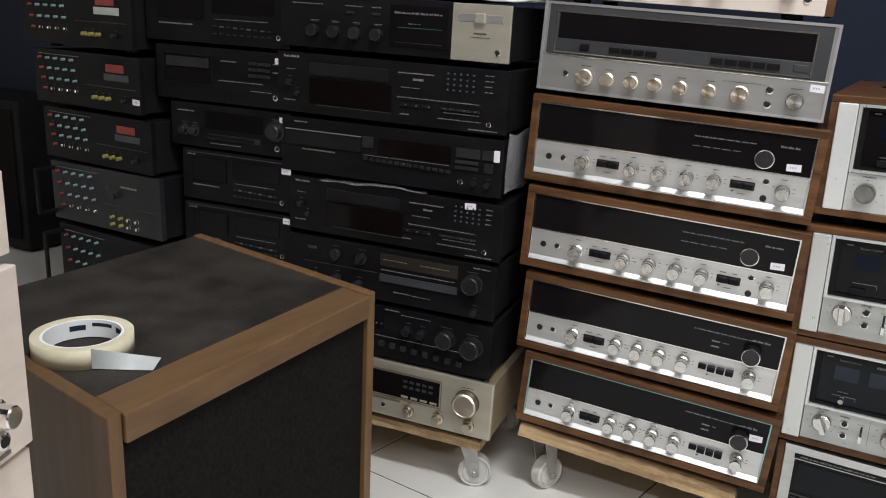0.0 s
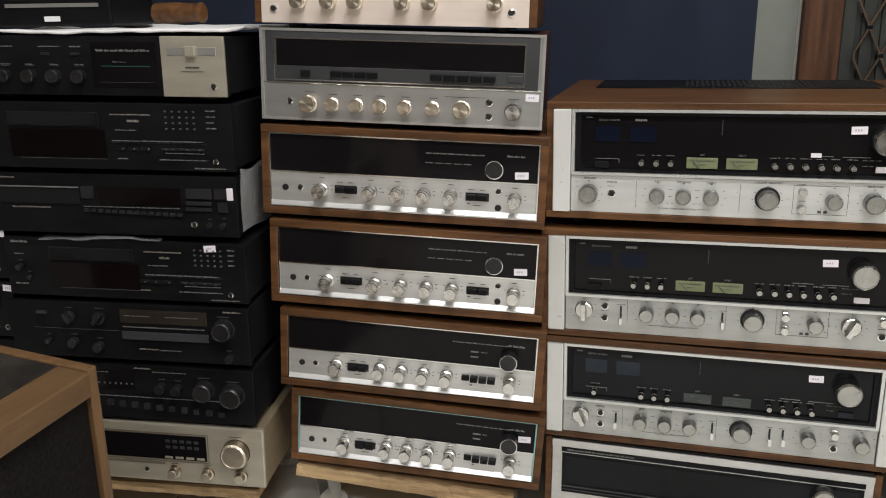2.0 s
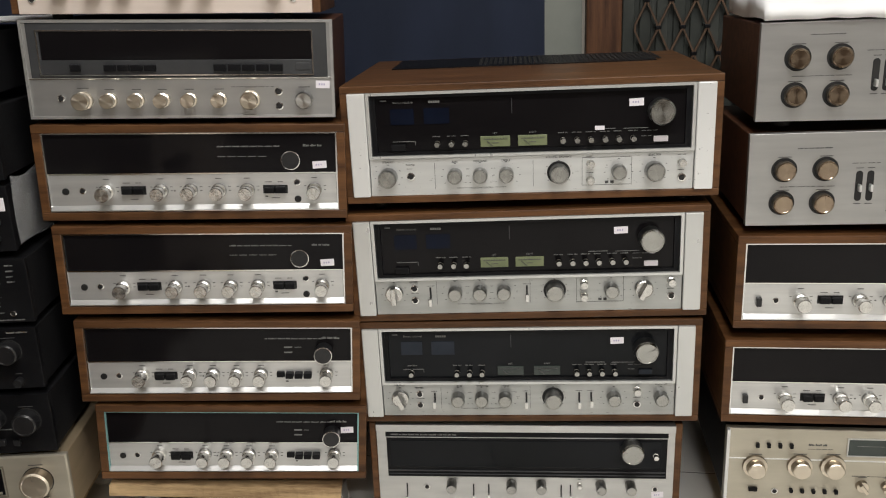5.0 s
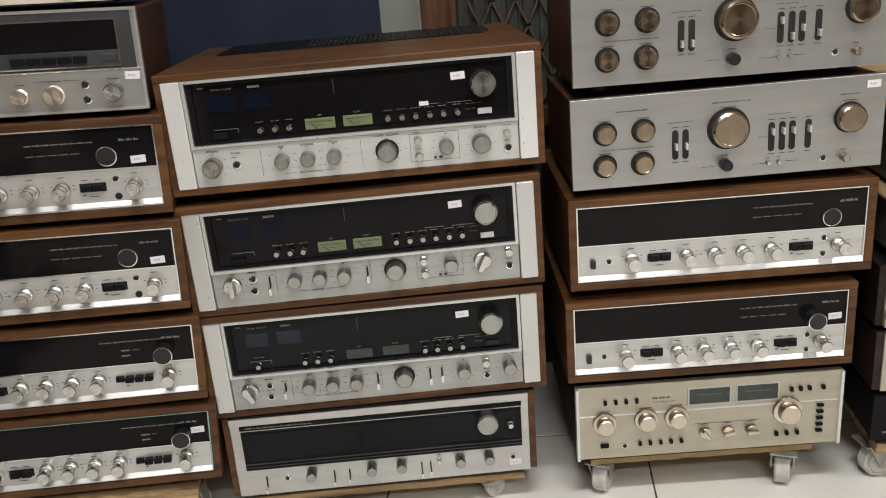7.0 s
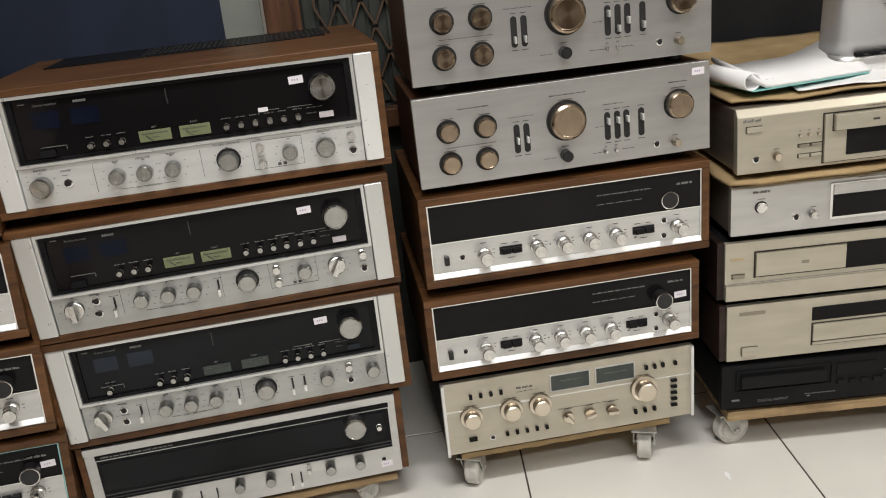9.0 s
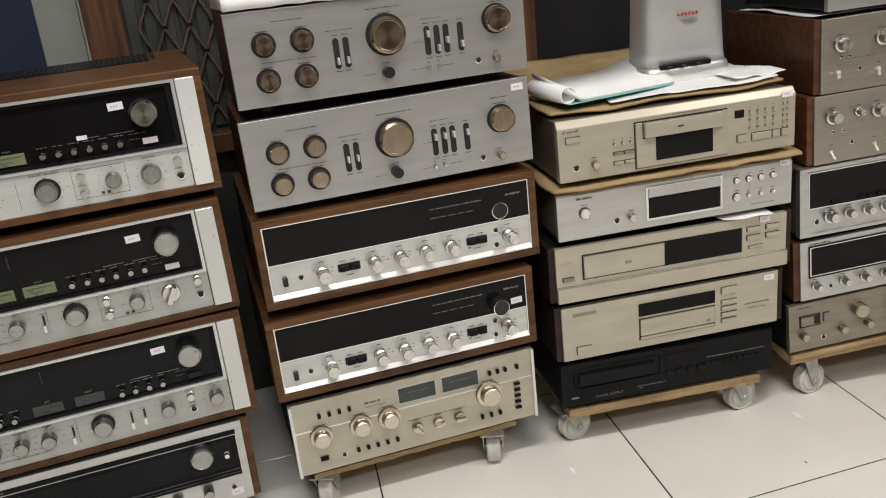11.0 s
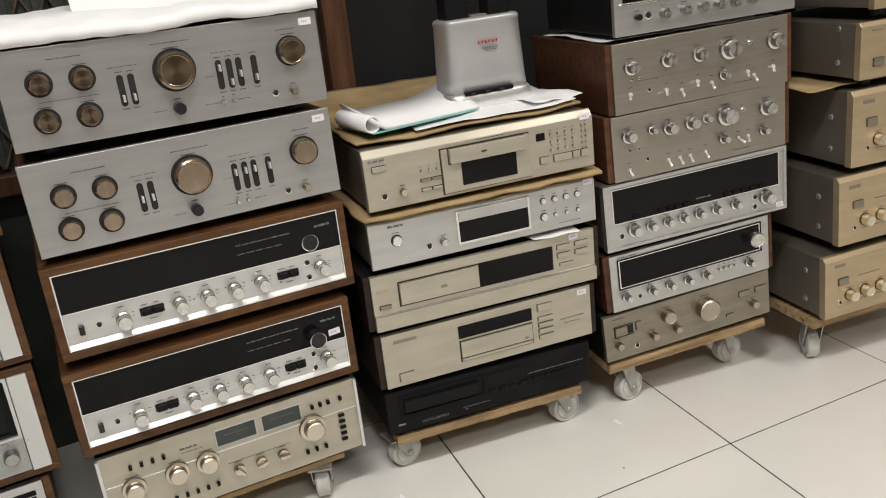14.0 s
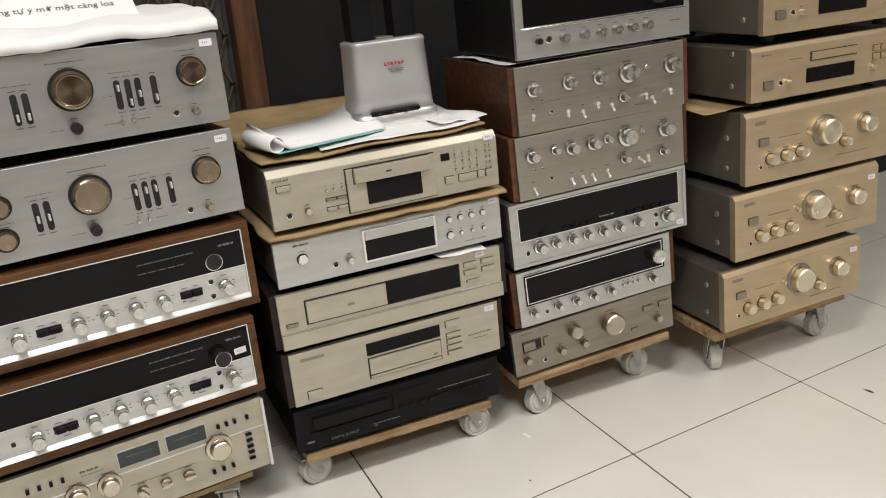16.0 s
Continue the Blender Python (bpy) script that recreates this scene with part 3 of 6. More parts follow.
    for a, c in ((0.132, 0.195), (0.222, 0.290)):
        part("dial_window", slab(w * a, w * c, -0.0002, 0.004, h * 0.665, h * 0.795), GREY_PANE if dark_meter else BLUE_PANE, p, "dim blue dial window")
    for (a, c), side in zip(meters, ("LEFT", "RIGHT")):
        text(p, w * (a + c) / 2, zu + 0.0115, side, 0.0036, PRINT_DIM, 0.0003)
    text(p, w * 0.12, zk + 0.0215, "SPEAKERS", 0.0042, INK, -0.0043)
    text(p, w * 0.18, zk + 0.0165, "PHONES", 0.0038, INK, -0.0043)
    for fx, word in zip((0.300, 0.368, 0.437), ("BASS", "MIDRANGE", "TREBLE")):
        text(p, w * fx, zk + 0.0195, word, 0.0040, INK, -0.0043)
    text(p, w * (0.829 if seed != 13 else 0.89), zk + 0.0215, "SELECTOR", 0.0042, INK, -0.0043)
    text(p, w * 0.578, zk + 0.0225, "VOLUME   BALANCE", 0.0042, INK, -0.0043)
    text(p, w * 0.37, zk - 0.0215, "TRIPLE TONE CONTROL", 0.0034, INK, -0.0043)
    lines = [(w * 0.245, zk, 0.0005, 0.040), (w * 0.510, zk, 0.0005, 0.040), (w * 0.318, zk - 0.0200, w * 0.030, 0.0005), (w * 0.422, zk - 0.0200, w * 0.030, 0.0005)]
    if not dark_meter:
        lines += [(w * 0.705, zk + 0.0215, w * 0.13, 0.0005), (w * 0.705, zk - 0.0205, w * 0.13, 0.0005), (w * 0.64, zk, 0.0005, 0.042), (w * 0.77, zk, 0.0005, 0.042)]
        lines += [(w * 0.705, zk - 0.0165, 0.0050, 0.0040), (w * 0.719, zk - 0.0165, 0.0050, 0.0040)]
    bars(p, lines, INK, y=-0.0042, name="panel_lines")
    sw = []
    for fx in upper:
        sw += words(rng, w * fx - 0.007, w * fx + 0.007, zu + 0.0105, 0.0010)
    bars(p, sw + words(rng, w * 0.795, w * 0.835, zu + 0.010, 0.0009) + words(rng, w * 0.795, w * 0.82, zu + 0.002, 0.0009) + [(w * 0.165, zu + 0.004, 0.034, 0.0006), (w * 0.196, zu + 0.001, 0.0006, 0.006), (w * 0.78, zu + 0.014, 0.036, 0.0006), (w * 0.70, zu + 0.0145, 0.030, 0.0006)], PRINT_DIM, name="switch_lettering")
    button(p, w * 0.845, h * 0.485, 0.021, 0.0085, 0.002, PAPER_PINK if not dark_meter else GREY_PANE, "badge")
    price_tag(p, w * (0.780 if seed == 11 else 0.762), h * 0.79, turn=-2, y=-0.001)
    if seed == 11:
        button(p, w * 0.686, h * 0.588, 0.014, 0.006, 0.001, PAPER_PINK, "sticker")
    if not dark_meter:
        button(p, w * 0.150, h * 0.475, 0.022, 0.010, 0.006, BLACK, "power_switch")
    part("dial_pointer", slab(w * 0.455, w * 0.455 + 0.0012, -0.0008, 0.002, zt - 0.020, zt + 0.002), PRINT_FAINT, p)
    feet(p, w, d, gap)
    # vent grille let into the back of the top
    part("vent_plate", slab(0.05, w - 0.06, 0.22, 0.38, h, h + 0.0015), BLACK, p, "black perforated vent")
    bm = bmesh.new()
    for i in range(36):
        for j in range(7):
            x, y = 0.20 + i * 0.0088, 0.245 + j * 0.018
            box(bm, x, x + 0.0055, y, y + 0.010, h + 0.0012, h + 0.0022)
    tagged(part("vent_perforation", bm, RUBBER, p), kind="stuff")
    return p


big_receiver(-0.010, 0.552, 0.608, 0.613, 0.180, 11,
             [("big", 0.118, 0), ("jack", 0.180, 0), ("mid", 0.300, 0), ("mid", 0.368, 0), ("mid", 0.438, 0), ("volume", 0.578, 0), ("small", 0.662, 0.012), ("small", 0.662, -0.013), ("mid", 0.736, 0), ("big", 0.829, 0), ("small", 0.900, 0.011), ("jack", 0.901, -0.012)],
             (0.256, 0.294, 0.331, 0.589, 0.626, 0.662, 0.699, 0.735, 0.772), ((0.371, 0.450), (0.471, 0.548)), gap=0.017)
big_receiver(-0.013, 0.545, 0.411, 0.420, 0.179, 12,
             [("point", 0.123, 0), ("jack", 0.182, 0.008), ("jack", 0.182, -0.012), ("lever", 0.227, 0), ("mid", 0.298, 0), ("mid", 0.368, 0), ("mid", 0.436, 0), ("lever", 0.501, 0), ("volume", 0.579, 0), ("small", 0.661, 0.010), ("small", 0.661, -0.011), ("mid", 0.736, 0), ("point", 0.826, 0), ("small", 0.900, 0.011), ("jack", 0.901, -0.013)],
             (0.260, 0.298, 0.334, 0.591, 0.629, 0.665, 0.701, 0.738, 0.774), ((0.373, 0.451), (0.471, 0.550)), gap=0.003, row=0.262)
big_receiver(-0.012, 0.542, 0.229, 0.234, 0.180, 13,
             [("point", 0.122, 0), ("jack", 0.181, 0.007), ("jack", 0.181, -0.013), ("lever", 0.226, 0), ("mid", 0.296, 0), ("mid", 0.366, 0), ("mid", 0.436, 0), ("lever", 0.499, 0), ("volume", 0.577, 0), ("lever", 0.654, 0), ("lever", 0.689, 0), ("mid", 0.754, 0), ("small", 0.821, 0.012), ("jack", 0.822, -0.013), ("mid", 0.890, 0)],
             (0.161, 0.296, 0.333, 0.370, 0.646, 0.682, 0.719, 0.756), ((0.415, 0.492), (0.522, 0.599)), True, row=0.245)

# ---- room ----
LATTICE = surface("worn_brown_lattice", (0.055, 0.030, 0.016), (0.12, 0.07, 0.04), (0.45, 0.6), 0.0, 40)
DIM_PANE = surface("dim_pane", (0.020, 0.024, 0.020), (0.05, 0.055, 0.048), (0.4, 0.7), 0.0, 9)
# Dark tone for the unseen south wall, so the dial glass reflects little.
DARK_WALL = surface("unseen_wall_darkened", (0.07, 0.055, 0.045), (0.13, 0.105, 0.085), (0.5, 0.7), 0.0, 3, (6, 1, 1))


def room():
    ox, oy = 1.655, 0.977
    ex, ey = Vector((0.480, -0.028, 0)), Vector((0.068, 0.470, 0))
    floor = thing("floor", pose(0, 0, 0), "cream polished ceramic floor tiles with dark joints", "floor", "", "structure")
    part("grout_bed", slab(-3.32, 4.72, -2.7, 1.96, -0.06, -0.0010), GROUT, floor)
    g = 0.0032
    bm = slab(g, 1 - g, g, 1 - g, -0.012, 0)
    for v in bm.verts:
        v.co = ex * v.co.x + ey * v.co.y + Vector((0, 0, v.co.z))
    bmesh.ops.bevel(bm, geom=bm.edges[:], offset=0.0008, segments=1, affect="EDGES")
    me = mesh_of("tile", bm, TILE)
    for i in range(-11, 8):
        for j in range(-8, 3):
            q = Vector((ox, oy, 0)) + ex * i + ey * j
            if -3.7 < q.x < 4.6 and -3.0 < q.y < 1.9:
                o = new("tile", me)
                o.parent = floor
                o.matrix_basis = Matrix.Translation(q)
    # small flat flecks: two white, one near black, one grout brown
    for fx, fy, fr, fm in ((1.54, 1.165, 0.011, PAPER), (1.07, 1.205, 0.010, PAPER), (1.445, 1.035, 0.003, RUBBER), (2.20, 0.83, 0.010, GROUT)):
        bm = bmesh.new()
        vs = [bm.verts.new((fr * (0.5 + 0.5 * noise.noise((k * 0.9, fx * 9, 2))) * math.cos(k * math.pi / 7) * 0.8, fr * (1.2 + 0.6 * noise.noise((k * 0.9, fx * 9, 5))) * math.sin(k * math.pi / 7), 0.0006)) for k in range(14)]
        bm.faces.new(vs)
        o = part("paint_fleck", bm, fm, floor, "small irregular fleck on a tile")
        o.matrix_basis = pose(fx, fy, 0)
    yb = 1.82
    north = thing("wall_north", pose(0, yb, 0), "back wall hung with dark cloth between wooden posts", "wall", "", "structure")
    part("plaster", slab(-3.2, 4.6, 0.02, 0.14, 0, 2.7), WALL, north)
    for name, x0, x1, z0, m, lab in (("cloth_panel", -3.2, 0.31, 0.0, BLUE_WALL, "dark blue hanging cloth"), ("painted_strip", 0.31, 0.385, 0, GREEN_GREY, "grey green painted strip"), ("cloth_panel", 1.330, 4.6, 0.0, BLACK_CLOTH, "black hanging cloth")):
        part(name, slab(x0, x1, -0.004, 0.02, z0, 2.7), m, north, lab)
    for x0, x1 in ((0.392, 0.462), (1.272, 1.330)):
        part("post", slab(x0, x1, -0.03, 0.02, 0, 2.4, 0.004), BROWN_POST, north, "brown wooden post")
    # folding diamond lattice between the posts
    part("lattice_backing", slab(0.462, 1.272, 0.010, 0.02, 0, 2.4), DIM_PANE, north, "dim dusty pane behind the lattice")
    # each strand swings from side to side and meets its neighbours in small dark clamps
    step, half, z_node = 0.0240, 0.053, 0.882
    strand_mesh = {}
    for k in range(-3, 33):
        xk = 0.512 + (k + 0.5) * step
        if not 0.476 < xk < 1.262:
            continue
        if k % 2 not in strand_mesh:
            bm = bmesh.new()
            rows = []
            for j in range(1, 15):
                for f in (-0.11, 0.11):
                    side = (1 if (j + k) % 2 else -1) * (step / 2 - 0.0022)
                    z = z_node + (j - 6 + f) * half
                    rows.append([bm.verts.new((side + dx, dy, z)) for dx, dy in ((-0.0021, -0.009), (0.0021, -0.009), (0.0021, -0.003), (-0.0021, -0.003))])
            for a0, a1 in zip(rows, rows[1:]):
                for q in range(4):
                    bm.faces.new((a0[q], a0[(q + 1) % 4], a1[(q + 1) % 4], a1[q]))
            bm.faces.new(rows[0])
            bm.faces.new(rows[-1][::-1])
            bmesh.ops.recalc_face_normals(bm, faces=bm.faces)
            strand_mesh[k % 2] = mesh_of("lattice_strand", bm, LATTICE)
        o = new("lattice_strand", strand_mesh[k % 2])
        o.parent = north
        o.matrix_basis = pose(xk, 0, 0)
        for j in range(1, 15):
            if (j + k) % 2:
                c = shared("lattice_clamp", 1, lambda: slab(-0.0058, 0.0058, -0.0105, -0.0015, -0.0035, 0.0035, 0.001), BLACK, north, xk + step / 2, 0, z_node + (j - 6) * half)
    for k in range(24):
        x = 0.466 + k * 0.0335
        part("backing_slat", slab(x, x + 0.024, 0.003, 0.009, 0.62, 1.5, 0.002), DIM_PANE, north)
    part("rail", slab(0.462, 1.272, -0.035, 0.0, 0.57, 0.61, 0.003), BROWN_POST, north)
    # wall_south is added out of view and kept dark to hold reflections down
    for name, x0, x1, y0, y1 in (("wall_south", -3.2, 4.6, -2.7, -2.58), ("wall_east", 4.6, 4.72, -2.7, 1.96), ("wall_west", -3.32, -3.2, -2.7, 1.96)):
        tagged(part(name, slab(x0, x1, y0, y1, 0, 2.7), WALL if name != "wall_south" else DARK_WALL, None), "cream painted wall" if name != "wall_south" else "unseen wall opposite the stacks, darkened for black dial reflections", "wall", "", "structure")
    tagged(part("ceiling", slab(-3.32, 4.72, -2.7, 1.96, 2.7, 2.8), CEIL, None), "white painted ceiling", "ceiling", "", "structure")


room()


# ---- faceplate decks and amplifiers ----
GAP = surface("dark_joint", (0.016, 0.013, 0.010), (0.030, 0.025, 0.019), (0.6, 0.8))


def rounded_slot(r, length):
    """An upright slot insert with round ends."""
    bm = bmesh.new()
    pts = [(r * math.cos(a), math.copysign(length / 2 - r, math.sin(a)) + r * math.sin(a)) for a in [math.pi * (k + 0.5) / 8 for k in range(16)]]
    a, b = [[bm.verts.new((x, y, z)) for x, z in pts] for y in (-0.0007, 0.002)]
    bm.faces.new(a)
    bm.faces.new(b[::-1])
    for k in range(16):
        bm.faces.new((a[k], a[(k + 1) % 16], b[(k + 1) % 16], b[k]))
    bmesh.ops.recalc_face_normals(bm, faces=bm.faces)
    return bm


def deck(stack, u0, u1, zl, zr, h, depth, name, label, category, group, face, case, feats, cheek=None, foot=0.008, proud=0.012, slope=0.0, edge=0.001, seed=0, case_drop=0.002):
    """A unit with a faceplate, a cover behind it and the listed controls, in shares of its width and height."""
    p, w = unit(stack, u0, u1, zl, zr, name, label, category, group)
    rng = random.Random(seed + int(1000 * h))
    if slope:
        bm = bmesh.new()
        pr = [(0.0, 0.0), (0.0, h - slope), (slope * 0.8, h), (proud, h), (proud, 0.0)]
        vs = [[bm.verts.new((x, y, z)) for y, z in pr] for x in (0, w)]
        for k in range(5):
            bm.faces.new((vs[0][k], vs[0][(k + 1) % 5], vs[1][(k + 1) % 5], vs[1][k]))
        bm.faces.new(vs[0][::-1])
        bm.faces.new(vs[1])
        bmesh.ops.recalc_face_normals(bm, faces=bm.faces)
        bmesh.ops.bevel(bm, geom=bm.edges[:], offset=0.0008, segments=1, affect="EDGES")
        part("faceplate", bm, face, p)
    else:
        part("faceplate", slab(0, w, 0, proud, 0, h, edge), face, p)
    m = 0.002
    if cheek:
        c = 0.012
        for a in (-c, w):
            part("side_cheek", slab(a, a + c, 0.004, depth, 0.0, h + 0.001, 0.0015), cheek, p, "wooden side cheek")
    part("cover", slab(m, w - m, proud, depth, m, h - case_drop, 0.002), case, p)
    ink, pale = [], []
    for f in feats:
        k, a = f[0], f[1:]
        if k == "k":
            x, z, r, d, ma, st = (*a, *(0.016, KNOB, "plain")[len(a) - 3:]) if len(a) < 6 else a
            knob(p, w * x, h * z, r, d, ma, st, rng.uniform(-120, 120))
            ink += [(w * x, h * z + r + 0.005, min(0.022, r * 1.3), 0.0010)]
        elif k == "rim":
            x, z, r = a
            shared("knob_recess", round(r, 4), lambda: lathe([(r, 0.0), (r, -0.0006), (r * 0.98, -0.0008)], 32), RUBBER, p, w * x, 0, h * z)
        elif k == "dish":
            x, z, r = a
            shared("knob_dish", round(r, 4), lambda: lathe([(r, 0.001), (r, -0.0022), (r * 0.965, -0.0026), (r * 0.93, -0.0010), (r * 0.3, -0.0006)], 36), BRONZE, p, w * x, 0, h * z)
        elif k == "j":
            jack(p, w * a[0], h * a[1], a[2] if len(a) > 2 else 0.0045)
        elif k == "b":
            x, z, bw, bh, bd, ma = a
            if ma in (CHAMPAGNE, GOLD, SILVER_PLAIN, BRONZE) and bd > 0.0025:
                shared("button_gap", (round(bw, 4), round(bh, 4)), lambda: slab(-bw / 2 - 0.0010, bw / 2 + 0.0010, -0.0005, 0.001, -bh / 2 - 0.0010, bh / 2 + 0.0010), GAP, p, w * x, 0, h * z)
            button(p, w * x, h * z, bw, bh, bd, ma)
        elif k == "w":
            x0, x1, z0, z1, ma, nm, out = a
            part(nm, slab(w * x0, w * x1, -out, 0.003, h * z0, h * z1, min(0.0008, out * 0.4)), ma, p)
        elif k == "f":
            x0, x1, z0, z1, t, ma, out = a
            part("window_frame", ring(w * x0, w * x1, h * z0, h * z1, t, -out, 0.003), ma, p)
        elif k == "t":
            x0, x1, z, th, ma = a
            (ink if ma is INK else pale).extend(words(rng, w * x0, w * x1, h * z, th))
            if ma is not INK and ma is not PRINT_DIM:
                bars(p, words(rng, w * x0, w * x1, h * z, th), ma)
        elif k == "lv":
            lever(p, w * a[0], h * a[1], a[2], a[3])
        elif k == "tg":
            toggle(p, w * a[0], h * a[1], a[2])
            ink += [(w * a[0], h * a[1] + 0.012, 0.008, 0.0010)]
        elif k == "slot":
            x, z, sh, pos = a
            shared("slot", round(sh, 4), lambda: rounded_slot(0.0048, sh), RUBBER, p, w * x, 0, h * z)
            shared("slide_lever", 1, lambda: slab(-0.0017, 0.0017, -0.011, 0, -0.0050, 0.0050, 0.0008), WHITE_METAL, p, w * x, 0, h * z + (pos - 0.5) * sh * 0.8)
            ink += [(w * x, h * z + sh / 2 + 0.004, 0.010, 0.0010), (w * x, h * z - sh / 2 - 0.004, 0.010, 0.0010)]
        elif k == "tag":
            price_tag(p, w * a[0], h * a[1], 0.020, 0.011, rng.uniform(-4, 4), y=-0.0014)
    if ink:
        bars(p, ink, INK, y=-0.0002, name="control_lettering")
    if pale:
        bars(p, pale, PRINT_DIM, y=-0.0012, name="lettering")
    if foot:
        feet(p, w, depth, foot, 0.014, RUBBER)
    return p


# the row of walnut receivers: two silver units on top
deck("D", -0.001, 0.440, 0.762, 0.746, 0.140, 0.32, "stereo_receiver", "silver and dark grey receiver with wood sides and eight knobs", "receiver", GD, SILVER, WALNUT_DARK,
     [("w", 0.02, 0.98, 0.42, 0.985, GREY_FACE, "upper_face", 0.0015), ("f", 0.05, 0.935, 0.44, 0.90, 0.0018, CHROME, 0.0035), ("w", 0.06, 0.93, 0.60, 0.885, BLACK_GLASS, "dial_glass", 0.0025), ("w", 0.056, 0.93, 0.455, 0.60, GREY_FACE, "button_panel", 0.0022),
      ("f", 0.0, 1.0, 0.0, 1.0, 0.004, SILVER_PLAIN, 0.003), ("w", 0.004, 0.996, 0.405, 0.42, CHROME, "divider", 0.002),
      ("b", 0.165, 0.52, 0.015, 0.010, 0.007, BLACK), *[("b", 0.275 + 0.043 * k, 0.52, 0.017, 0.009, 0.007, BLACK) for k in range(4)], *[("b", 0.63 + 0.046 * k, 0.52, 0.018, 0.010, 0.007, BLACK) for k in range(5)], ("b", 0.90, 0.53, 0.021, 0.010, 0.004, GREY_FACE),
      ("j", 0.105, 0.21), ("k", 0.178, 0.19, 0.0125, 0.022, KNOB_WARM, "long"), *[("k", x, 0.19, 0.0102, 0.021, KNOB_WARM, "long") for x in (0.262, 0.35, 0.434, 0.522, 0.62)], ("k", 0.722, 0.19, 0.0130, 0.022, KNOB_WARM, "long"), ("j", 0.816, 0.27, 0.005), ("j", 0.816, 0.12, 0.005), ("k", 0.90, 0.19, 0.0125, 0.022, KNOB, "plain"), ("tag", 0.962, 0.34), ("t", 0.11, 0.18, 0.83, 0.002, PRINT_GOLD), ("t", 0.66, 0.80, 0.32, 0.001, INK)])
deck("D", 0.008, 0.418, 0.909, 0.896, 0.150, 0.30, "integrated_amplifier", "pale silver amplifier with walnut side cheeks atop the receivers", "amplifier", GD, OFF_WHITE, BLACK_CASE,
     [*[("k", x, 0.22, 0.011, 0.022, KNOB_WARM, "long") for x in (0.15, 0.264, 0.365, 0.54, 0.64, 0.876)], ("j", 0.05, 0.14, 0.005), ("j", 0.937, 0.14, 0.005), *[("k", x, 0.68, 0.016, 0.022, KNOB, "plain") for x in (0.2, 0.45, 0.75)]], cheek=WALNUT)

# lowest of the large receivers: silver panel between wooden cheeks
deck("E", 0.009, 0.509, 0.072, 0.072, 0.150, 0.45, "large_receiver", "silver framed receiver with long black dial and wood cheeks", "receiver", "stack of large receivers", SILVER_PLAIN, BLACK_CASE,
     [("w", 0.032, 0.977, 0.327, 0.900, BLACK, "dial_inset", 0.001), ("f", 0.032, 0.977, 0.327, 0.845, 0.0012, SILVER_PLAIN, 0.002), ("w", 0.045, 0.955, 0.46, 0.80, GREY_GLASS, "dial_glass", 0.002), ("w", 0.036, 0.973, 0.405, 0.42, GREY_FACE, "groove", 0.003), ("w", 0.036, 0.973, 0.365, 0.375, GREY_FACE, "groove", 0.003), ("t", 0.05, 0.28, 0.872, 0.0022, PRINT_DIM), ("w", 0.0, 1.0, 0.915, 1.0, LIP, "upper_lip", 0.003),
      ("k", 0.858, 0.707, 0.0190, 0.022, KNOB_STEEL, "plain"), ("k", 0.937, 0.633, 0.0045, 0.012, KNOB, "long"), *[("lv", x, 0.15, 0.026, q) for x, q in ((0.097, 0.1), (0.327, 0.2), (0.379, 0.3), (0.626, 0.2), (0.657, 0.3))],
      *[("k", x, 0.250, 0.0088, 0.022, KNOB_STEEL, "plain") for x in (0.253, 0.457, 0.558, 0.758, 0.857)], ("k", 0.687, 0.251, 0.004, 0.012, KNOB, "long"), ("j", 0.167, 0.198), ("j", 0.940, 0.198), ("tag", 0.949, 0.125)], cheek=WALNUT, foot=0.012)

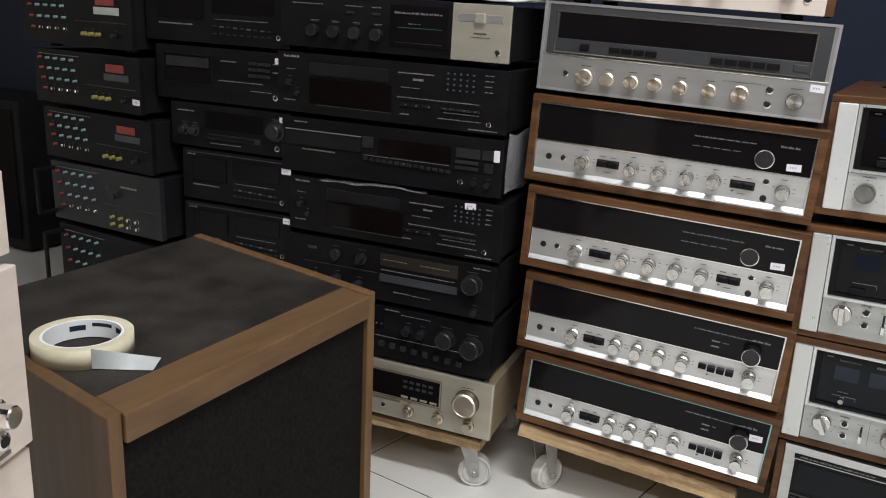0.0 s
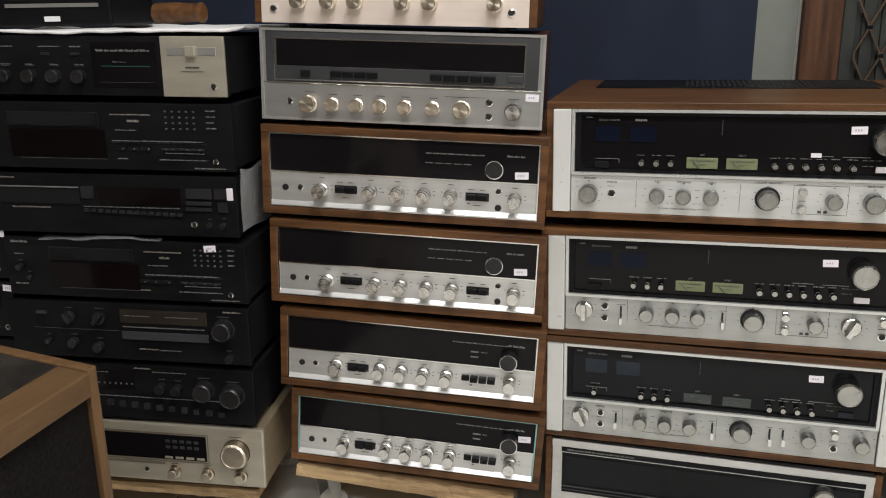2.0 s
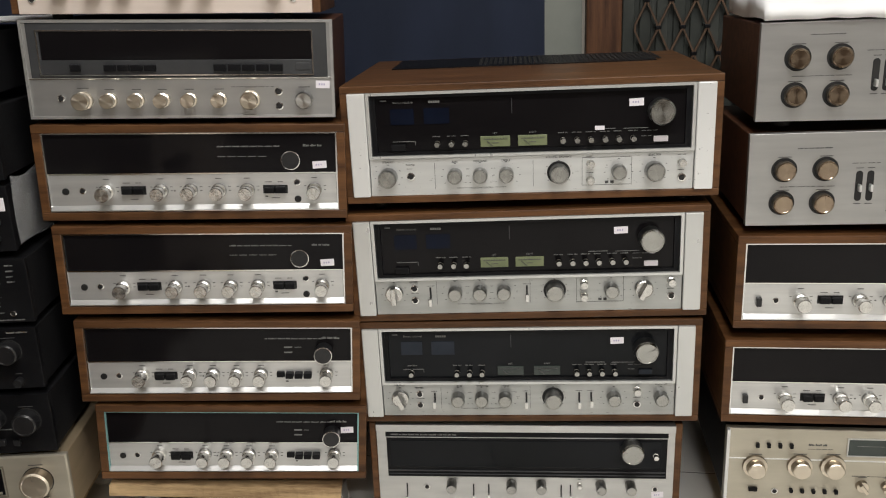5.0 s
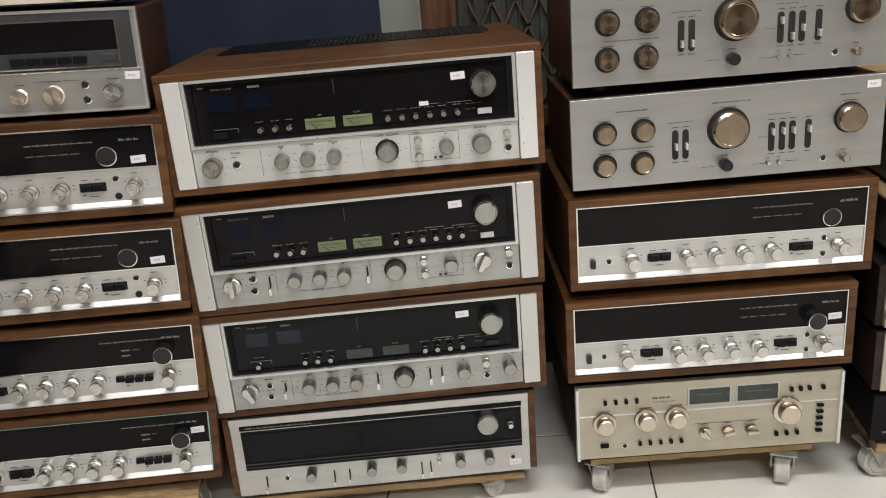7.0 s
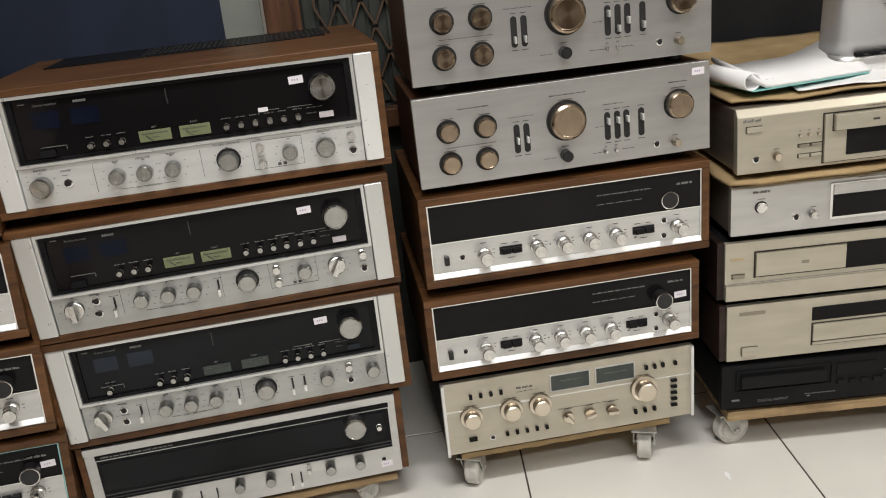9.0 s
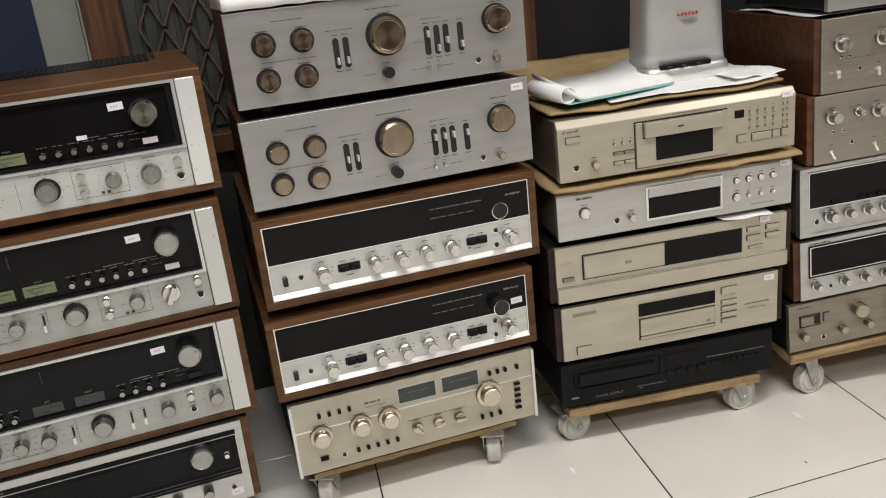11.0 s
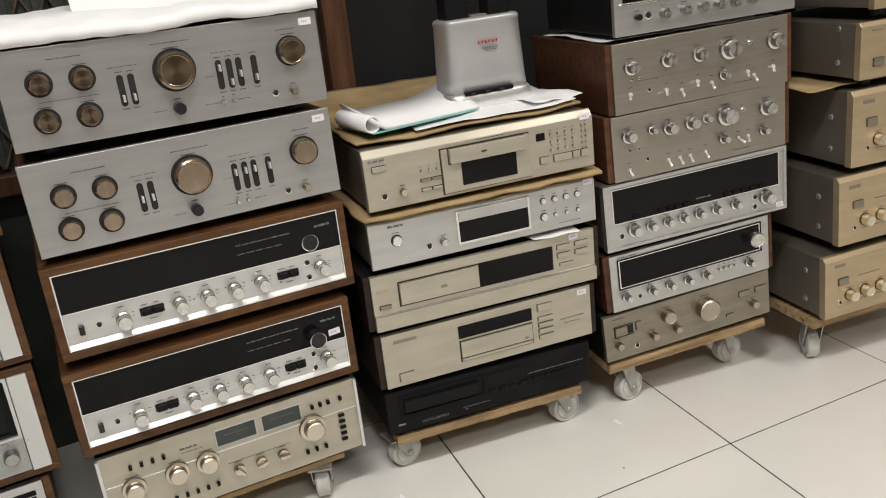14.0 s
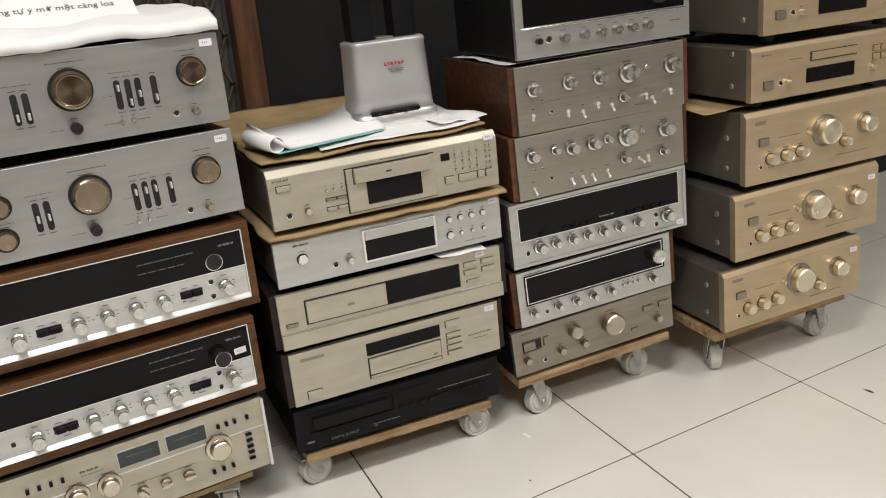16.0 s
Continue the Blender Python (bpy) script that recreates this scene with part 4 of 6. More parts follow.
# pair of brushed amplifiers with bronze knobs
for z0, z1, sd in ((0.723, 0.726, 1), (0.567, 0.575, 2)):
    dz, dx = (0.0, 0.0) if sd == 1 else (-0.033, -0.006)
    q = (0.2, 0.2, 0.8, 0.15, 0.45, 0.2) if sd == 1 else (0.45, 0.45, 0.75, 0.75, 0.75, 0.75)
    deck("F", 0.001 - 0.003 * (sd - 1), 0.463, z0, z1, 0.138, 0.30, "integrated_amplifier", "brushed silver amplifier in dark wood case with bronze turned knobs", "amplifier", GF, SILVER, WALNUT_DARK,
         [*[f for x, z in ((0.112, 0.643 + dz), (0.235, 0.645 + dz), (0.110, 0.269 + dz / 2), (0.232, 0.268 + dz / 2)) for f in (("rim", x + dx / 2, z, 0.0182), ("k", x + dx / 2, z, 0.0142, 0.014, KNOB_COPPER, "plain"))],
          ("rim", 0.509 + dx, 0.586 + dz, 0.0315), ("k", 0.509 + dx, 0.586 + dz, 0.0272, 0.018, KNOB_COPPER, "plain"), ("k", 0.499 + dx, 0.186 + dz * 0.6, 0.0086, 0.018, KNOB_BLACK, "plain"),
          ("slot", 0.340 + dx, 0.456 + dz, 0.045, q[0]), ("slot", 0.373 + dx, 0.456 + dz, 0.045, q[1]), *[("slot", x + dx, 0.461 + dz * 1.2, 0.044, v) for x, v in zip((0.648, 0.682, 0.714, 0.765), q[2:])],
          ("rim", 0.894 + dx, 0.605 + dz * 1.3, 0.0232), ("k", 0.894 + dx, 0.605 + dz * 1.3, 0.0205, 0.016, KNOB_COPPER, "plain"), ("k", 0.644 + dx * 1.8, 0.167 + dz, 0.0030, 0.006, KNOB, "plain"), ("k", 0.679 + dx * 1.8, 0.169 + dz, 0.0030, 0.006, KNOB, "plain"), ("j", 0.820 + dx * 1.7, 0.168 + dz, 0.0045), ("k", 0.885 + dx * 1.5, 0.165 + dz, 0.0062, 0.014, KNOB_BRONZE, "plain"),
          ("t", 0.145, 0.245, 0.87 + dz, 0.0015, INK), ("t", 0.45, 0.57, 0.875 + dz, 0.0015, INK), ("t", 0.855, 0.925, 0.845 + dz, 0.0014, INK), ("t", 0.10, 0.27, 0.46 + dz, 0.0010, INK), ("t", 0.31, 0.40, 0.70 + dz, 0.0010, INK), ("t", 0.63, 0.70, 0.70 + dz, 0.0010, INK), ("t", 0.60, 0.63, 0.46 + dz, 0.0009, INK), ("t", 0.585, 0.632, 0.165 + dz, 0.0010, INK), ("t", 0.69, 0.735, 0.17 + dz, 0.0010, INK), ("t", 0.42, 0.46, 0.18 + dz, 0.0010, INK), ("tag", 0.958, 0.90)], seed=sd, foot=0.012)

# champagne amplifier with twin meters on the dolly
deck("F", -0.005, 0.438, 0.090, 0.094, 0.137, 0.42, "integrated_amplifier", "champagne silver amplifier with twin meters, lowest in its stack", "amplifier", GF, CHAMPAGNE, BLACK_CASE,
     [("w", 0.0, 0.012, 0.0, 1.0, WHITE_METAL, "end_piece", 0.006), ("w", 0.988, 1.0, 0.0, 1.0, WHITE_METAL, "end_piece", 0.006), ("w", 0.012, 0.988, 0.595, 0.61, WHITE_METAL, "divider", 0.0012),
      *[f for a in (0.426, 0.606) for f in (("f", a - 0.004, a + 0.156, 0.667, 0.905, 0.002, SILVER_PLAIN, 0.0025), ("w", a, a + 0.152, 0.68, 0.892, METER_DARK, "meter", 0.0012), ("w", a + 0.03, a + 0.125, 0.80, 0.806, PRINT_DIM, "meter_scale", 0.0016))],
      ("k", 0.107, 0.505, 0.0160, 0.020, KNOB_WARM, "skirt"), ("k", 0.264, 0.522, 0.0160, 0.020, KNOB_WARM, "skirt"), ("k", 0.379, 0.529, 0.0160, 0.020, KNOB_WARM, "skirt"), ("k", 0.796, 0.510, 0.0195, 0.022, KNOB_WARM, "skirt"),
      *[("k", x, 0.28, 0.0098, 0.015, KNOB_WARM, "pointer") for x in (0.487, 0.574, 0.663)], *[("b", 0.111 + 0.0395 * k, 0.79, 0.0055, 0.0075, 0.006, BLACK) for k in range(4)], *[("b", x, 0.795, 0.0055, 0.0075, 0.006, BLACK) for x in (0.808, 0.842, 0.875, 0.926)],
      *[("b", 0.241 + 0.0395 * k, 0.188, 0.0055, 0.0065, 0.006, BLACK) for k in range(5)], *[("b", 0.760 + 0.039 * k, 0.19, 0.0055, 0.0075, 0.006, BLACK) for k in range(3)], *[("b", 0.920, 0.546 - 0.088 * k, 0.011, 0.0045, 0.005, BLACK) for k in range(5)],
      ("b", 0.106, 0.187, 0.014, 0.007, 0.004, BLACK), ("j", 0.183, 0.17), ("t", 0.29, 0.35, 0.80, 0.0030, INK), ("t", 0.29, 0.375, 0.745, 0.0010, INK), ("t", 0.45, 0.70, 0.40, 0.0010, INK)], foot=0.006, edge=0.0015)

# disc players
GG = "stack of disc players on a dolly"
deck("G", 0.004, 0.439, 0.527, 0.534, 0.104, 0.42, "disc_player", "champagne gold disc player with a hooded loading tray", "disc player", GG, CHAMPAGNE, BRONZE,
     [("w", 0.311, 0.704, 0.04, 0.82, GAP, "tray_gap", 0.0006), ("w", 0.315, 0.70, 0.06, 0.80, CHAMPAGNE, "tray_block", 0.005), ("w", 0.341, 0.676, 0.535, 0.80, GAP, "hood_gap", 0.0056), ("w", 0.345, 0.672, 0.56, 0.80, CHAMPAGNE, "tray", 0.014), ("w", 0.395, 0.635, 0.15, 0.55, BLACK_GLASS, "display", 0.0065), ("b", 0.49, 0.68, 0.010, 0.003, 0.015, GREY_FACE),
      ("b", 0.06, 0.69, 0.024, 0.009, 0.004, CHAMPAGNE), ("j", 0.068, 0.22, 0.005), ("k", 0.145, 0.24, 0.0065, 0.010, KNOB_WARM, "plain"), *[("k", 0.228 + 0.034 * k, 0.52, 0.0022, 0.004, KNOB_WARM, "plain") for k in range(3)],
      *[("b", 0.243 + 0.045 * k, 0.36, 0.017, 0.004, 0.004, BRONZE) for k in range(2)], *[("b", 0.243 + 0.045 * k, 0.20, 0.017, 0.005, 0.004, CHAMPAGNE) for k in range(2)],
      ("w", 0.735, 0.775, 0.62, 0.75, BLACK_GLASS, "remote_window", 0.0012), *[("k", 0.80 + 0.034 * i, 0.70 - 0.135 * j, 0.0023, 0.004, KNOB_WARM, "plain") for i in range(4) for j in range(3)], *[("k", 0.945 + 0.018 * i, 0.76 - 0.1 * j, 0.0015, 0.003, KNOB_BRONZE, "plain") for i in range(2) for j in range(5)],
      ("b", 0.765, 0.27, 0.017, 0.012, 0.004, CHAMPAGNE), ("b", 0.85, 0.27, 0.036, 0.012, 0.004, CHAMPAGNE), ("b", 0.912, 0.27, 0.013, 0.012, 0.004, CHAMPAGNE), ("b", 0.952, 0.27, 0.013, 0.012, 0.004, CHAMPAGNE), ("t", 0.02, 0.085, 0.83, 0.0040, PRINT_DIM), ("t", 0.47, 0.60, 0.86, 0.001, INK), ("tag", 0.962, 0.90)], slope=0.012, foot=0.006, proud=0.016)
deck("G", -0.004, 0.437, 0.423, 0.428, 0.084, 0.33, "disc_player", "silver disc player with a central tray and window", "disc player", GG, SILVER_PLAIN, GREY_CASE,
     [("f", 0.365, 0.69, 0.16, 0.88, 0.004, CHROME, 0.004), ("w", 0.375, 0.68, 0.66, 0.86, SILVER_PLAIN, "tray", 0.006), ("w", 0.375, 0.68, 0.20, 0.66, BLACK_GLASS, "display", 0.002), ("rim", 0.112, 0.55, 0.0105), ("k", 0.112, 0.55, 0.009, 0.006, CHROME, "plain"), ("j", 0.242, 0.27, 0.005), ("k", 0.305, 0.30, 0.007, 0.010, KNOB, "plain"),
      *[("rim", 0.755 + 0.053 * k, 0.70, 0.0062) for k in range(4)], ("rim", 0.755, 0.34, 0.0080), *[("rim", 0.808 + 0.053 * k, 0.34, 0.0042) for k in range(3)], *[("k", 0.755 + 0.053 * k, 0.70, 0.0052, 0.005, CHROME, "plain") for k in range(4)], ("k", 0.755, 0.34, 0.0068, 0.005, CHROME, "plain"), *[("k", 0.808 + 0.053 * k, 0.34, 0.0034, 0.004, CHROME, "plain") for k in range(3)], ("t", 0.08, 0.14, 0.86, 0.003, PRINT_DIM), ("t", 0.47, 0.57, 0.94, 0.001, INK), ("t", 0.82, 0.93, 0.12, 0.001, INK), ("tag", 0.965, 0.92)], slope=0.004, foot=0.006)
deck("G", -0.012, 0.430, 0.310, 0.312, 0.101, 0.34, "disc_player", "pale gold disc player with dark wooden side cheeks", "disc player", GG, CHAMPAGNE, BLACK_CASE,
     [("w", 0.0, 1.0, 0.0, 0.27, CHAMPAGNE, "lower_band", 0.006), ("w", 0.0, 1.0, 0.28, 0.30, CHROME, "divider", 0.003), ("f", 0.109, 0.80, 0.37, 0.83, 0.0022, GAP, 0.001), ("w", 0.115, 0.455, 0.40, 0.80, CHAMPAGNE, "tray", 0.005), ("w", 0.46, 0.795, 0.37, 0.83, BLACK_GLASS, "display", 0.0012), ("b", 0.05, 0.42, 0.020, 0.006, 0.005, BRONZE), ("b", 0.045, 0.72, 0.022, 0.004, 0.001, GOLD), ("b", 0.30, 0.58, 0.013, 0.006, 0.0055, BRONZE),
      *[("b", 0.85 + 0.085 * i, 0.78 - 0.16 * j, 0.026, 0.008, 0.004, CHAMPAGNE) for i in range(2) for j in range(2)], ("b", 0.862, 0.44, 0.028, 0.004, 0.003, CHAMPAGNE), ("t", 0.82, 0.93, 0.13, 0.0016, INK), ("tag", 0.90, 0.93)], cheek=EBONY, foot=0.006)
deck("G", -0.006, 0.417, 0.193, 0.197, 0.104, 0.34, "disc_player", "plain pale gold disc player with dark side cheeks", "disc player", GG, CHAMPAGNE, BLACK_CASE,
     [("w", 0.345, 0.70, 0.60, 0.84, BLACK_GLASS, "display", 0.0012), ("w", 0.345, 0.700, 0.145, 0.560, GAP, "tray_gap", 0.0008), ("w", 0.350, 0.695, 0.235, 0.54, CHAMPAGNE, "tray", 0.004), ("w", 0.350, 0.695, 0.160, 0.212, CHAMPAGNE, "tray_lip", 0.003), ("b", 0.665, 0.30, 0.008, 0.005, 0.005, BRONZE), ("b", 0.765, 0.80, 0.030, 0.013, 0.004, CHAMPAGNE), *[("b", 0.765, 0.58 - 0.12 * k, 0.030, 0.007, 0.004, CHAMPAGNE) for k in range(4)], ("b", 0.092, 0.17, 0.027, 0.015, 0.005, CHAMPAGNE), ("w", 0.05, 0.155, 0.82, 0.88, BRONZE, "badge", 0.0008), ("t", 0.84, 0.96, 0.46, 0.0016, PRINT_DIM), ("t", 0.86, 0.94, 0.37, 0.001, INK), ("tag", 0.955, 0.90)], cheek=EBONY, foot=0.005)
deck("G", -0.014, 0.408, 0.099, 0.098, 0.085, 0.34, "disc_player", "black disc player lowest in its stack", "disc player", GG, BLACK, BLACK_CASE,
     [("f", 0.06, 0.46, 0.40, 0.86, 0.0016, BLACK_CASE, 0.003), ("w", 0.08, 0.43, 0.48, 0.74, BLACK_CASE, "tray", 0.006), ("w", 0.48, 0.65, 0.58, 0.84, BLACK_GLASS, "display", 0.0015), *[("b", 0.68 + 0.032 * k, 0.45, 0.010, 0.005, 0.004, BLACK_CASE) for k in range(9)], *[("b", 0.50 + 0.05 * k, 0.40, 0.013, 0.008, 0.004, BLACK_CASE) for k in range(4)], ("t", 0.36, 0.38, 0.15, 0.0020, PRINT_DIM), ("t", 0.35, 0.48, 0.20, 0.0012, PRINT_DIM), ("t", 0.68, 0.96, 0.60, 0.0012, PRINT_DIM), ("b", 0.06, 0.2, 0.014, 0.003, 0.002, PRINT_DIM)], foot=0.006)
text(scene.objects["disc_player.004"], 0.092, 0.010, "DIGITAL OUTPUT", 0.0068, PRINT_DIM, -0.0008)

# silver amplifiers and tuners
GH = "stack of silver amplifiers on a dolly"
deck("H", 0.010, 0.390, 0.754, 0.764, 0.160, 0.30, "stereo_receiver", "black glass receiver with a silver frame and knob strip", "receiver", GH, SILVER_PLAIN, BLACK_CASE,
     [("w", 0.045, 0.965, 0.36, 0.97, BLACK_GLASS, "dial_glass", 0.0012), ("w", 0.02, 0.98, 0.33, 0.35, CHROME, "divider", 0.002), ("k", 0.117, 0.19, 0.0058, 0.012, KNOB_BLACK, "plain"), ("j", 0.175, 0.19, 0.006), *[("k", x, 0.19, 0.0088, 0.018, KNOB, "plain") for x in (0.258, 0.371, 0.466, 0.556, 0.648, 0.736)], ("rim", 0.80, 0.55, 0.022), ("k", 0.80, 0.55, 0.019, 0.016, KNOB_BLACK, "plain"), ("t", 0.88, 0.94, 0.20, 0.0014, INK)], foot=0.008)
deck("H", 0.005, 0.379, 0.613, 0.626, 0.129, 0.34, "integrated_amplifier", "brushed silver amplifier in walnut case with many toggles", "amplifier", GH, SILVER_WARM, WALNUT_DARK,
     [("k", 0.094, 0.649, 0.0112, 0.022, KNOB, "skirt"), ("k", 0.297, 0.664, 0.0112, 0.022, KNOB, "skirt"), ("k", 0.475, 0.659, 0.0112, 0.022, KNOB, "skirt"), ("k", 0.649, 0.658, 0.0165, 0.024, KNOB, "skirt"), ("k", 0.766, 0.694, 0.0042, 0.012, KNOB, "long"), ("k", 0.915, 0.659, 0.0138, 0.024, KNOB, "skirt"), ("k", 0.613, 0.298, 0.0080, 0.018, KNOB, "skirt"),
      *[("tg", x, z, t) for x, z, t in ((0.088, 0.27, 60), (0.288, 0.24, 50), (0.372, 0.20, 20), (0.467, 0.27, 60), (0.546, 0.22, 20), (0.760, 0.27, 60), (0.796, 0.21, 20), (0.913, 0.27, 60))], ("j", 0.19, 0.283, 0.0035), ("j", 0.096, 0.479, 0.0024), ("j", 0.139, 0.474, 0.0024), ("t", 0.13, 0.24, 0.44, 0.0008, INK), ("t", 0.68, 0.78, 0.14, 0.0012, INK)], cheek=WALNUT_DARK)
deck("H", -0.001, 0.379, 0.485, 0.501, 0.125, 0.34, "integrated_amplifier", "brushed silver amplifier with five levers and walnut cheeks", "amplifier", GH, SILVER_WARM, WALNUT_DARK,
     [("k", 0.086, 0.683, 0.0108, 0.022, KNOB, "skirt"), ("k", 0.216, 0.702, 0.0064, 0.018, KNOB, "skirt"), ("k", 0.314, 0.682, 0.0108, 0.022, KNOB, "skirt"), ("k", 0.439, 0.686, 0.0108, 0.022, KNOB, "skirt"), ("k", 0.526, 0.702, 0.0070, 0.018, KNOB, "skirt"), ("k", 0.643, 0.684, 0.0165, 0.024, KNOB, "skirt"), ("k", 0.737, 0.714, 0.0036, 0.010, KNOB, "long"), ("k", 0.881, 0.677, 0.0135, 0.024, KNOB, "skirt"), ("k", 0.623, 0.327, 0.0080, 0.018, KNOB, "skirt"), ("k", 0.861, 0.316, 0.0074, 0.018, KNOB, "skirt"),
      *[("tg", x, z, t) for x, z, t in ((0.085, 0.17, 10), (0.304, 0.19, 15), (0.370, 0.185, 15), (0.428, 0.18, 15), (0.517, 0.19, 15), (0.712, 0.285, -30), (0.773, 0.28, 50))], ("j", 0.186, 0.269, 0.0035), ("j", 0.09, 0.46, 0.0024), ("j", 0.14, 0.46, 0.0024), ("t", 0.68, 0.78, 0.10, 0.0012, INK)], cheek=WALNUT_DARK)
deck("H", -0.024, 0.384, 0.349, 0.368, 0.132, 0.32, "stereo_receiver", "silver framed receiver with wide black dial and knob row", "receiver", GH, SILVER_PLAIN, GREY_CASE,
     [("f", 0.0, 1.0, 0.0, 1.0, 0.006, SILVER_PLAIN, 0.004), ("f", 0.045, 0.96, 0.40, 0.93, 0.0018, CHROME, 0.002), ("w", 0.05, 0.955, 0.41, 0.92, BLACK_GLASS, "dial_glass", 0.001), ("j", 0.083, 0.20, 0.005), ("k", 0.148, 0.262, 0.0108, 0.022, KNOB, "skirt"), *[("k", x, 0.265, 0.0086, 0.020, KNOB, "skirt") for x in (0.238, 0.329, 0.414, 0.503, 0.597)], ("k", 0.706, 0.268, 0.0086, 0.020, KNOB, "skirt"), ("j", 0.818, 0.294, 0.005), ("j", 0.818, 0.138, 0.005), ("k", 0.883, 0.258, 0.0122, 0.022, KNOB, "skirt"),
      *[("b", 0.30 + 0.045 * k, 0.46, 0.014, 0.007, 0.005, BLACK) for k in range(4)], *[("b", 0.66 + 0.05 * k, 0.46, 0.015, 0.007, 0.005, BLACK) for k in range(5)], ("b", 0.165, 0.46, 0.012, 0.007, 0.004, BLACK), ("t", 0.49, 0.57, 0.50, 0.0026, PRINT), ("tag", 0.965, 0.08)], foot=0.007)
deck("H", -0.014, 0.349, 0.219, 0.241, 0.119, 0.32, "stereo_receiver", "silver receiver with black dial and brown wooden cheeks", "receiver", GH, SILVER_PLAIN, BLACK_CASE,
     [("f", 0.045, 0.95, 0.38, 0.92, 0.0022, BLACK, 0.002), ("w", 0.052, 0.943, 0.40, 0.90, CHROME, "dial_surround", 0.001), ("w", 0.060, 0.935, 0.42, 0.88, BLACK_GLASS, "dial_glass", 0.0022), ("k", 0.890, 0.665, 0.0160, 0.022, KNOB, "plain"), *[("k", x, 0.240, 0.0074, 0.020, KNOB, "skirt") for x in (0.081, 0.236, 0.350, 0.463, 0.578, 0.861)], ("j", 0.164, 0.18, 0.004), *[("k", 0.669 + 0.034 * k, 0.262, 0.0035, 0.006, KNOB, "plain") for k in range(4)], ("t", 0.05, 0.16, 0.95, 0.002, INK)], cheek=WALNUT_DARK, foot=0.006)
deck("H", -0.032, 0.354, 0.112, 0.140, 0.099, 0.32, "integrated_amplifier", "bronze grey amplifier with a large volume knob", "amplifier", GH, BRONZE, BLACK_CASE,
     [("f", 0.055, 0.165, 0.50, 0.75, 0.0012, BLACK, 0.001), ("b", 0.095, 0.62, 0.026, 0.018, 0.003, BRONZE), ("w", 0.130, 0.162, 0.53, 0.72, RUBBER, "switch_slot", 0.001), ("b", 0.196, 0.644, 0.011, 0.017, 0.004, BRONZE), ("k", 0.367, 0.667, 0.0140, 0.018, KNOB_BRONZE, "plain"), ("k", 0.600, 0.57, 0.0235, 0.022, KNOB_BRONZE, "plain"), ("k", 0.072, 0.333, 0.0080, 0.014, KNOB_BRONZE, "plain"), ("j", 0.178, 0.215, 0.005), *[("k", x, 0.315, 0.0080, 0.014, KNOB_BRONZE, "plain") for x in (0.278, 0.417)], ("k", 0.893, 0.339, 0.0080, 0.014, KNOB_BRONZE, "plain"), ("b", 0.839, 0.631, 0.024, 0.011, 0.003, BRONZE), ("b", 0.940, 0.637, 0.024, 0.011, 0.003, BRONZE), ("b", 0.746, 0.238, 0.016, 0.005, 0.003, BRONZE), ("t", 0.05, 0.12, 0.92, 0.002, INK)], foot=0.006)

# gold amplifiers and players
GI = "stack of gold units on a dolly"
for k, (ua, ub, za, zb, hh) in enumerate(((0.014, 0.402, 0.446, 0.454, 0.152), (-0.006, 0.388, 0.284, 0.300, 0.144), (-0.030, 0.350, 0.126, 0.144, 0.136))):
    deck("I", ua, ub, za, zb, hh, 0.36, "integrated_amplifier", "gold anodised amplifier with large round volume knob", "amplifier", GI, GOLD, GREY_CASE,
         [("b", 0.117, 0.577, 0.024, 0.015, 0.004, BRONZE), ("j", 0.096, 0.235, 0.004), *[f for x, z in ((0.162, 0.327), (0.263, 0.338), (0.366, 0.347)) for f in (("rim", x, z, 0.0128), ("k", x, z, 0.0112, 0.018, KNOB_GOLD, "plain"))], ("k", 0.415, 0.585, 0.0040, 0.010, KNOB_GOLD, "plain"), ("dish", 0.536, 0.565, 0.0345), ("k", 0.536, 0.565, 0.0272, 0.024, KNOB_GOLD, "plain"), ("dish", 0.673, 0.358, 0.0125), ("k", 0.673, 0.358, 0.0100, 0.018, KNOB_GOLD, "plain"), ("dish", 0.822, 0.555, 0.0215), ("k", 0.822, 0.555, 0.0175, 0.022, KNOB_GOLD, "plain"), ("t", 0.22, 0.36, 0.60, 0.0014, INK), ("t", 0.62, 0.86, 0.17, 0.0010, INK), ("t", 0.15, 0.40, 0.21, 0.0009, INK), ("w", 0.06, 0.13, 0.82, 0.87, BRONZE, "badge", 0.0008), *([("tag", 0.945, 0.78)] if k else [])], slope=0.010, foot=0.010, proud=0.018, seed=k)
for k, (ua, ub, za, hh) in enumerate(((0.047, 0.44, 0.748, 0.13), (0.022, 0.42, 0.618, 0.108))):
    deck("I", ua, ub, za, za + 0.006, hh, 0.34, "disc_player", "gold anodised disc player with narrow tray", "disc player", GI, GOLD, GREY_CASE,
         [("b", 0.107, 0.288, 0.024, 0.015, 0.004, BRONZE), ("j", 0.183, 0.294, 0.005), ("k", 0.237, 0.286, 0.0055, 0.012, KNOB_GOLD, "plain"), ("f", 0.374, 0.690, 0.610, 0.785, 0.0022, GAP, 0.001), ("w", 0.380, 0.684, 0.63, 0.770, GOLD, "tray", 0.004), ("w", 0.352, 0.675, 0.21, 0.485, BLACK_GLASS, "display", 0.0012), *[("b", 0.82 + 0.055 * i, 0.66 - 0.16 * j, 0.016, 0.011, 0.004, GOLD) for i in range(3) for j in range(2)], ("k", 0.80, 0.30, 0.0055, 0.008, KNOB_GOLD, "plain"), ("t", 0.24, 0.33, 0.70, 0.0012, INK), ("t", 0.06, 0.12, 0.85, 0.0022, PRINT_DIM)], slope=0.008, foot=0.016, proud=0.016, seed=k + 5)
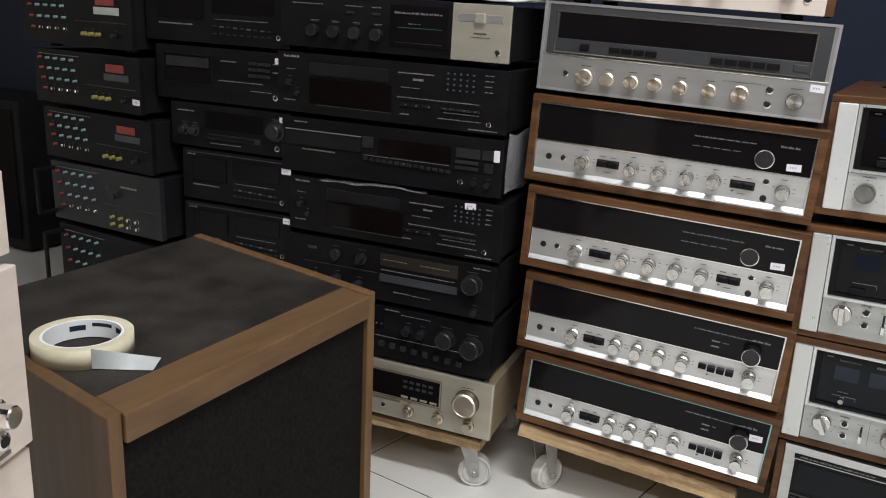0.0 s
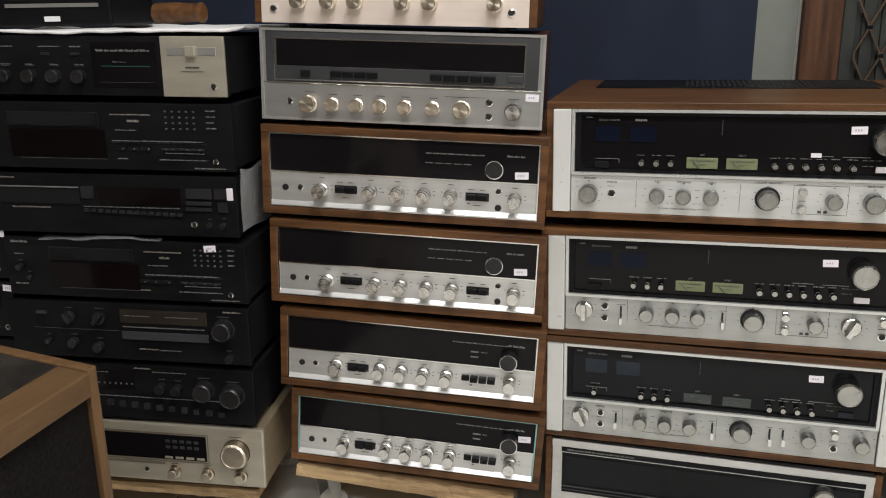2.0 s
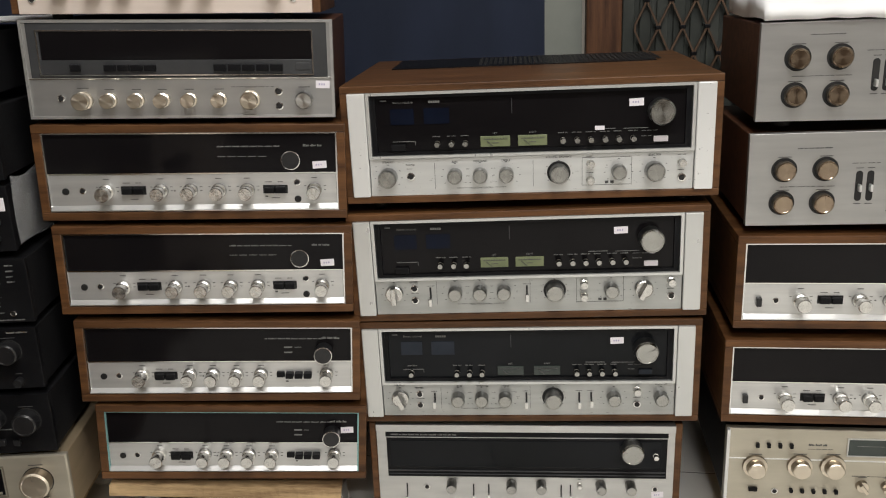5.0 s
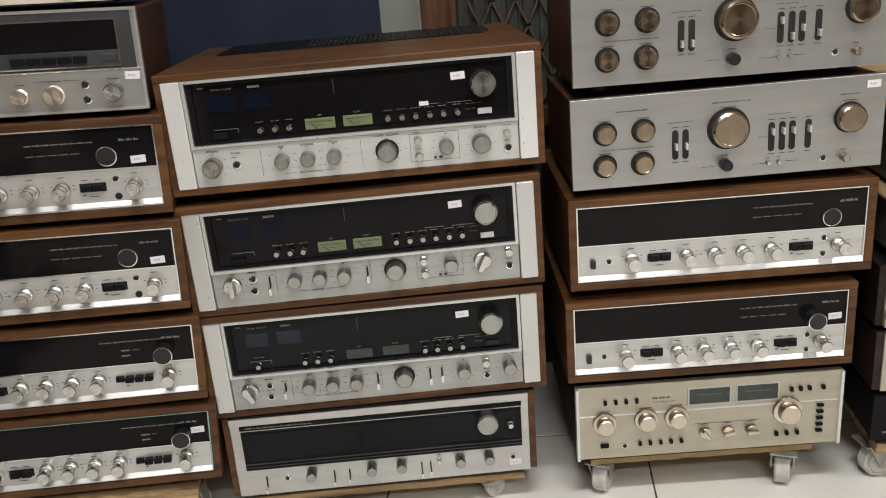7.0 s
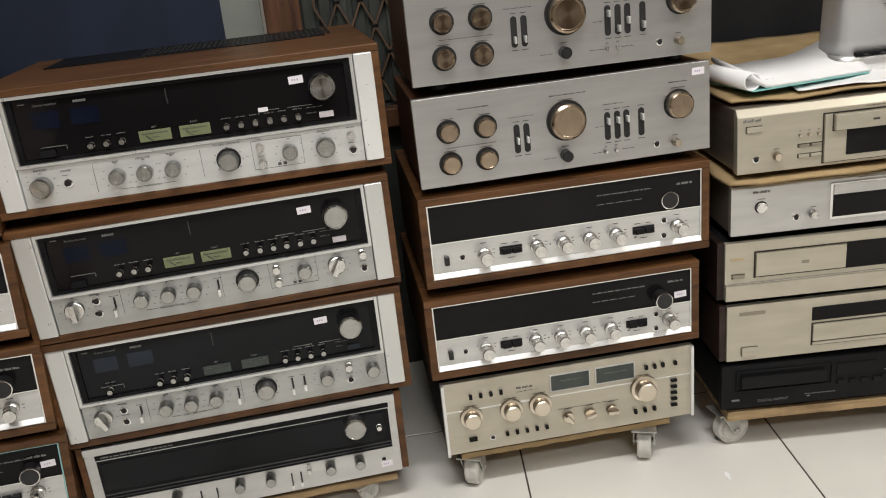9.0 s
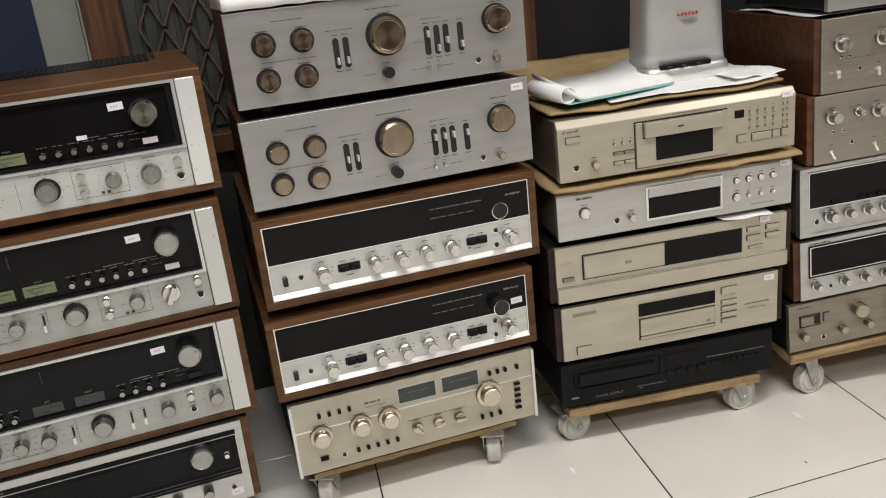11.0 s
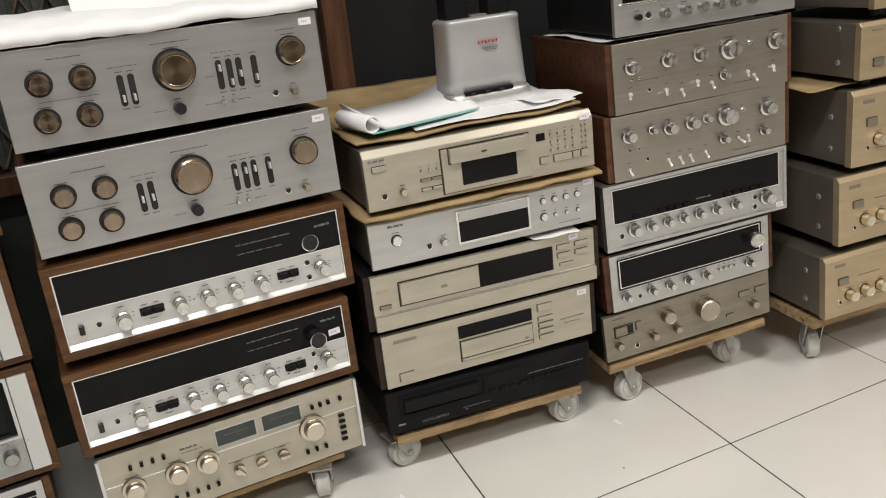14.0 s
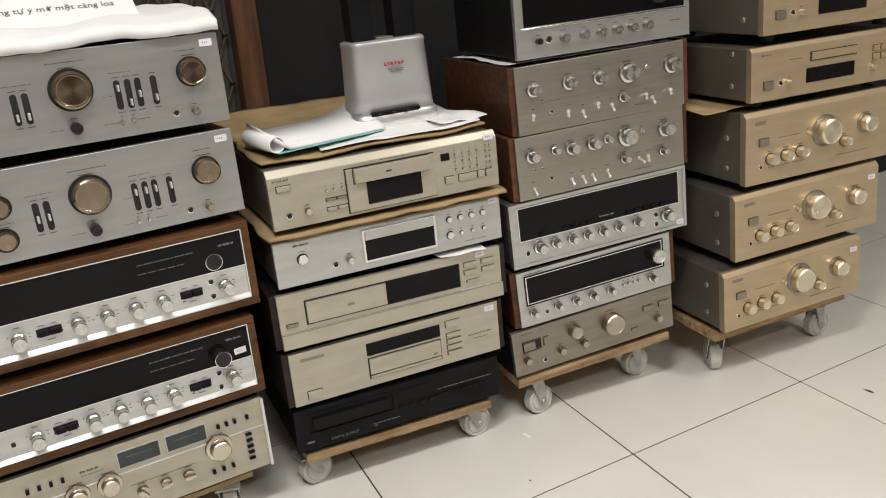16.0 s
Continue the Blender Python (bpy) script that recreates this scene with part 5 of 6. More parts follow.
# round screws on the covers' sides
for o in [o for o in scene.objects if o.get("group") == GI]:
    hh = 0.12
    for y, z in ((0.06, 0.03), (0.06, 0.095), (0.27, 0.03), (0.27, 0.095)):
        s = shared("side_screw", 1, lambda: lathe([(0.006, 0.001), (0.006, -0.002), (0.005, -0.003)], 16), ZINC, o, 0.002, y, z)
        s.matrix_basis = pose(0.002, y, z, 0, 0, -90)


# ---- dark stacks ----
KEY_TIP = surface("pale_key_tip", (0.05, 0.056, 0.062), (0.12, 0.128, 0.136), (0.4, 0.5))
RED_GLASS = surface("reddish_black_glass", (0.0045, 0.003, 0.003), (0.007, 0.0042, 0.0042), (0.08, 0.16), 0.0, 6, spec=0.16)
BROWN_GLASS = surface("brownish_display_glass", (0.022, 0.018, 0.014), (0.036, 0.029, 0.023), (0.12, 0.25), 0.0, 10, spec=0.3)
GREY_STRIP = surface("dull_grey_strip", (0.035, 0.037, 0.042), (0.060, 0.062, 0.068), (0.35, 0.5), 0.2, 10)
GREY_RACK = surface("dark_grey_rack_face", (0.016, 0.017, 0.019), (0.028, 0.029, 0.032), (0.4, 0.55), 0.2, 10)
KNOB_TEAL = surface("pale_teal_plastic", (0.16, 0.24, 0.25), (0.26, 0.36, 0.36), (0.35, 0.5))
KNOB_RED = surface("dull_red_plastic", (0.20, 0.03, 0.025), (0.28, 0.05, 0.04), (0.35, 0.5))
KNOB_YELLOW = surface("yellow_plastic", (0.22, 0.19, 0.05), (0.30, 0.27, 0.08), (0.35, 0.5))


def dark_deck(stack, u0, u1, zl, zr, h, depth, seed, label, category, group, tag=None, style=None, shift=0.0):
    """A black component with a fascia of windows, keys and dim print."""
    r = random.Random(seed)
    style = style if style is not None else seed % 4
    fs = []
    if style == 0:  # disc player with drawer
        fs += [("f", 0.06, 0.44, 0.30, 0.86, 0.0016, BLACK_CASE, 0.003), ("w", 0.09, 0.41, 0.62, 0.80, DARK_KEY, "tray", 0.004), ("w", 0.08, 0.42, 0.34, 0.56, BLACK_GLASS, "display", 0.002), ("t", 0.50, 0.62, 0.78, 0.0022, PRINT_GOLD_DIM)]
        fs += [("b", 0.72 + 0.032 * i, 0.78 - 0.11 * j, 0.008, 0.005, 0.003, DARK_KEY) for i in range(5) for j in range(3)]
        fs += [("t", 0.48, 0.80, 0.42, 0.0015, PRINT_FAINT), ("t", 0.72, 0.88, 0.28, 0.0013, PRINT_DIM), ("j", 0.90, 0.20), ("t", 0.88, 0.94, 0.80, 0.002, PRINT_FAINT), ("t", 0.88, 0.94, 0.65, 0.002, PRINT_FAINT)]
    elif style == 1:  # amplifier with knobs
        fs += [("k", 0.12 + 0.12 * i, 0.40, 0.012, 0.016, KNOB_BLACK, "skirt") for i in range(4)] + [("w", 0.56, 0.80, 0.30, 0.80, BLACK_GLASS, "display", 0.0015), ("w", 0.57, 0.79, 0.52, 0.55, PRINT_GREEN, "scale_line", 0.002), ("k", 0.88, 0.52, 0.020, 0.020, KNOB_BLACK, "skirt"), ("t", 0.10, 0.50, 0.75, 0.0015, PRINT_FAINT)]
    elif style == 4:  # amplifier whose far end is a pale panel
        fs += [("k", 0.162 + 0.096 * i, 0.325, 0.0105, 0.014, KNOB_BLACK, "plain") for i in range(4)] + [("t", 0.145 + 0.096 * i, 0.180 + 0.096 * i, 0.52, 0.0012, PRINT_FAINT) for i in range(4)]
        fs += [("w", 0.50, 0.745, 0.14, 0.90, BLACK_GLASS, "display", 0.0012), ("w", 0.533, 0.721, 0.492, 0.505, PRINT_GREEN, "scale_line", 0.0016), ("t", 0.58, 0.63, 0.57, 0.0014, PRINT_GREEN), ("w", 0.526, 0.727, 0.225, 0.233, PRINT_FAINT, "scale_line", 0.0016), ("t", 0.52, 0.72, 0.76, 0.0030, PRINT_FAINT), ("t", 0.30, 0.38, 0.82, 0.0014, PRINT_FAINT), ("t", 0.42, 0.46, 0.82, 0.0018, PRINT_FAINT), ("t", 0.06, 0.20, 0.82, 0.0016, PRINT_FAINT), ("b", 0.325, 0.70, 0.014, 0.004, 0.003, DARK_KEY), ("b", 0.44, 0.70, 0.014, 0.004, 0.003, DARK_KEY)]
    else:  # tuner or receiver
        fs += [("w", 0.30, 0.78, 0.46, 0.86, BLACK_GLASS, "display", 0.0015), ("w", 0.32, 0.76, 0.22, 0.34, DARK_KEY, "key_strip", 0.003), ("t", 0.06, 0.20, 0.82, 0.0025, PRINT_FAINT), ("t", 0.34, 0.60, 0.12, 0.0016, PRINT_FAINT)]
        fs += [("b", 0.33 + 0.045 * i, 0.28, 0.014, 0.006, 0.005, BLACK) for i in range(9)] + [("k", 0.89, 0.58, 0.016, 0.018, KNOB_BLACK, "skirt"), ("k", 0.12, 0.38, 0.009, 0.014, KNOB_BLACK, "skirt"), ("k", 0.21, 0.38, 0.009, 0.014, KNOB_BLACK, "skirt"), ("j", 0.90, 0.18)]
    if style == "laser":  # wide tray over a wide dark display, keypad and key rows
        x0 = 0.20 + shift
        fs = [("f", x0 - 0.05, 0.50 + shift, 0.645, 0.86, 0.0010, DARK_KEY, 0.002), ("w", x0 - 0.045, 0.495 + shift, 0.66, 0.85, BLACK_CASE, "tray", 0.004), ("w", x0 - 0.05, 0.52 + shift, 0.17, 0.60, RED_GLASS, "display", 0.0012), ("w", x0 - 0.02, 0.52 + shift, 0.150, 0.160, PRINT_FAINT, "tray_line", 0.0015),
              ("t", x0 + 0.10, x0 + 0.13, 0.77, 0.0040, PRINT_FAINT), ("t", x0 - 0.02, x0 - 0.01, 0.75, 0.003, PRINT_FAINT), ("t", 0.42 + shift, 0.43 + shift, 0.75, 0.003, PRINT_FAINT), ("t", 0.46 + shift, 0.49 + shift, 0.70, 0.0014, PRINT_FAINT), ("t", x0 + 0.03, x0 + 0.21, 0.70, 0.0008, PRINT_FAINT)]
        fs += [("t", 0.546 + shift, 0.70 + shift, 0.83, 0.0018, PRINT_GOLD_DIM), ("t", 0.61 + shift, 0.65 + shift, 0.735, 0.0032, PRINT_GOLD_DIM), ("t", 0.56 + shift, 0.64 + shift, 0.60, 0.0012, PRINT_FAINT)]
        fs += [("b", 0.755 + shift + 0.0262 * i, 0.885 - 0.085 * j, 0.0032, 0.0024, 0.0022, KEY_TIP) for i in range(5) for j in range(4)]
        fs += [("t", 0.905 + shift * 0.6, 0.940 + shift * 0.4, 0.90 - 0.085 * j, 0.0017, PRINT_FAINT) for j in range(4)]
        fs += [("t", 0.545 + shift, 0.89, 0.44, 0.0015, PRINT_FAINT), ("w", 0.545 + shift, 0.90, 0.408, 0.414, DARK_KEY, "groove", 0.0012), ("t", 0.745, 0.89, 0.265, 0.0012, PRINT_FAINT), ("t", 0.72, 0.90, 0.165, 0.0014, PRINT_FAINT), ("t", 0.85, 0.965, 0.045, 0.0016, PRINT_FAINT), ("t", 0.56, 0.60, 0.17, 0.0018, PRINT_GOLD_DIM), ("j", 0.932, 0.150, 0.004)]
        fs += [("b", 0.58 + 0.045 * i, 0.325, 0.016, 0.006, 0.003, BLACK_CASE) for i in range(3)] + [("b", 0.745 + 0.033 * i, 0.325, 0.012, 0.0035, 0.003, DARK_KEY) for i in range(5)] + [("b", x, 0.325, 0.0028, 0.0022, 0.0036, KEY_TIP) for x in (0.585, 0.63, 0.685, 0.75, 0.775, 0.83, 0.875)]
        fs += [("t", 0.03, 0.10, 0.93, 0.0034, PRINT_DIM), ("t", 0.04, 0.08, 0.72, 0.0012, PRINT_FAINT), ("k", 0.06, 0.50, 0.0055, 0.010, KNOB_BLACK, "plain"), ("k", 0.095, 0.32, 0.0042, 0.006, KNOB_BLACK, "plain"), ("t", 0.03, 0.08, 0.20, 0.0018, PRINT_FAINT)]
    elif style == "changer":  # slim bright tray edge, long row of keys, button block at the end
        fs = [("w", 0.02, 0.382, 0.775, 0.79, PRINT_DIM, "tray_edge", 0.005), ("w", 0.02, 0.382, 0.50, 0.77, BLACK_CASE, "tray", 0.003), ("w", 0.39, 0.44, 0.60, 0.80, DARK_KEY, "key_block", 0.003), ("w", 0.46, 0.785, 0.50, 0.80, RED_GLASS, "display", 0.0012), ("t", 0.05, 0.09, 0.70, 0.004, PRINT_FAINT), ("t", 0.102, 0.258, 0.434, 0.0022, PRINT_GOLD_DIM), ("t", 0.06, 0.12, 0.93, 0.002, PRINT_GOLD_DIM)]
        fs += [("b", 0.405 + 0.0285 * i, 0.405 - 0.0035 * i, 0.0085, 0.0055, 0.004, DARK_KEY) for i in range(14)] + [("t", 0.395, 0.775, 0.465, 0.0011, PRINT_FAINT)]
        fs += [("b", 0.855, 0.72, 0.042, 0.016, 0.003, DARK_KEY), ("b", 0.94, 0.72, 0.020, 0.016, 0.003, DARK_KEY), ("b", 0.852, 0.56, 0.042, 0.006, 0.003, DARK_KEY), ("b", 0.852, 0.46, 0.042, 0.006, 0.003, DARK_KEY), ("b", 0.945, 0.50, 0.016, 0.016, 0.003, DARK_KEY), ("t", 0.81, 0.895, 0.575, 0.0010, PRINT_DIM), ("t", 0.81, 0.895, 0.475, 0.0010, PRINT_DIM), ("j", 0.829, 0.204, 0.0045), ("k", 0.945, 0.21, 0.0055, 0.010, KNOB_BLACK, "plain"), ("k", 0.89, 0.21, 0.004, 0.008, KNOB_BLACK, "plain"), ("w", 0.963, 0.987, 0.62, 0.82, PAPER_PINK, "price_tag", 0.0015)]
    elif style == "surround":  # receiver with a broad brownish display and one large knob
        fs = [("w", 0.473, 0.832, 0.67, 0.91, BROWN_GLASS, "display", 0.0014), ("w", 0.475, 0.834, 0.38, 0.52, GREY_STRIP, "key_strip", 0.003), ("t", 0.48, 0.82, 0.60, 0.0014, PRINT_FAINT), ("t", 0.49, 0.60, 0.80, 0.0014, PRINT_FAINT), ("t", 0.66, 0.80, 0.80, 0.0014, PRINT_FAINT), ("w", 0.10, 0.46, 0.515, 0.522, PRINT_FAINT, "groove", 0.0012),
              ("rim", 0.899, 0.63, 0.0185), ("k", 0.899, 0.63, 0.0165, 0.018, KNOB_BLACK, "plain"), ("k", 0.917, 0.13, 0.0070, 0.012, KNOB_BLACK, "plain"), ("k", 0.258, 0.74, 0.0105, 0.014, KNOB_BLACK, "pointer"), ("k", 0.386, 0.74, 0.0115, 0.014, KNOB_BLACK, "pointer"), ("k", 0.269, 0.29, 0.0080, 0.014, KNOB_BLACK, "plain"), ("k", 0.376, 0.235, 0.0085, 0.014, KNOB_BLACK, "plain"), ("k", 0.16, 0.30, 0.005, 0.010, KNOB_BLACK, "plain"), ("b", 0.141, 0.80, 0.018, 0.005, 0.004, GREY_STRIP), ("t", 0.541, 0.62, 0.21, 0.0018, PRINT_GOLD_DIM), ("t", 0.63, 0.72, 0.20, 0.0010, PRINT_FAINT), ("t", 0.90, 0.97, 0.93, 0.0018, PRINT_GOLD_DIM)]
    elif style == "knobs":  # amplifier with two small and two large knobs at one end
        fs = [("k", 0.617, 0.636, 0.0085, 0.016, KNOB_BLACK, "plain"), ("k", 0.685, 0.625, 0.0085, 0.016, KNOB_BLACK, "plain"), ("rim", 0.795, 0.62, 0.018), ("k", 0.795, 0.62, 0.0165, 0.018, KNOB_BLACK, "plain"), ("rim", 0.913, 0.56, 0.021), ("k", 0.913, 0.56, 0.0185, 0.020, KNOB_BLACK, "plain"), ("w", 0.28, 0.50, 0.54, 0.90, BLACK_GLASS, "display", 0.0012), ("t", 0.503, 0.571, 0.955, 0.0018, PRINT_GOLD_DIM), ("t", 0.33, 0.39, 0.86, 0.0012, PRINT_FAINT), ("t", 0.58, 0.72, 0.90, 0.0008, PRINT_FAINT)]
        fs += [("b", 0.325 + 0.0235 * i, 0.66, 0.0030, 0.0030, 0.0028, KEY_TIP) for i in range(8)] + [("b", 0.39 + 0.0525 * i, 0.305 - 0.012 * i, 0.010, 0.010, 0.006, DARK_KEY) for i in range(10)] + [("t", 0.28, 0.86, 0.42, 0.0010, PRINT_FAINT), ("t", 0.06, 0.26, 0.70, 0.0014, PRINT_FAINT)]
    elif style == "slim":  # tape deck with dim dashes of light print
        fs = [("w", 0.10, 0.42, 0.40, 0.86, BLACK_GLASS, "cassette_door", 0.003), ("w", 0.48, 0.90, 0.52, 0.86, BLACK_GLASS, "display", 0.0014), ("t", 0.10, 0.34, 0.30, 0.0022, PRINT_GOLD_DIM), ("t", 0.05, 0.12, 0.90, 0.0022, PRINT_FAINT), ("w", 0.04, 0.96, 0.935, 0.95, PRINT_FAINT, "edge_line", 0.001), ("j", 0.93, 0.18, 0.004), ("t", 0.50, 0.86, 0.42, 0.0011, PRINT_FAINT)]
        fs += [("b", 0.50 + 0.046 * i, 0.30 - 0.004 * i, 0.0075, 0.0026, 0.003, KEY_TIP if i % 2 else DARK_KEY) for i in range(9)] + [("b", 0.50 + 0.046 * i, 0.17, 0.0075, 0.0026, 0.003, DARK_KEY) for i in range(9)]
    if tag:
        fs.append(("tag", *tag))
    return deck(stack, u0, u1, zl, zr, h, depth, "hifi_component", label, category, group, BLACK, BLACK_CASE, fs, foot=0.008, seed=seed)


GC = "stack of black hi-fi units"
c1 = dark_deck("C", 0.012, 0.440, 0.806, 0.800, 0.090, 0.33, 21, "black amplifier with a champagne side panel and slider", "amplifier", GC, None, 4)
part("side_fascia", slab(0.428 * 0.765, 0.428, -0.004, 0.002, 0.0, 0.090, 0.0012), CHAMPAGNE, c1, "champagne fascia panel")
part("slider_slot", slab(0.428 * 0.79, 0.428 * 0.97, -0.0052, -0.003, 0.062, 0.074, 0.0005), SILVER_PLAIN, c1)
part("slider_cap", slab(0.428 * 0.86, 0.428 * 0.90, -0.011, -0.004, 0.060, 0.076, 0.0015), CHAMPAGNE, c1)
bars(c1, [(0.428 * 0.88, 0.044, 0.022, 0.0025), (0.428 * 0.88, 0.038, 0.035, 0.001)], INK, y=-0.0046)
j = jack(c1, 0.428 * 0.955, 0.016, 0.0045)
j.location.y = -0.004
dark_deck("C", 0.006, 0.442, 0.690, 0.684, 0.105, 0.34, 22, "black laser disc player with keypad and gold print", "disc player", GC, None, "laser")
dark_deck("C", 0.014, 0.440, 0.582, 0.578, 0.098, 0.34, 23, "black disc changer with a white price sticker, wrapped in film", "disc changer", GC, None, "changer")
dark_deck("C", 0.030, 0.446, 0.472, 0.466, 0.100, 0.34, 24, "black disc player with keypad and faint gold print", "disc player", GC, (0.859, 0.92), "laser", 0.04)
dark_deck("C", 0.020, 0.442, 0.362, 0.357, 0.100, 0.34, 25, "black receiver with a broad brownish display and large knob", "receiver", GC, None, "surround")
dark_deck("C", 0.020, 0.442, 0.252, 0.246, 0.100, 0.34, 26, "black amplifier with two large and two small knobs", "amplifier", GC, None, "knobs")
deck("C", 0.020, 0.451, 0.134, 0.126, 0.112, 0.36, "stereo_receiver", "champagne gold receiver with big volume knob on a dolly", "receiver", GC, CHAMPAGNE, GOLD,
     [("w", 0.10, 0.76, 0.40, 0.82, BLACK_GLASS, "display", 0.0015), ("f", 0.09, 0.77, 0.36, 0.86, 0.0018, BRONZE, 0.001), ("rim", 0.885, 0.60, 0.0245), ("k", 0.885, 0.60, 0.0235, 0.020, KNOB_WARM, "plain"), *[("k", x, 0.20, 0.0095, 0.016, KNOB_WARM, "skirt") for x in (0.62, 0.76, 0.90)], ("j", 0.50, 0.20), *[("b", 0.60 + 0.045 * k, 0.44, 0.014, 0.004, 0.003, CHAMPAGNE) for k in range(4)], *[("b", 0.60 + 0.03 * i, 0.72 - 0.1 * j, 0.008, 0.005, 0.003, GREY_FACE) for i in range(5) for j in range(2)], ("w", 0.10, 0.58, 0.30, 0.34, BRONZE, "groove", 0.0008)], foot=0.006, edge=0.003)
# creased plastic film over the edge of the tuner


def crumple(name, w, d, h, seed, material, m, label, category, amp=0.012, nx=28, ny=20, rise=0.0):
    """A thin crumpled sheet with thickness."""
    bm = bmesh.new()
    rng = random.Random(seed)
    ox = rng.uniform(0, 50)
    grid = []
    for top in (1, 0):
        rows = []
        for jy in range(ny + 1):
            row = []
            for ix in range(nx + 1):
                x, y = ix / nx * w, jy / ny * d
                e = noise.noise((x * 9 + ox, y * 9, seed)) * amp + noise.noise((x * 30 + ox, y * 30, seed)) * amp * 0.35
                wob = noise.noise((x * 14, seed, y * 14 + ox)) * 0.010
                row.append(bm.verts.new((x + (wob if ix in (0, nx) else 0), y + (wob if jy in (0, ny) else 0), amp * 0.75 + e + ((h + rise * (1 - math.exp(-y / 0.06))) if top else 0))))
            rows.append(row)
        grid.append(rows)
    for rows in grid:
        for a, b in zip(rows, rows[1:]):
            for k in range(nx):
                bm.faces.new((a[k], a[k + 1], b[k + 1], b[k]))
    t, b = grid
    loop = lambda g: [g[0][k] for k in range(nx)] + [g[k][nx] for k in range(ny)] + [g[ny][k] for k in range(nx, 0, -1)] + [g[k][0] for k in range(ny, 0, -1)]
    lt, lb = loop(t), loop(b)
    for k in range(len(lt)):
        bm.faces.new((lt[k], lt[(k + 1) % len(lt)], lb[(k + 1) % len(lt)], lb[k]))
    bmesh.ops.recalc_face_normals(bm, faces=bm.faces)
    for f in bm.faces:
        f.smooth = True
    ob = new(name, mesh_of(name, bm, material))
    ob.matrix_world = m
    return tagged(ob, label, category)


film = crumple("plastic_film", 0.10, 0.30, 0.001, 5, FILM, place("C", 0.452, 0.585, 0, 0.005) @ pose(0, 0, 0, 0, -90, 0), "creased clear plastic film hanging on the black tuner", "film", 0.006)
film = crumple("plastic_film", 0.20, 0.05, 0.001, 8, FILM, place("C", 0.10, 0.567, 0, -0.008), "crumpled clear film squeezed between black units", "film", 0.006)

GB = "far stack of black hi-fi units"
for k, (ua, z0, hh, st, tag) in enumerate(((0.155, 0.800, 0.105, "slim", None), (0.175, 0.692, 0.100, 0, (0.93, 0.86)), (0.205, 0.604, 0.082, 3, (0.955, 0.84)), (0.228, 0.500, 0.098, "slim", (0.965, 0.80)), (0.228, 0.395, 0.098, "slim", (0.975, 0.90)), (0.228, 0.275, 0.112, 3, None), (0.228, 0.140, 0.125, 1, None))):
    dark_deck("B", ua, 0.470, z0, z0 - 0.003, hh, 0.34, 30 + k, "narrow black cassette or disc unit in a dim stack", "hi-fi unit", GB, tag, st)

GA = "stack of mixing amplifiers"
for k, (ua, ub, z0, hh, face) in enumerate(((-0.055, 0.282, 0.775, 0.115, BLACK), (-0.030, 0.298, 0.655, 0.108, BLACK), (-0.012, 0.322, 0.540, 0.105, BLACK), (0.0, 0.340, 0.405, 0.125, GREY_RACK), (0.012, 0.335, 0.250, 0.145, BLACK), (0.02, 0.335, 0.10, 0.140, BLACK))):
    fs = [("k", 0.08 + 0.078 * i + 0.012 * jj, 0.84 - 0.19 * jj, 0.0027, 0.008, KNOB_RED if i == 0 else KNOB_TEAL if jj < 3 else KNOB, "long") for i in range(5) for jj in range(4)]
    fs += [("t", 0.06, 0.46, 0.91, 0.0011, PRINT_FAINT), ("w", 0.50, 0.96, 0.42, 0.43, PRINT_FAINT, "groove", 0.001)]
    if k < 3:
        fs += [("w", 0.70, 0.86, 0.70, 0.84, KNOB_RED, "badge", 0.001), ("w", 0.68, 0.90, 0.55, 0.67, PRINT if k == 0 else PRINT_FAINT, "label_strip", 0.001)] + ([("tag", 0.96, 0.22)] if k == 1 else [])
        fs += [("k", 0.60 + 0.062 * i, 0.22, 0.0040, 0.010, KNOB_YELLOW, "long") for i in range(3)] + [("k", 0.86, 0.22, 0.0040, 0.010, KNOB_BLACK, "long")]
    else:
        fs += [("t", 0.66, 0.80, 0.76, 0.0034, PRINT_GOLD_DIM), ("k", 0.62, 0.60, 0.006, 0.012, KNOB_BLACK, "long")] + [("k", 0.58 + 0.075 * i, 0.24 - 0.12 * jj, 0.0034, 0.009, KNOB_YELLOW if i < 2 else KNOB, "long") for i in range(4) for jj in range(2)]
    p = deck("A", ua, ub, z0, z0 + (0.006 if k == 3 else 0.0), hh, 0.26, "mixing_amplifier", "dark mixing amplifier with rows of tiny coloured knobs", "mixer", GA, face, BLACK_CASE, fs, foot=0.008 if k < 5 else 0.095)
    if k in (3, 4):
        bm = bmesh.new()
        box(bm, -0.004, 0.004, -0.045, -0.037, 0.012, hh - 0.012, 0.002)
        box(bm, -0.004, 0.004, -0.040, 0.003, hh - 0.020, hh - 0.012, 0.002)
        box(bm, -0.004, 0.004, -0.040, 0.003, 0.012, 0.020, 0.002)
        o = part("handle", bm, BLACK, p, "black rack handle")
        o.location.x = 0.008


# ---- dollies ----
def wheel_mesh(r):
    w = r * 0.40
    return lathe([(r * 0.25, w), (r * 0.70, w * 0.96), (r * 0.74, w * 0.70), (r * 0.84, w * 0.70), (r * 0.90, w * 0.98), (r, w * 0.72), (r, -w * 0.72), (r * 0.90, -w * 0.98), (r * 0.84, -w * 0.70), (r * 0.74, -w * 0.70), (r * 0.70, -w * 0.96), (r * 0.25, -w)], 30)


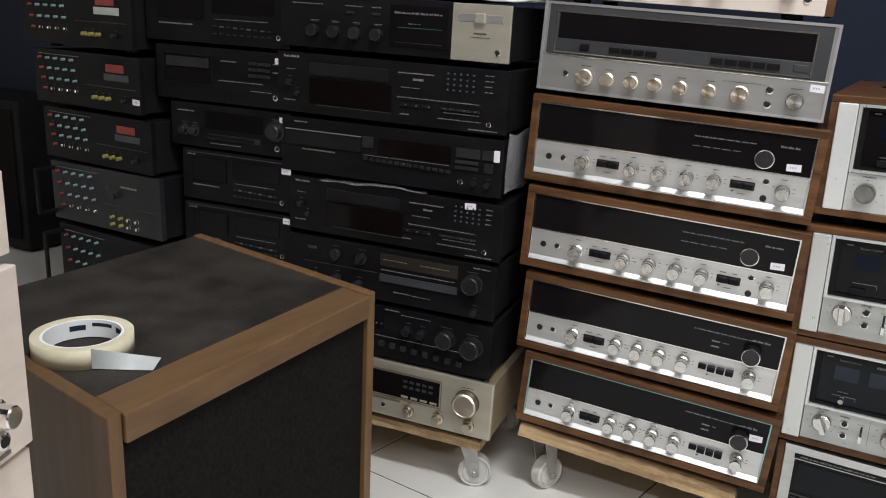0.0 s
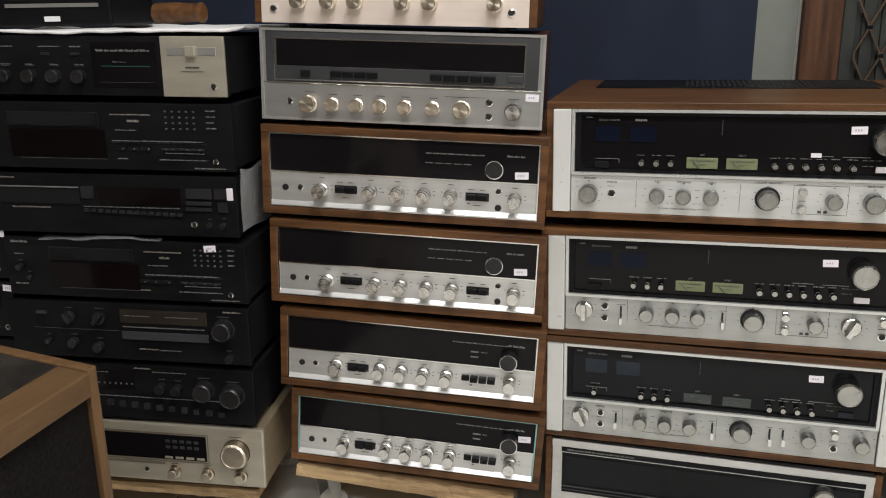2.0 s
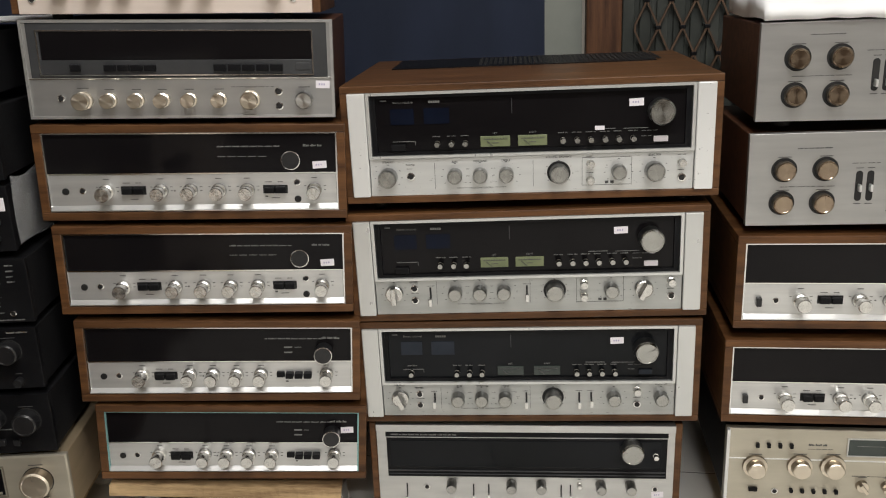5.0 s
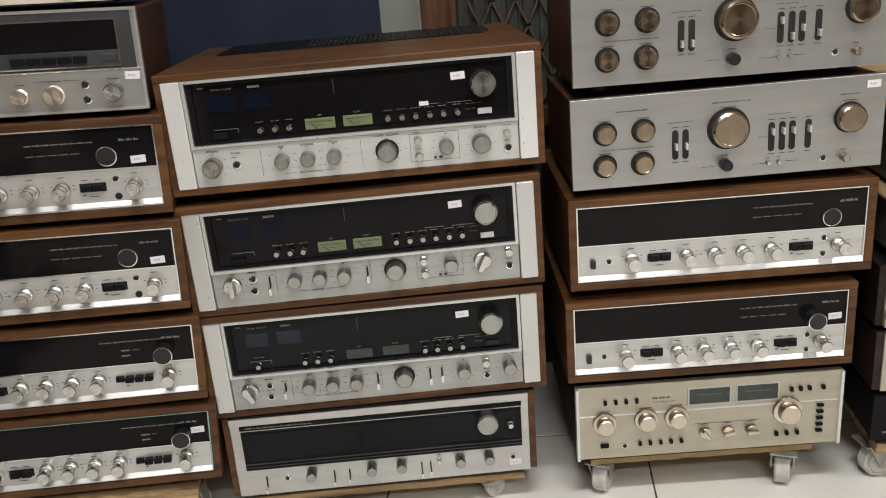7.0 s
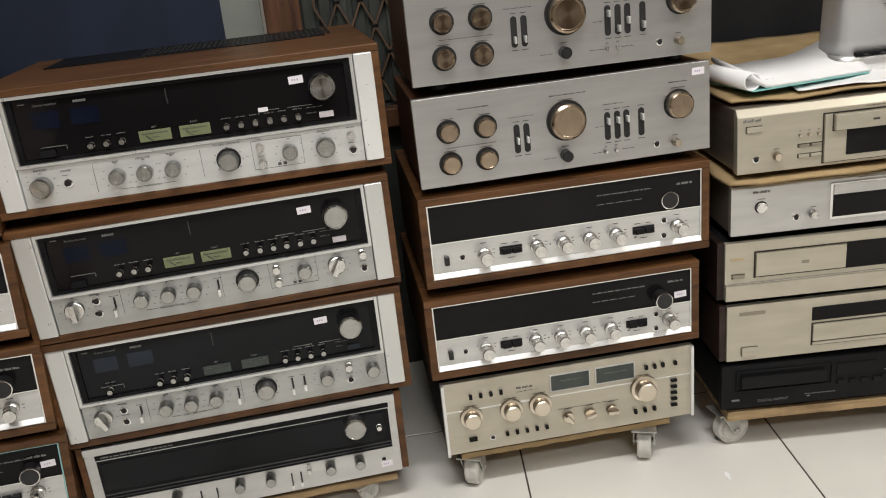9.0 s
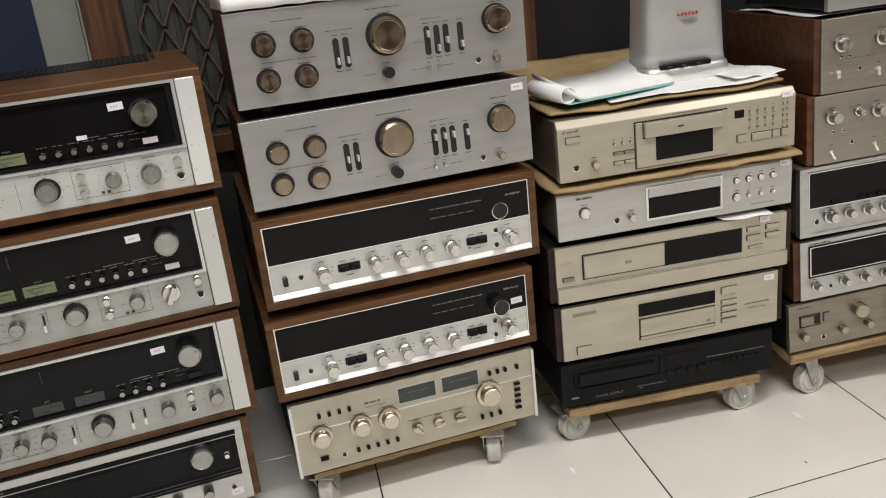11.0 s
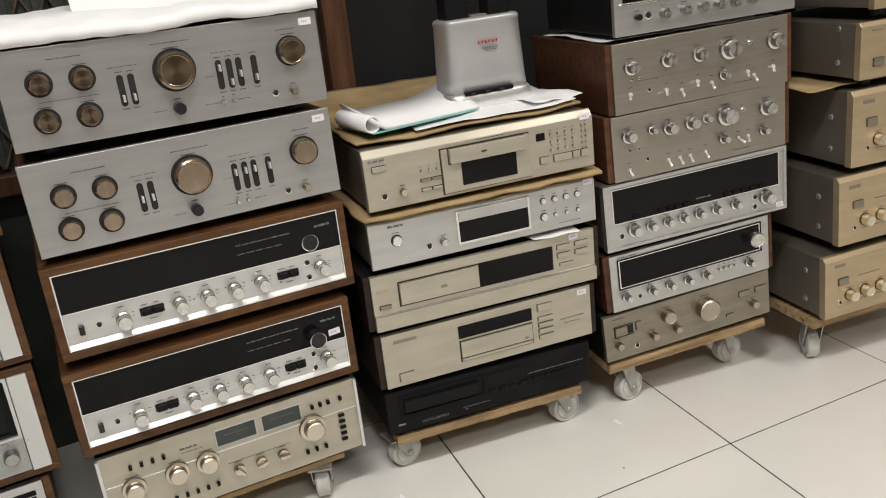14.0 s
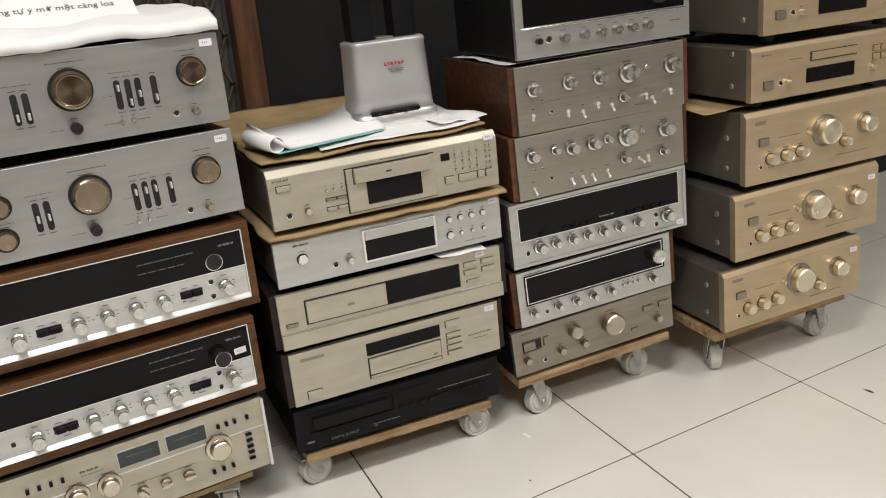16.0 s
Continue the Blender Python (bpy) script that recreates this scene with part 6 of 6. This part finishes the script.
def dolly(stack, u0, u1, zl, zr, front, depth, label, wheels, thick=0.018, cant=0.02, material=None):
    """A plank platform on four swivel casters; front: how far its edge stands back of the front line."""
    m = place(stack, u0, 0, 0, front)
    p = thing("wheeled_dolly", m, label, "dolly", "wheeled dollies")
    w = u1 - u0
    a = math.atan2(zr - zl, w)
    n = 3
    for k in range(n):
        y0, y1 = k * depth / n, (k + 1) * depth / n - 0.004
        bm = slab(0, w, y0, y1, -thick, 0)
        bmesh.ops.subdivide_edges(bm, edges=[e for e in bm.edges if abs(e.verts[0].co.x - e.verts[1].co.x) > 0.1], cuts=36, use_grid_fill=True)
        for v in bm.verts:
            q = noise.noise_vector((v.co.x * 60 + k * 9, v.co.y * 40, v.co.z * 90))
            v.co += Vector((q.x * 0.002, q.y * 0.0022, min(0.0, q.z * 0.0018)))
        o = part("plank", bm, material or PINE, p, "rough sawn plank")
        o.matrix_basis = pose(0, 0, zl - 0.001, 0, -math.degrees(a), 0)
    for x, y, ang in wheels:
        top = zl + (x / w) * (zr - zl) - thick - 0.002
        r = min(0.032, (top - 0.006) / 2)
        bm = bmesh.new()
        box(bm, -0.024, 0.024, -0.022, 0.022, top - 0.003, top, 0.0008)
        for s in (-1, 1):
            vs = [bm.verts.new((xx, s * r * 0.56 + yy, zz)) for yy in (-0.001, 0.001) for xx, zz in ((-0.016, top - 0.003), (0.016, top - 0.003), (r * 0.75, r * 0.85), (r * 0.55, r * 0.7), (r * 0.25, r * 0.78))]
            bm.faces.new(vs[:5]), bm.faces.new(vs[5:][::-1])
            for q in range(5):
                bm.faces.new((vs[q], vs[5 + q], vs[5 + (q + 1) % 5], vs[(q + 1) % 5]))
        bmesh.ops.recalc_face_normals(bm, faces=bm.faces)
        c = part("caster", bm, ZINC, p, "zinc plated swivel fork")
        c.matrix_basis = pose(x, y, 0, 0, 0, ang)
        wk = shared("wheel", round(r, 4), lambda: wheel_mesh(r), NYLON, c, r * 0.45, 0, r)
        shared("axle", round(r, 4), lambda: lathe([(r * 0.16, r * 0.62), (r * 0.16, -r * 0.62), (r * 0.12, -r * 0.66)], 10), ZINC, wk, 0, 0, 0)
    return p


dolly("C", 0.02, 0.43, 0.120, 0.114, 0.012, 0.32, "plank dolly with pale casters under the black units", [(0.05, 0.04, 10), (0.375, 0.035, 20), (0.05, 0.28, 0), (0.36, 0.28, 0)])
dolly("D", 0.018, 0.405, 0.151, 0.114, -0.006, 0.34, "rough plank dolly with grey casters under walnut receivers", [(0.035, 0.05, 60), (0.365, 0.06, 75), (0.05, 0.30, 0), (0.34, 0.30, 0)], 0.022)
dolly("E", 0.03, 0.50, 0.058, 0.058, 0.015, 0.34, "low plank dolly under the large receivers", [(0.04, 0.04, 30), (0.41, 0.02, 25), (0.04, 0.30, 0), (0.42, 0.30, 0)], 0.012)
dolly("F", 0.02, 0.40, 0.082, 0.086, 0.012, 0.33, "thin board dolly with white casters under amplifiers", [(0.020, 0.020, 65), (0.335, 0.010, 70), (0.05, 0.29, 0), (0.33, 0.29, 0)], 0.010, material=CARD)
dolly("G", 0.0, 0.388, 0.090, 0.089, 0.004, 0.33, "plank dolly with pale nylon casters under disc players", [(0.010, 0.045, 15), (0.352, 0.035, 8), (0.04, 0.29, 0), (0.34, 0.29, 0)], 0.017)
dolly("H", -0.028, 0.342, 0.104, 0.128, 0.002, 0.33, "plank dolly with pale nylon casters under silver amplifiers", [(0.045, 0.030, 15), (0.318, 0.080, 5), (0.05, 0.29, 0), (0.32, 0.29, 0)], 0.018)
dolly("I", -0.035, 0.335, 0.116, 0.134, 0.025, 0.34, "worn plank dolly with white casters under gold amplifiers", [(0.036, 0.045, 70), (0.345, 0.070, 5), (0.04, 0.30, 0), (0.32, 0.30, 0)], 0.018)
dolly("B", 0.08, 0.45, 0.130, 0.128, 0.012, 0.32, "plank dolly under the dim black stack", [(0.05, 0.04, 10), (0.33, 0.04, 20), (0.05, 0.28, 0), (0.33, 0.28, 0)])

# ---- loudspeaker with a roll of tape ----


def loudspeaker():
    w, d, h = 0.387, 0.426, 0.518
    p = thing("loudspeaker", pose(-0.798, 0.393, 0, 0, 0, -7.7), "big loudspeaker, worn black top, wood edges, black grille", "loudspeaker")
    t = 0.016
    part("back_board", slab(0, w, d - t, d, 0, h, 0.0015), OAK, p)
    part("front_board", slab(0, w, 0, t, 0, h, 0.0015), OAK, p)
    part("top_board", slab(0, w - 0.050, t, d - t, h - 0.022, h - 0.002, 0.001), VINYL, p, "worn black vinyl top")
    part("top_rail", slab(w - 0.049, w + 0.004, t + 0.001, d - t - 0.001, h - 0.032, h - 0.001, 0.0025), OAK_LONG, p, "wide wooden top rail")
    part("bottom_rail", slab(0, w, t + 0.001, d - t - 0.001, 0, 0.03, 0.0015), OAK, p)
    part("grille", slab(w - 0.030, w - 0.006, t + 0.002, d - t - 0.002, 0.031, h - 0.036, 0.002), CLOTH, p, "black cloth grille")
    part("side_board", slab(0.001, 0.018, t + 0.001, d - t - 0.001, 0.031, h - 0.023), OAK, p)
    # the cabinet's sides run at a slant to its front
    for o in p.children:
        for v in o.data.vertices:
            v.co.x -= 0.020 + 0.185 * v.co.y
    return p


loudspeaker()


def tape_roll():
    bm = bmesh.new()
    R, r, h, seg = 0.051, 0.0415, 0.021, 48
    rows = []
    for rr, z in ((r, 0), (R, 0), (R, h), (r, h)):
        rows.append([bm.verts.new((rr * math.cos(2 * math.pi * k / seg), rr * math.sin(2 * math.pi * k / seg), z)) for k in range(seg)])
    for q in range(4):
        a, b = rows[q], rows[(q + 1) % 4]
        for k in range(seg):
            bm.faces.new((a[k], a[(k + 1) % seg], b[(k + 1) % seg], b[k])).smooth = q in (1, 3)
    bmesh.ops.recalc_face_normals(bm, faces=bm.faces)
    p = thing("tape_roll", pose(-0.582, 0.428, 0.5165), "roll of cream masking tape lying on the loudspeaker", "tape")
    part("roll", bm, TAPE, p)
    core = bmesh.new()
    rows = []
    for rr, z in ((0.0385, 0.0005), (0.0412, 0.0005), (0.0412, h - 0.0005), (0.0385, h - 0.0005)):
        rows.append([core.verts.new((rr * math.cos(2 * math.pi * k / seg), rr * math.sin(2 * math.pi * k / seg), z)) for k in range(seg)])
    for q in range(4):
        a, b = rows[q], rows[(q + 1) % 4]
        for k in range(seg):
            core.faces.new((a[k], a[(k + 1) % seg], b[(k + 1) % seg], b[k]))
    bmesh.ops.recalc_face_normals(core, faces=core.faces)
    c = part("cardboard_core", core, PAPER, p, "white card core with blue print")
    bm = bmesh.new()
    for a0, a1, z0, z1 in ((60, 85, 0.010, 0.016), (95, 130, 0.013, 0.017), (140, 165, 0.009, 0.015)):
        n = 8
        va = [[bm.verts.new((0.0382 * math.cos(radians(a0 + (a1 - a0) * k / n)), 0.0382 * math.sin(radians(a0 + (a1 - a0) * k / n)), z)) for k in range(n + 1)] for z in (z0, z1)]
        for k in range(n):
            bm.faces.new((va[0][k], va[0][k + 1], va[1][k + 1], va[1][k]))
    tagged(part("core_print", bm, BLUE_WALL, c), kind="stuff")
    # loose end sweeping off the roll and lying down
    bm = bmesh.new()
    n = 16
    lo, hi = [], []
    for k in range(n + 1):
        s = k / n
        x, y = 0.046 + 0.050 * s, -0.024 + 0.034 * s
        lo.append(bm.verts.new((x, y, 0.0008)))
        hi.append(bm.verts.new((x - 0.010 * s, y + 0.019 * s, 0.0225 - 0.017 * s)))
    for k in range(n):
        bm.faces.new((lo[k], lo[k + 1], hi[k + 1], hi[k])).smooth = True
    part("loose_end", bm, TAPE_END, p, "loose pale end of tape")


tape_roll()

# ---- silver amplifiers close by ----
for k in range(5):
    z0 = 0.085 + 0.1525 * k
    m = Matrix.Translation((-0.2485 + 0.006 * (k == 3), -0.136, z0)) @ pose(0, 0, 0, 0, 0, 113)
    p = thing("integrated_amplifier", m, "pinkish silver amplifier with chrome knobs beside the loudspeaker", "amplifier", "near stack of silver amplifiers")
    w, h, d = 0.43, 0.145 if k < 4 else 0.062, 0.30
    part("faceplate", slab(0, w, 0, 0.01, 0, h, 0.001), OFF_WHITE, p)
    part("cover", slab(0.002, w - 0.002, 0.01, d, 0.002, h - 0.002, 0.002), WHITE_METAL, p)
    if k < 4:
        part("meter_window", slab(w - 0.20, w - 0.045, -0.002, 0.002, 0.068, 0.118, 0.0008), GREY_GLASS, p)
    for x in (0.08, 0.16, 0.24, 0.32, w - 0.045):
        knob(p, x, 0.045, 0.010, 0.020, CHROME, "skirt")
    jack(p, w - 0.035, 0.018, 0.006)
    bars(p, [(w - 0.045, 0.006, 0.035, 0.003)], PRINT_DIM)
    feet(p, w, d, 0.0075)
nd = thing("wheeled_dolly", Matrix.Translation((-0.2365, -0.131, 0)) @ pose(0, 0, 0, 0, 0, 113), "plank dolly under the near silver amplifiers", "dolly", "wheeled dollies")
part("plank", slab(0, 0.43, 0, 0.30, 0.056, 0.077, 0.002), PINE, nd)
for x in (0.05, 0.38):
    for y in (0.05, 0.25):
        c = part("caster", slab(x - 0.02, x + 0.02, y - 0.014, y + 0.014, 0.045, 0.055, 0.001), ZINC, nd)
        shared("wheel", 0.024, lambda: wheel_mesh(0.024), NYLON, c, x, y, 0.024)

# big black cabinet in the far corner
bb = thing("loudspeaker", pose(-3.12, 1.50, 0, 0, 0, 4), "large black loudspeaker cabinet on the floor", "loudspeaker")
part("cabinet", slab(0, 0.66, 0, 0.24, 0.012, 0.52, 0.006), BLACK_CASE, bb)
part("grille", slab(0.03, 0.63, -0.008, 0.0, 0.05, 0.49, 0.004), CLOTH, bb)
for x in (0.05, 0.61):
    for y in (0.04, 0.20):
        part("foot", slab(x - 0.015, x + 0.015, y - 0.015, y + 0.015, 0, 0.013, 0.001), RUBBER, bb)

# ---- things lying on the stacks ----
crumple("foam_sheet", 0.44, 0.34, 0.004, 3, PAPER, place("C", 0.004, 0.893, 0, -0.004), "white foam sheet laid over the top black unit", "foam sheet", 0.006)
bx = thing("cassette_recorder", place("C", 0.03, 0.906, 0, 0.07), "small black recorder on the white foam sheet", "recorder")
part("body", slab(0, 0.20, 0, 0.15, 0, 0.045, 0.004), BLACK, bx)
part("label_plate", slab(0.085, 0.112, -0.001, 0.004, 0.008, 0.016), PAPER, bx)
part("trim", slab(0.02, 0.18, -0.002, 0.003, 0.030, 0.036), SILVER_PLAIN, bx)
hd = lathe([(0.010, 0.045), (0.016, 0.040), (0.0165, 0.0), (0.014, -0.035), (0.016, -0.045), (0.010, -0.048)], 20)
hd = part("wooden_handle", hd, WALNUT, None)
hd.matrix_world = place("C", 0.335, 0.9245, 0, 0.085) @ pose(0, 0, 0, 0, 0, 78)
tagged(hd, "turned brown wooden handle lying on foam", "handle")

crumple("foam_sheet", 0.465, 0.27, 0.016, 4, PAPER, place("F", 0.002, 0.8585, 0.004, -0.008), "white foam sheet over the brushed amplifier", "foam sheet", 0.008, nx=50, ny=30, rise=0.026)
sg = thing("paper_sign", place("F", 0.12, 0.886, 0, 0.045) @ pose(0, 0, 0, -52, 0, 0), "white paper notice with printed words on the foam", "notice")
part("sheet", slab(0, 0.245, 0, 0.0015, 0, 0.16, 0.0004), PAPER, sg)
tx = bpy.data.curves.new("notice_text", "FONT")
tx.body, tx.size, tx.extrude = "Không tự ý mở mặt càng loa", 0.0165, 0.0002
to = bpy.data.objects.new("notice_text", tx)
scene.collection.objects.link(to)
bpy.context.view_layer.update()
tm = bpy.data.meshes.new_from_object(to)
bpy.data.objects.remove(to)
tm.materials.append(INK)
tob = new("notice_text", tm)
tob.parent = sg
tagged(tob, kind="stuff")
tob.matrix_basis = pose(0.022, -0.0006, 0.050, 90, 0, 0)

# cardboard sheets, paper, router box
crumple("cardboard_sheet", 0.46, 0.34, 0.005, 31, CARD, place("G", -0.012, 0.5095, 0.012, -0.012), "worn cardboard sheet between two disc players", "cardboard", 0.0045)
crumple("cardboard_sheet", 0.43, 0.52, 0.004, 33, CARD, place("G", 0.0, 0.633, 0.012, 0.030) @ pose(0, 0, 0, 2.5, 0, 0), "cardboard sheet lying on the top disc player", "cardboard", 0.004)
crumple("tissue_sheet", 0.31, 0.25, 0.001, 12, PAPER, place("G", 0.115, 0.6415, 0.012, 0.035) @ pose(0, 0, 0, 2.5, 0, 0), "crumpled white tissue on the cardboard", "tissue", 0.007)
crumple("tissue_sheet", 0.10, 0.16, 0.001, 15, PAPER, place("G", 0.345, 0.6465, 0.012, 0.045), "crumpled white tissue beside the silver box", "tissue", 0.012)


def invoice_pad():
    p = thing("invoice_pad", place("G", 0.035, 0.653, 0.01, 0.030) @ pose(0, 0, 0, 0, 0, 14), "white invoice pad with teal cover, one page curled", "paper pad")
    part("cover", slab(0.0, 0.22, -0.004, 0.125, 0, 0.0015), TEAL_PAPER, p, "teal back cover")
    bm = bmesh.new()
    n = 18
    for z0 in (0.0018,):
        lo, hi = [], []
        for k in range(n + 1):
            s = k / n
            x = 0.0 + 0.225 * s
            lift = 0.020 * max(0.0, 1 - s * 7) ** 1.5
            lo.append(bm.verts.new((x, -0.002, z0 + 0.007 * (1 - s * 0.2) + lift)))
            hi.append(bm.verts.new((x + 0.012, 0.130, z0 + 0.021 + lift + 0.022 * max(0.0, (s - 0.6) / 0.4) ** 1.6)))
        for k in range(n):
            bm.faces.new((lo[k], lo[k + 1], hi[k + 1], hi[k])).smooth = True
    r = bmesh.ops.extrude_face_region(bm, geom=bm.faces[:])
    for v in r["geom"]:
        if isinstance(v, bmesh.types.BMVert):
            v.co.z = max(0.0016, v.co.z - 0.008)
    bmesh.ops.recalc_face_normals(bm, faces=bm.faces)
    part("page_block", bm, PAPER, p)
    cyl = lathe([(0.0145, 0.062), (0.0145, -0.062), (0.0125, -0.062), (0.0125, 0.060)], 20)
    for f in cyl.faces:
        f.smooth = True
    o = part("curled_page", cyl, PAPER, p, "curled page edge")
    o.matrix_basis = pose(0.006, 0.062, 0.0155, 0, 0, -4)
    rng = random.Random(3)
    rows = []
    for k in range(7):
        rows += [(x, z, w_, h_) for x, z, w_, h_ in words(rng, 0.030, 0.030 + rng.uniform(0.02, 0.06), 0.022 + 0.015 * k, 0.0011)]
    bm = bmesh.new()
    for x, y, w_, h_ in rows:
        box(bm, x - w_ / 2, x + w_ / 2, y - h_ / 2, y + h_ / 2, 0.0100, 0.0112)
    tagged(part("lettering", bm, TAG_INK, p), kind="stuff")


invoice_pad()


def rounded_tower():
    """A tapering silver box with rounded ends and a foot band."""
    p = thing("speaker_dock", place("G", 0.214, 0.6515, 0.012, 0.110) @ pose(0, 0, 0, 0, 0, 2) @ Matrix.Diagonal((1.15, 1.10, 1.10, 1)), "silver plastic desktop dock with red badge on cardboard", "dock")

    def shell(levels, material, name):
        bm = bmesh.new()
        rows = []
        for z, hw, hd in levels:
            row = []
            for k in range(40):
                a = 2 * math.pi * k / 40
                c, s = math.cos(a), math.sin(a)
                row.append(bm.verts.new((0.072 + hw * math.copysign(abs(c) ** 0.30, c), 0.045 + hd * math.copysign(abs(s) ** 0.42, s), z)))
            rows.append(row)
        for a, b in zip(rows, rows[1:]):
            for k in range(40):
                bm.faces.new((a[k], a[(k + 1) % 40], b[(k + 1) % 40], b[k])).smooth = True
        bm.faces.new(rows[0][::-1])
        bm.faces.new(rows[-1])
        bmesh.ops.recalc_face_normals(bm, faces=bm.faces)
        return part(name, bm, material, p)

    shell([(0.0, 0.073, 0.046), (0.004, 0.076, 0.048), (0.022, 0.075, 0.047), (0.026, 0.072, 0.044)], WHITE_METAL, "base")
    shell([(0.024, 0.071, 0.043), (0.05, 0.069, 0.042), (0.137, 0.0660, 0.038), (0.1375, 0.0670, 0.0388), (0.1425, 0.0668, 0.0386), (0.1455, 0.0650, 0.037), (0.147, 0.0620, 0.034)], DOCK, "body")
    part("key_strip", slab(0.022, 0.108, -0.0035, 0.004, 0.0235, 0.0300, 0.001), BLACK, p, "black key strip")
    for x in (0.035, 0.06, 0.085):
        button(p, x, 0.0268, 0.006, 0.002, 0.006, GREY_FACE).location.y = -0.002
    for x in (0.012, 0.086):
        part("cradle", slab(x, x + 0.040, 0.022, 0.060, 0.146, 0.23, 0.004), BLACK, p, "black upright on top")
    part("top_recess", slab(0.055, 0.085, 0.025, 0.060, 0.146, 0.150, 0.001), GREY_CASE, p)
    bm = bmesh.new()
    for k in range(6):
        box(bm, 0.056 + k * 0.0062, 0.0572 + k * 0.0062, 0.0030, 0.006, 0.104, 0.1085)
        box(bm, 0.0572 + k * 0.0062, 0.0598 + k * 0.0062, 0.0030, 0.006, 0.1042 + 0.0030 * (k % 2), 0.1055 + 0.0028 * (k % 2))
    tagged(part("badge", bm, PRINT_RED, p, "small red badge"), kind="stuff")
    bars(p, [(0.074, 0.097, 0.028, 0.0014), (0.076, 0.0935, 0.022, 0.0012)], PRINT_DIM, y=0.0016)


rounded_tower()
pp = crumple("paper_sheet", 0.36, 0.28, 0.001, 22, PAPER, place("H", 0.0, 0.7435, 0.02, 0.02), "white paper under the black receiver", "paper", 0.004)
pp = crumple("paper_sheet", 0.30, 0.20, 0.001, 23, CARD, place("I", -0.06, 0.600, 0.02, 0.04), "creased card sheet between gold units", "paper", 0.006)
pp = crumple("paper_sheet", 0.10, 0.08, 0.001, 24, PAPER, place("G", 0.30, 0.4115, 0.02, -0.006), "creased paper between two disc players", "paper", 0.005)
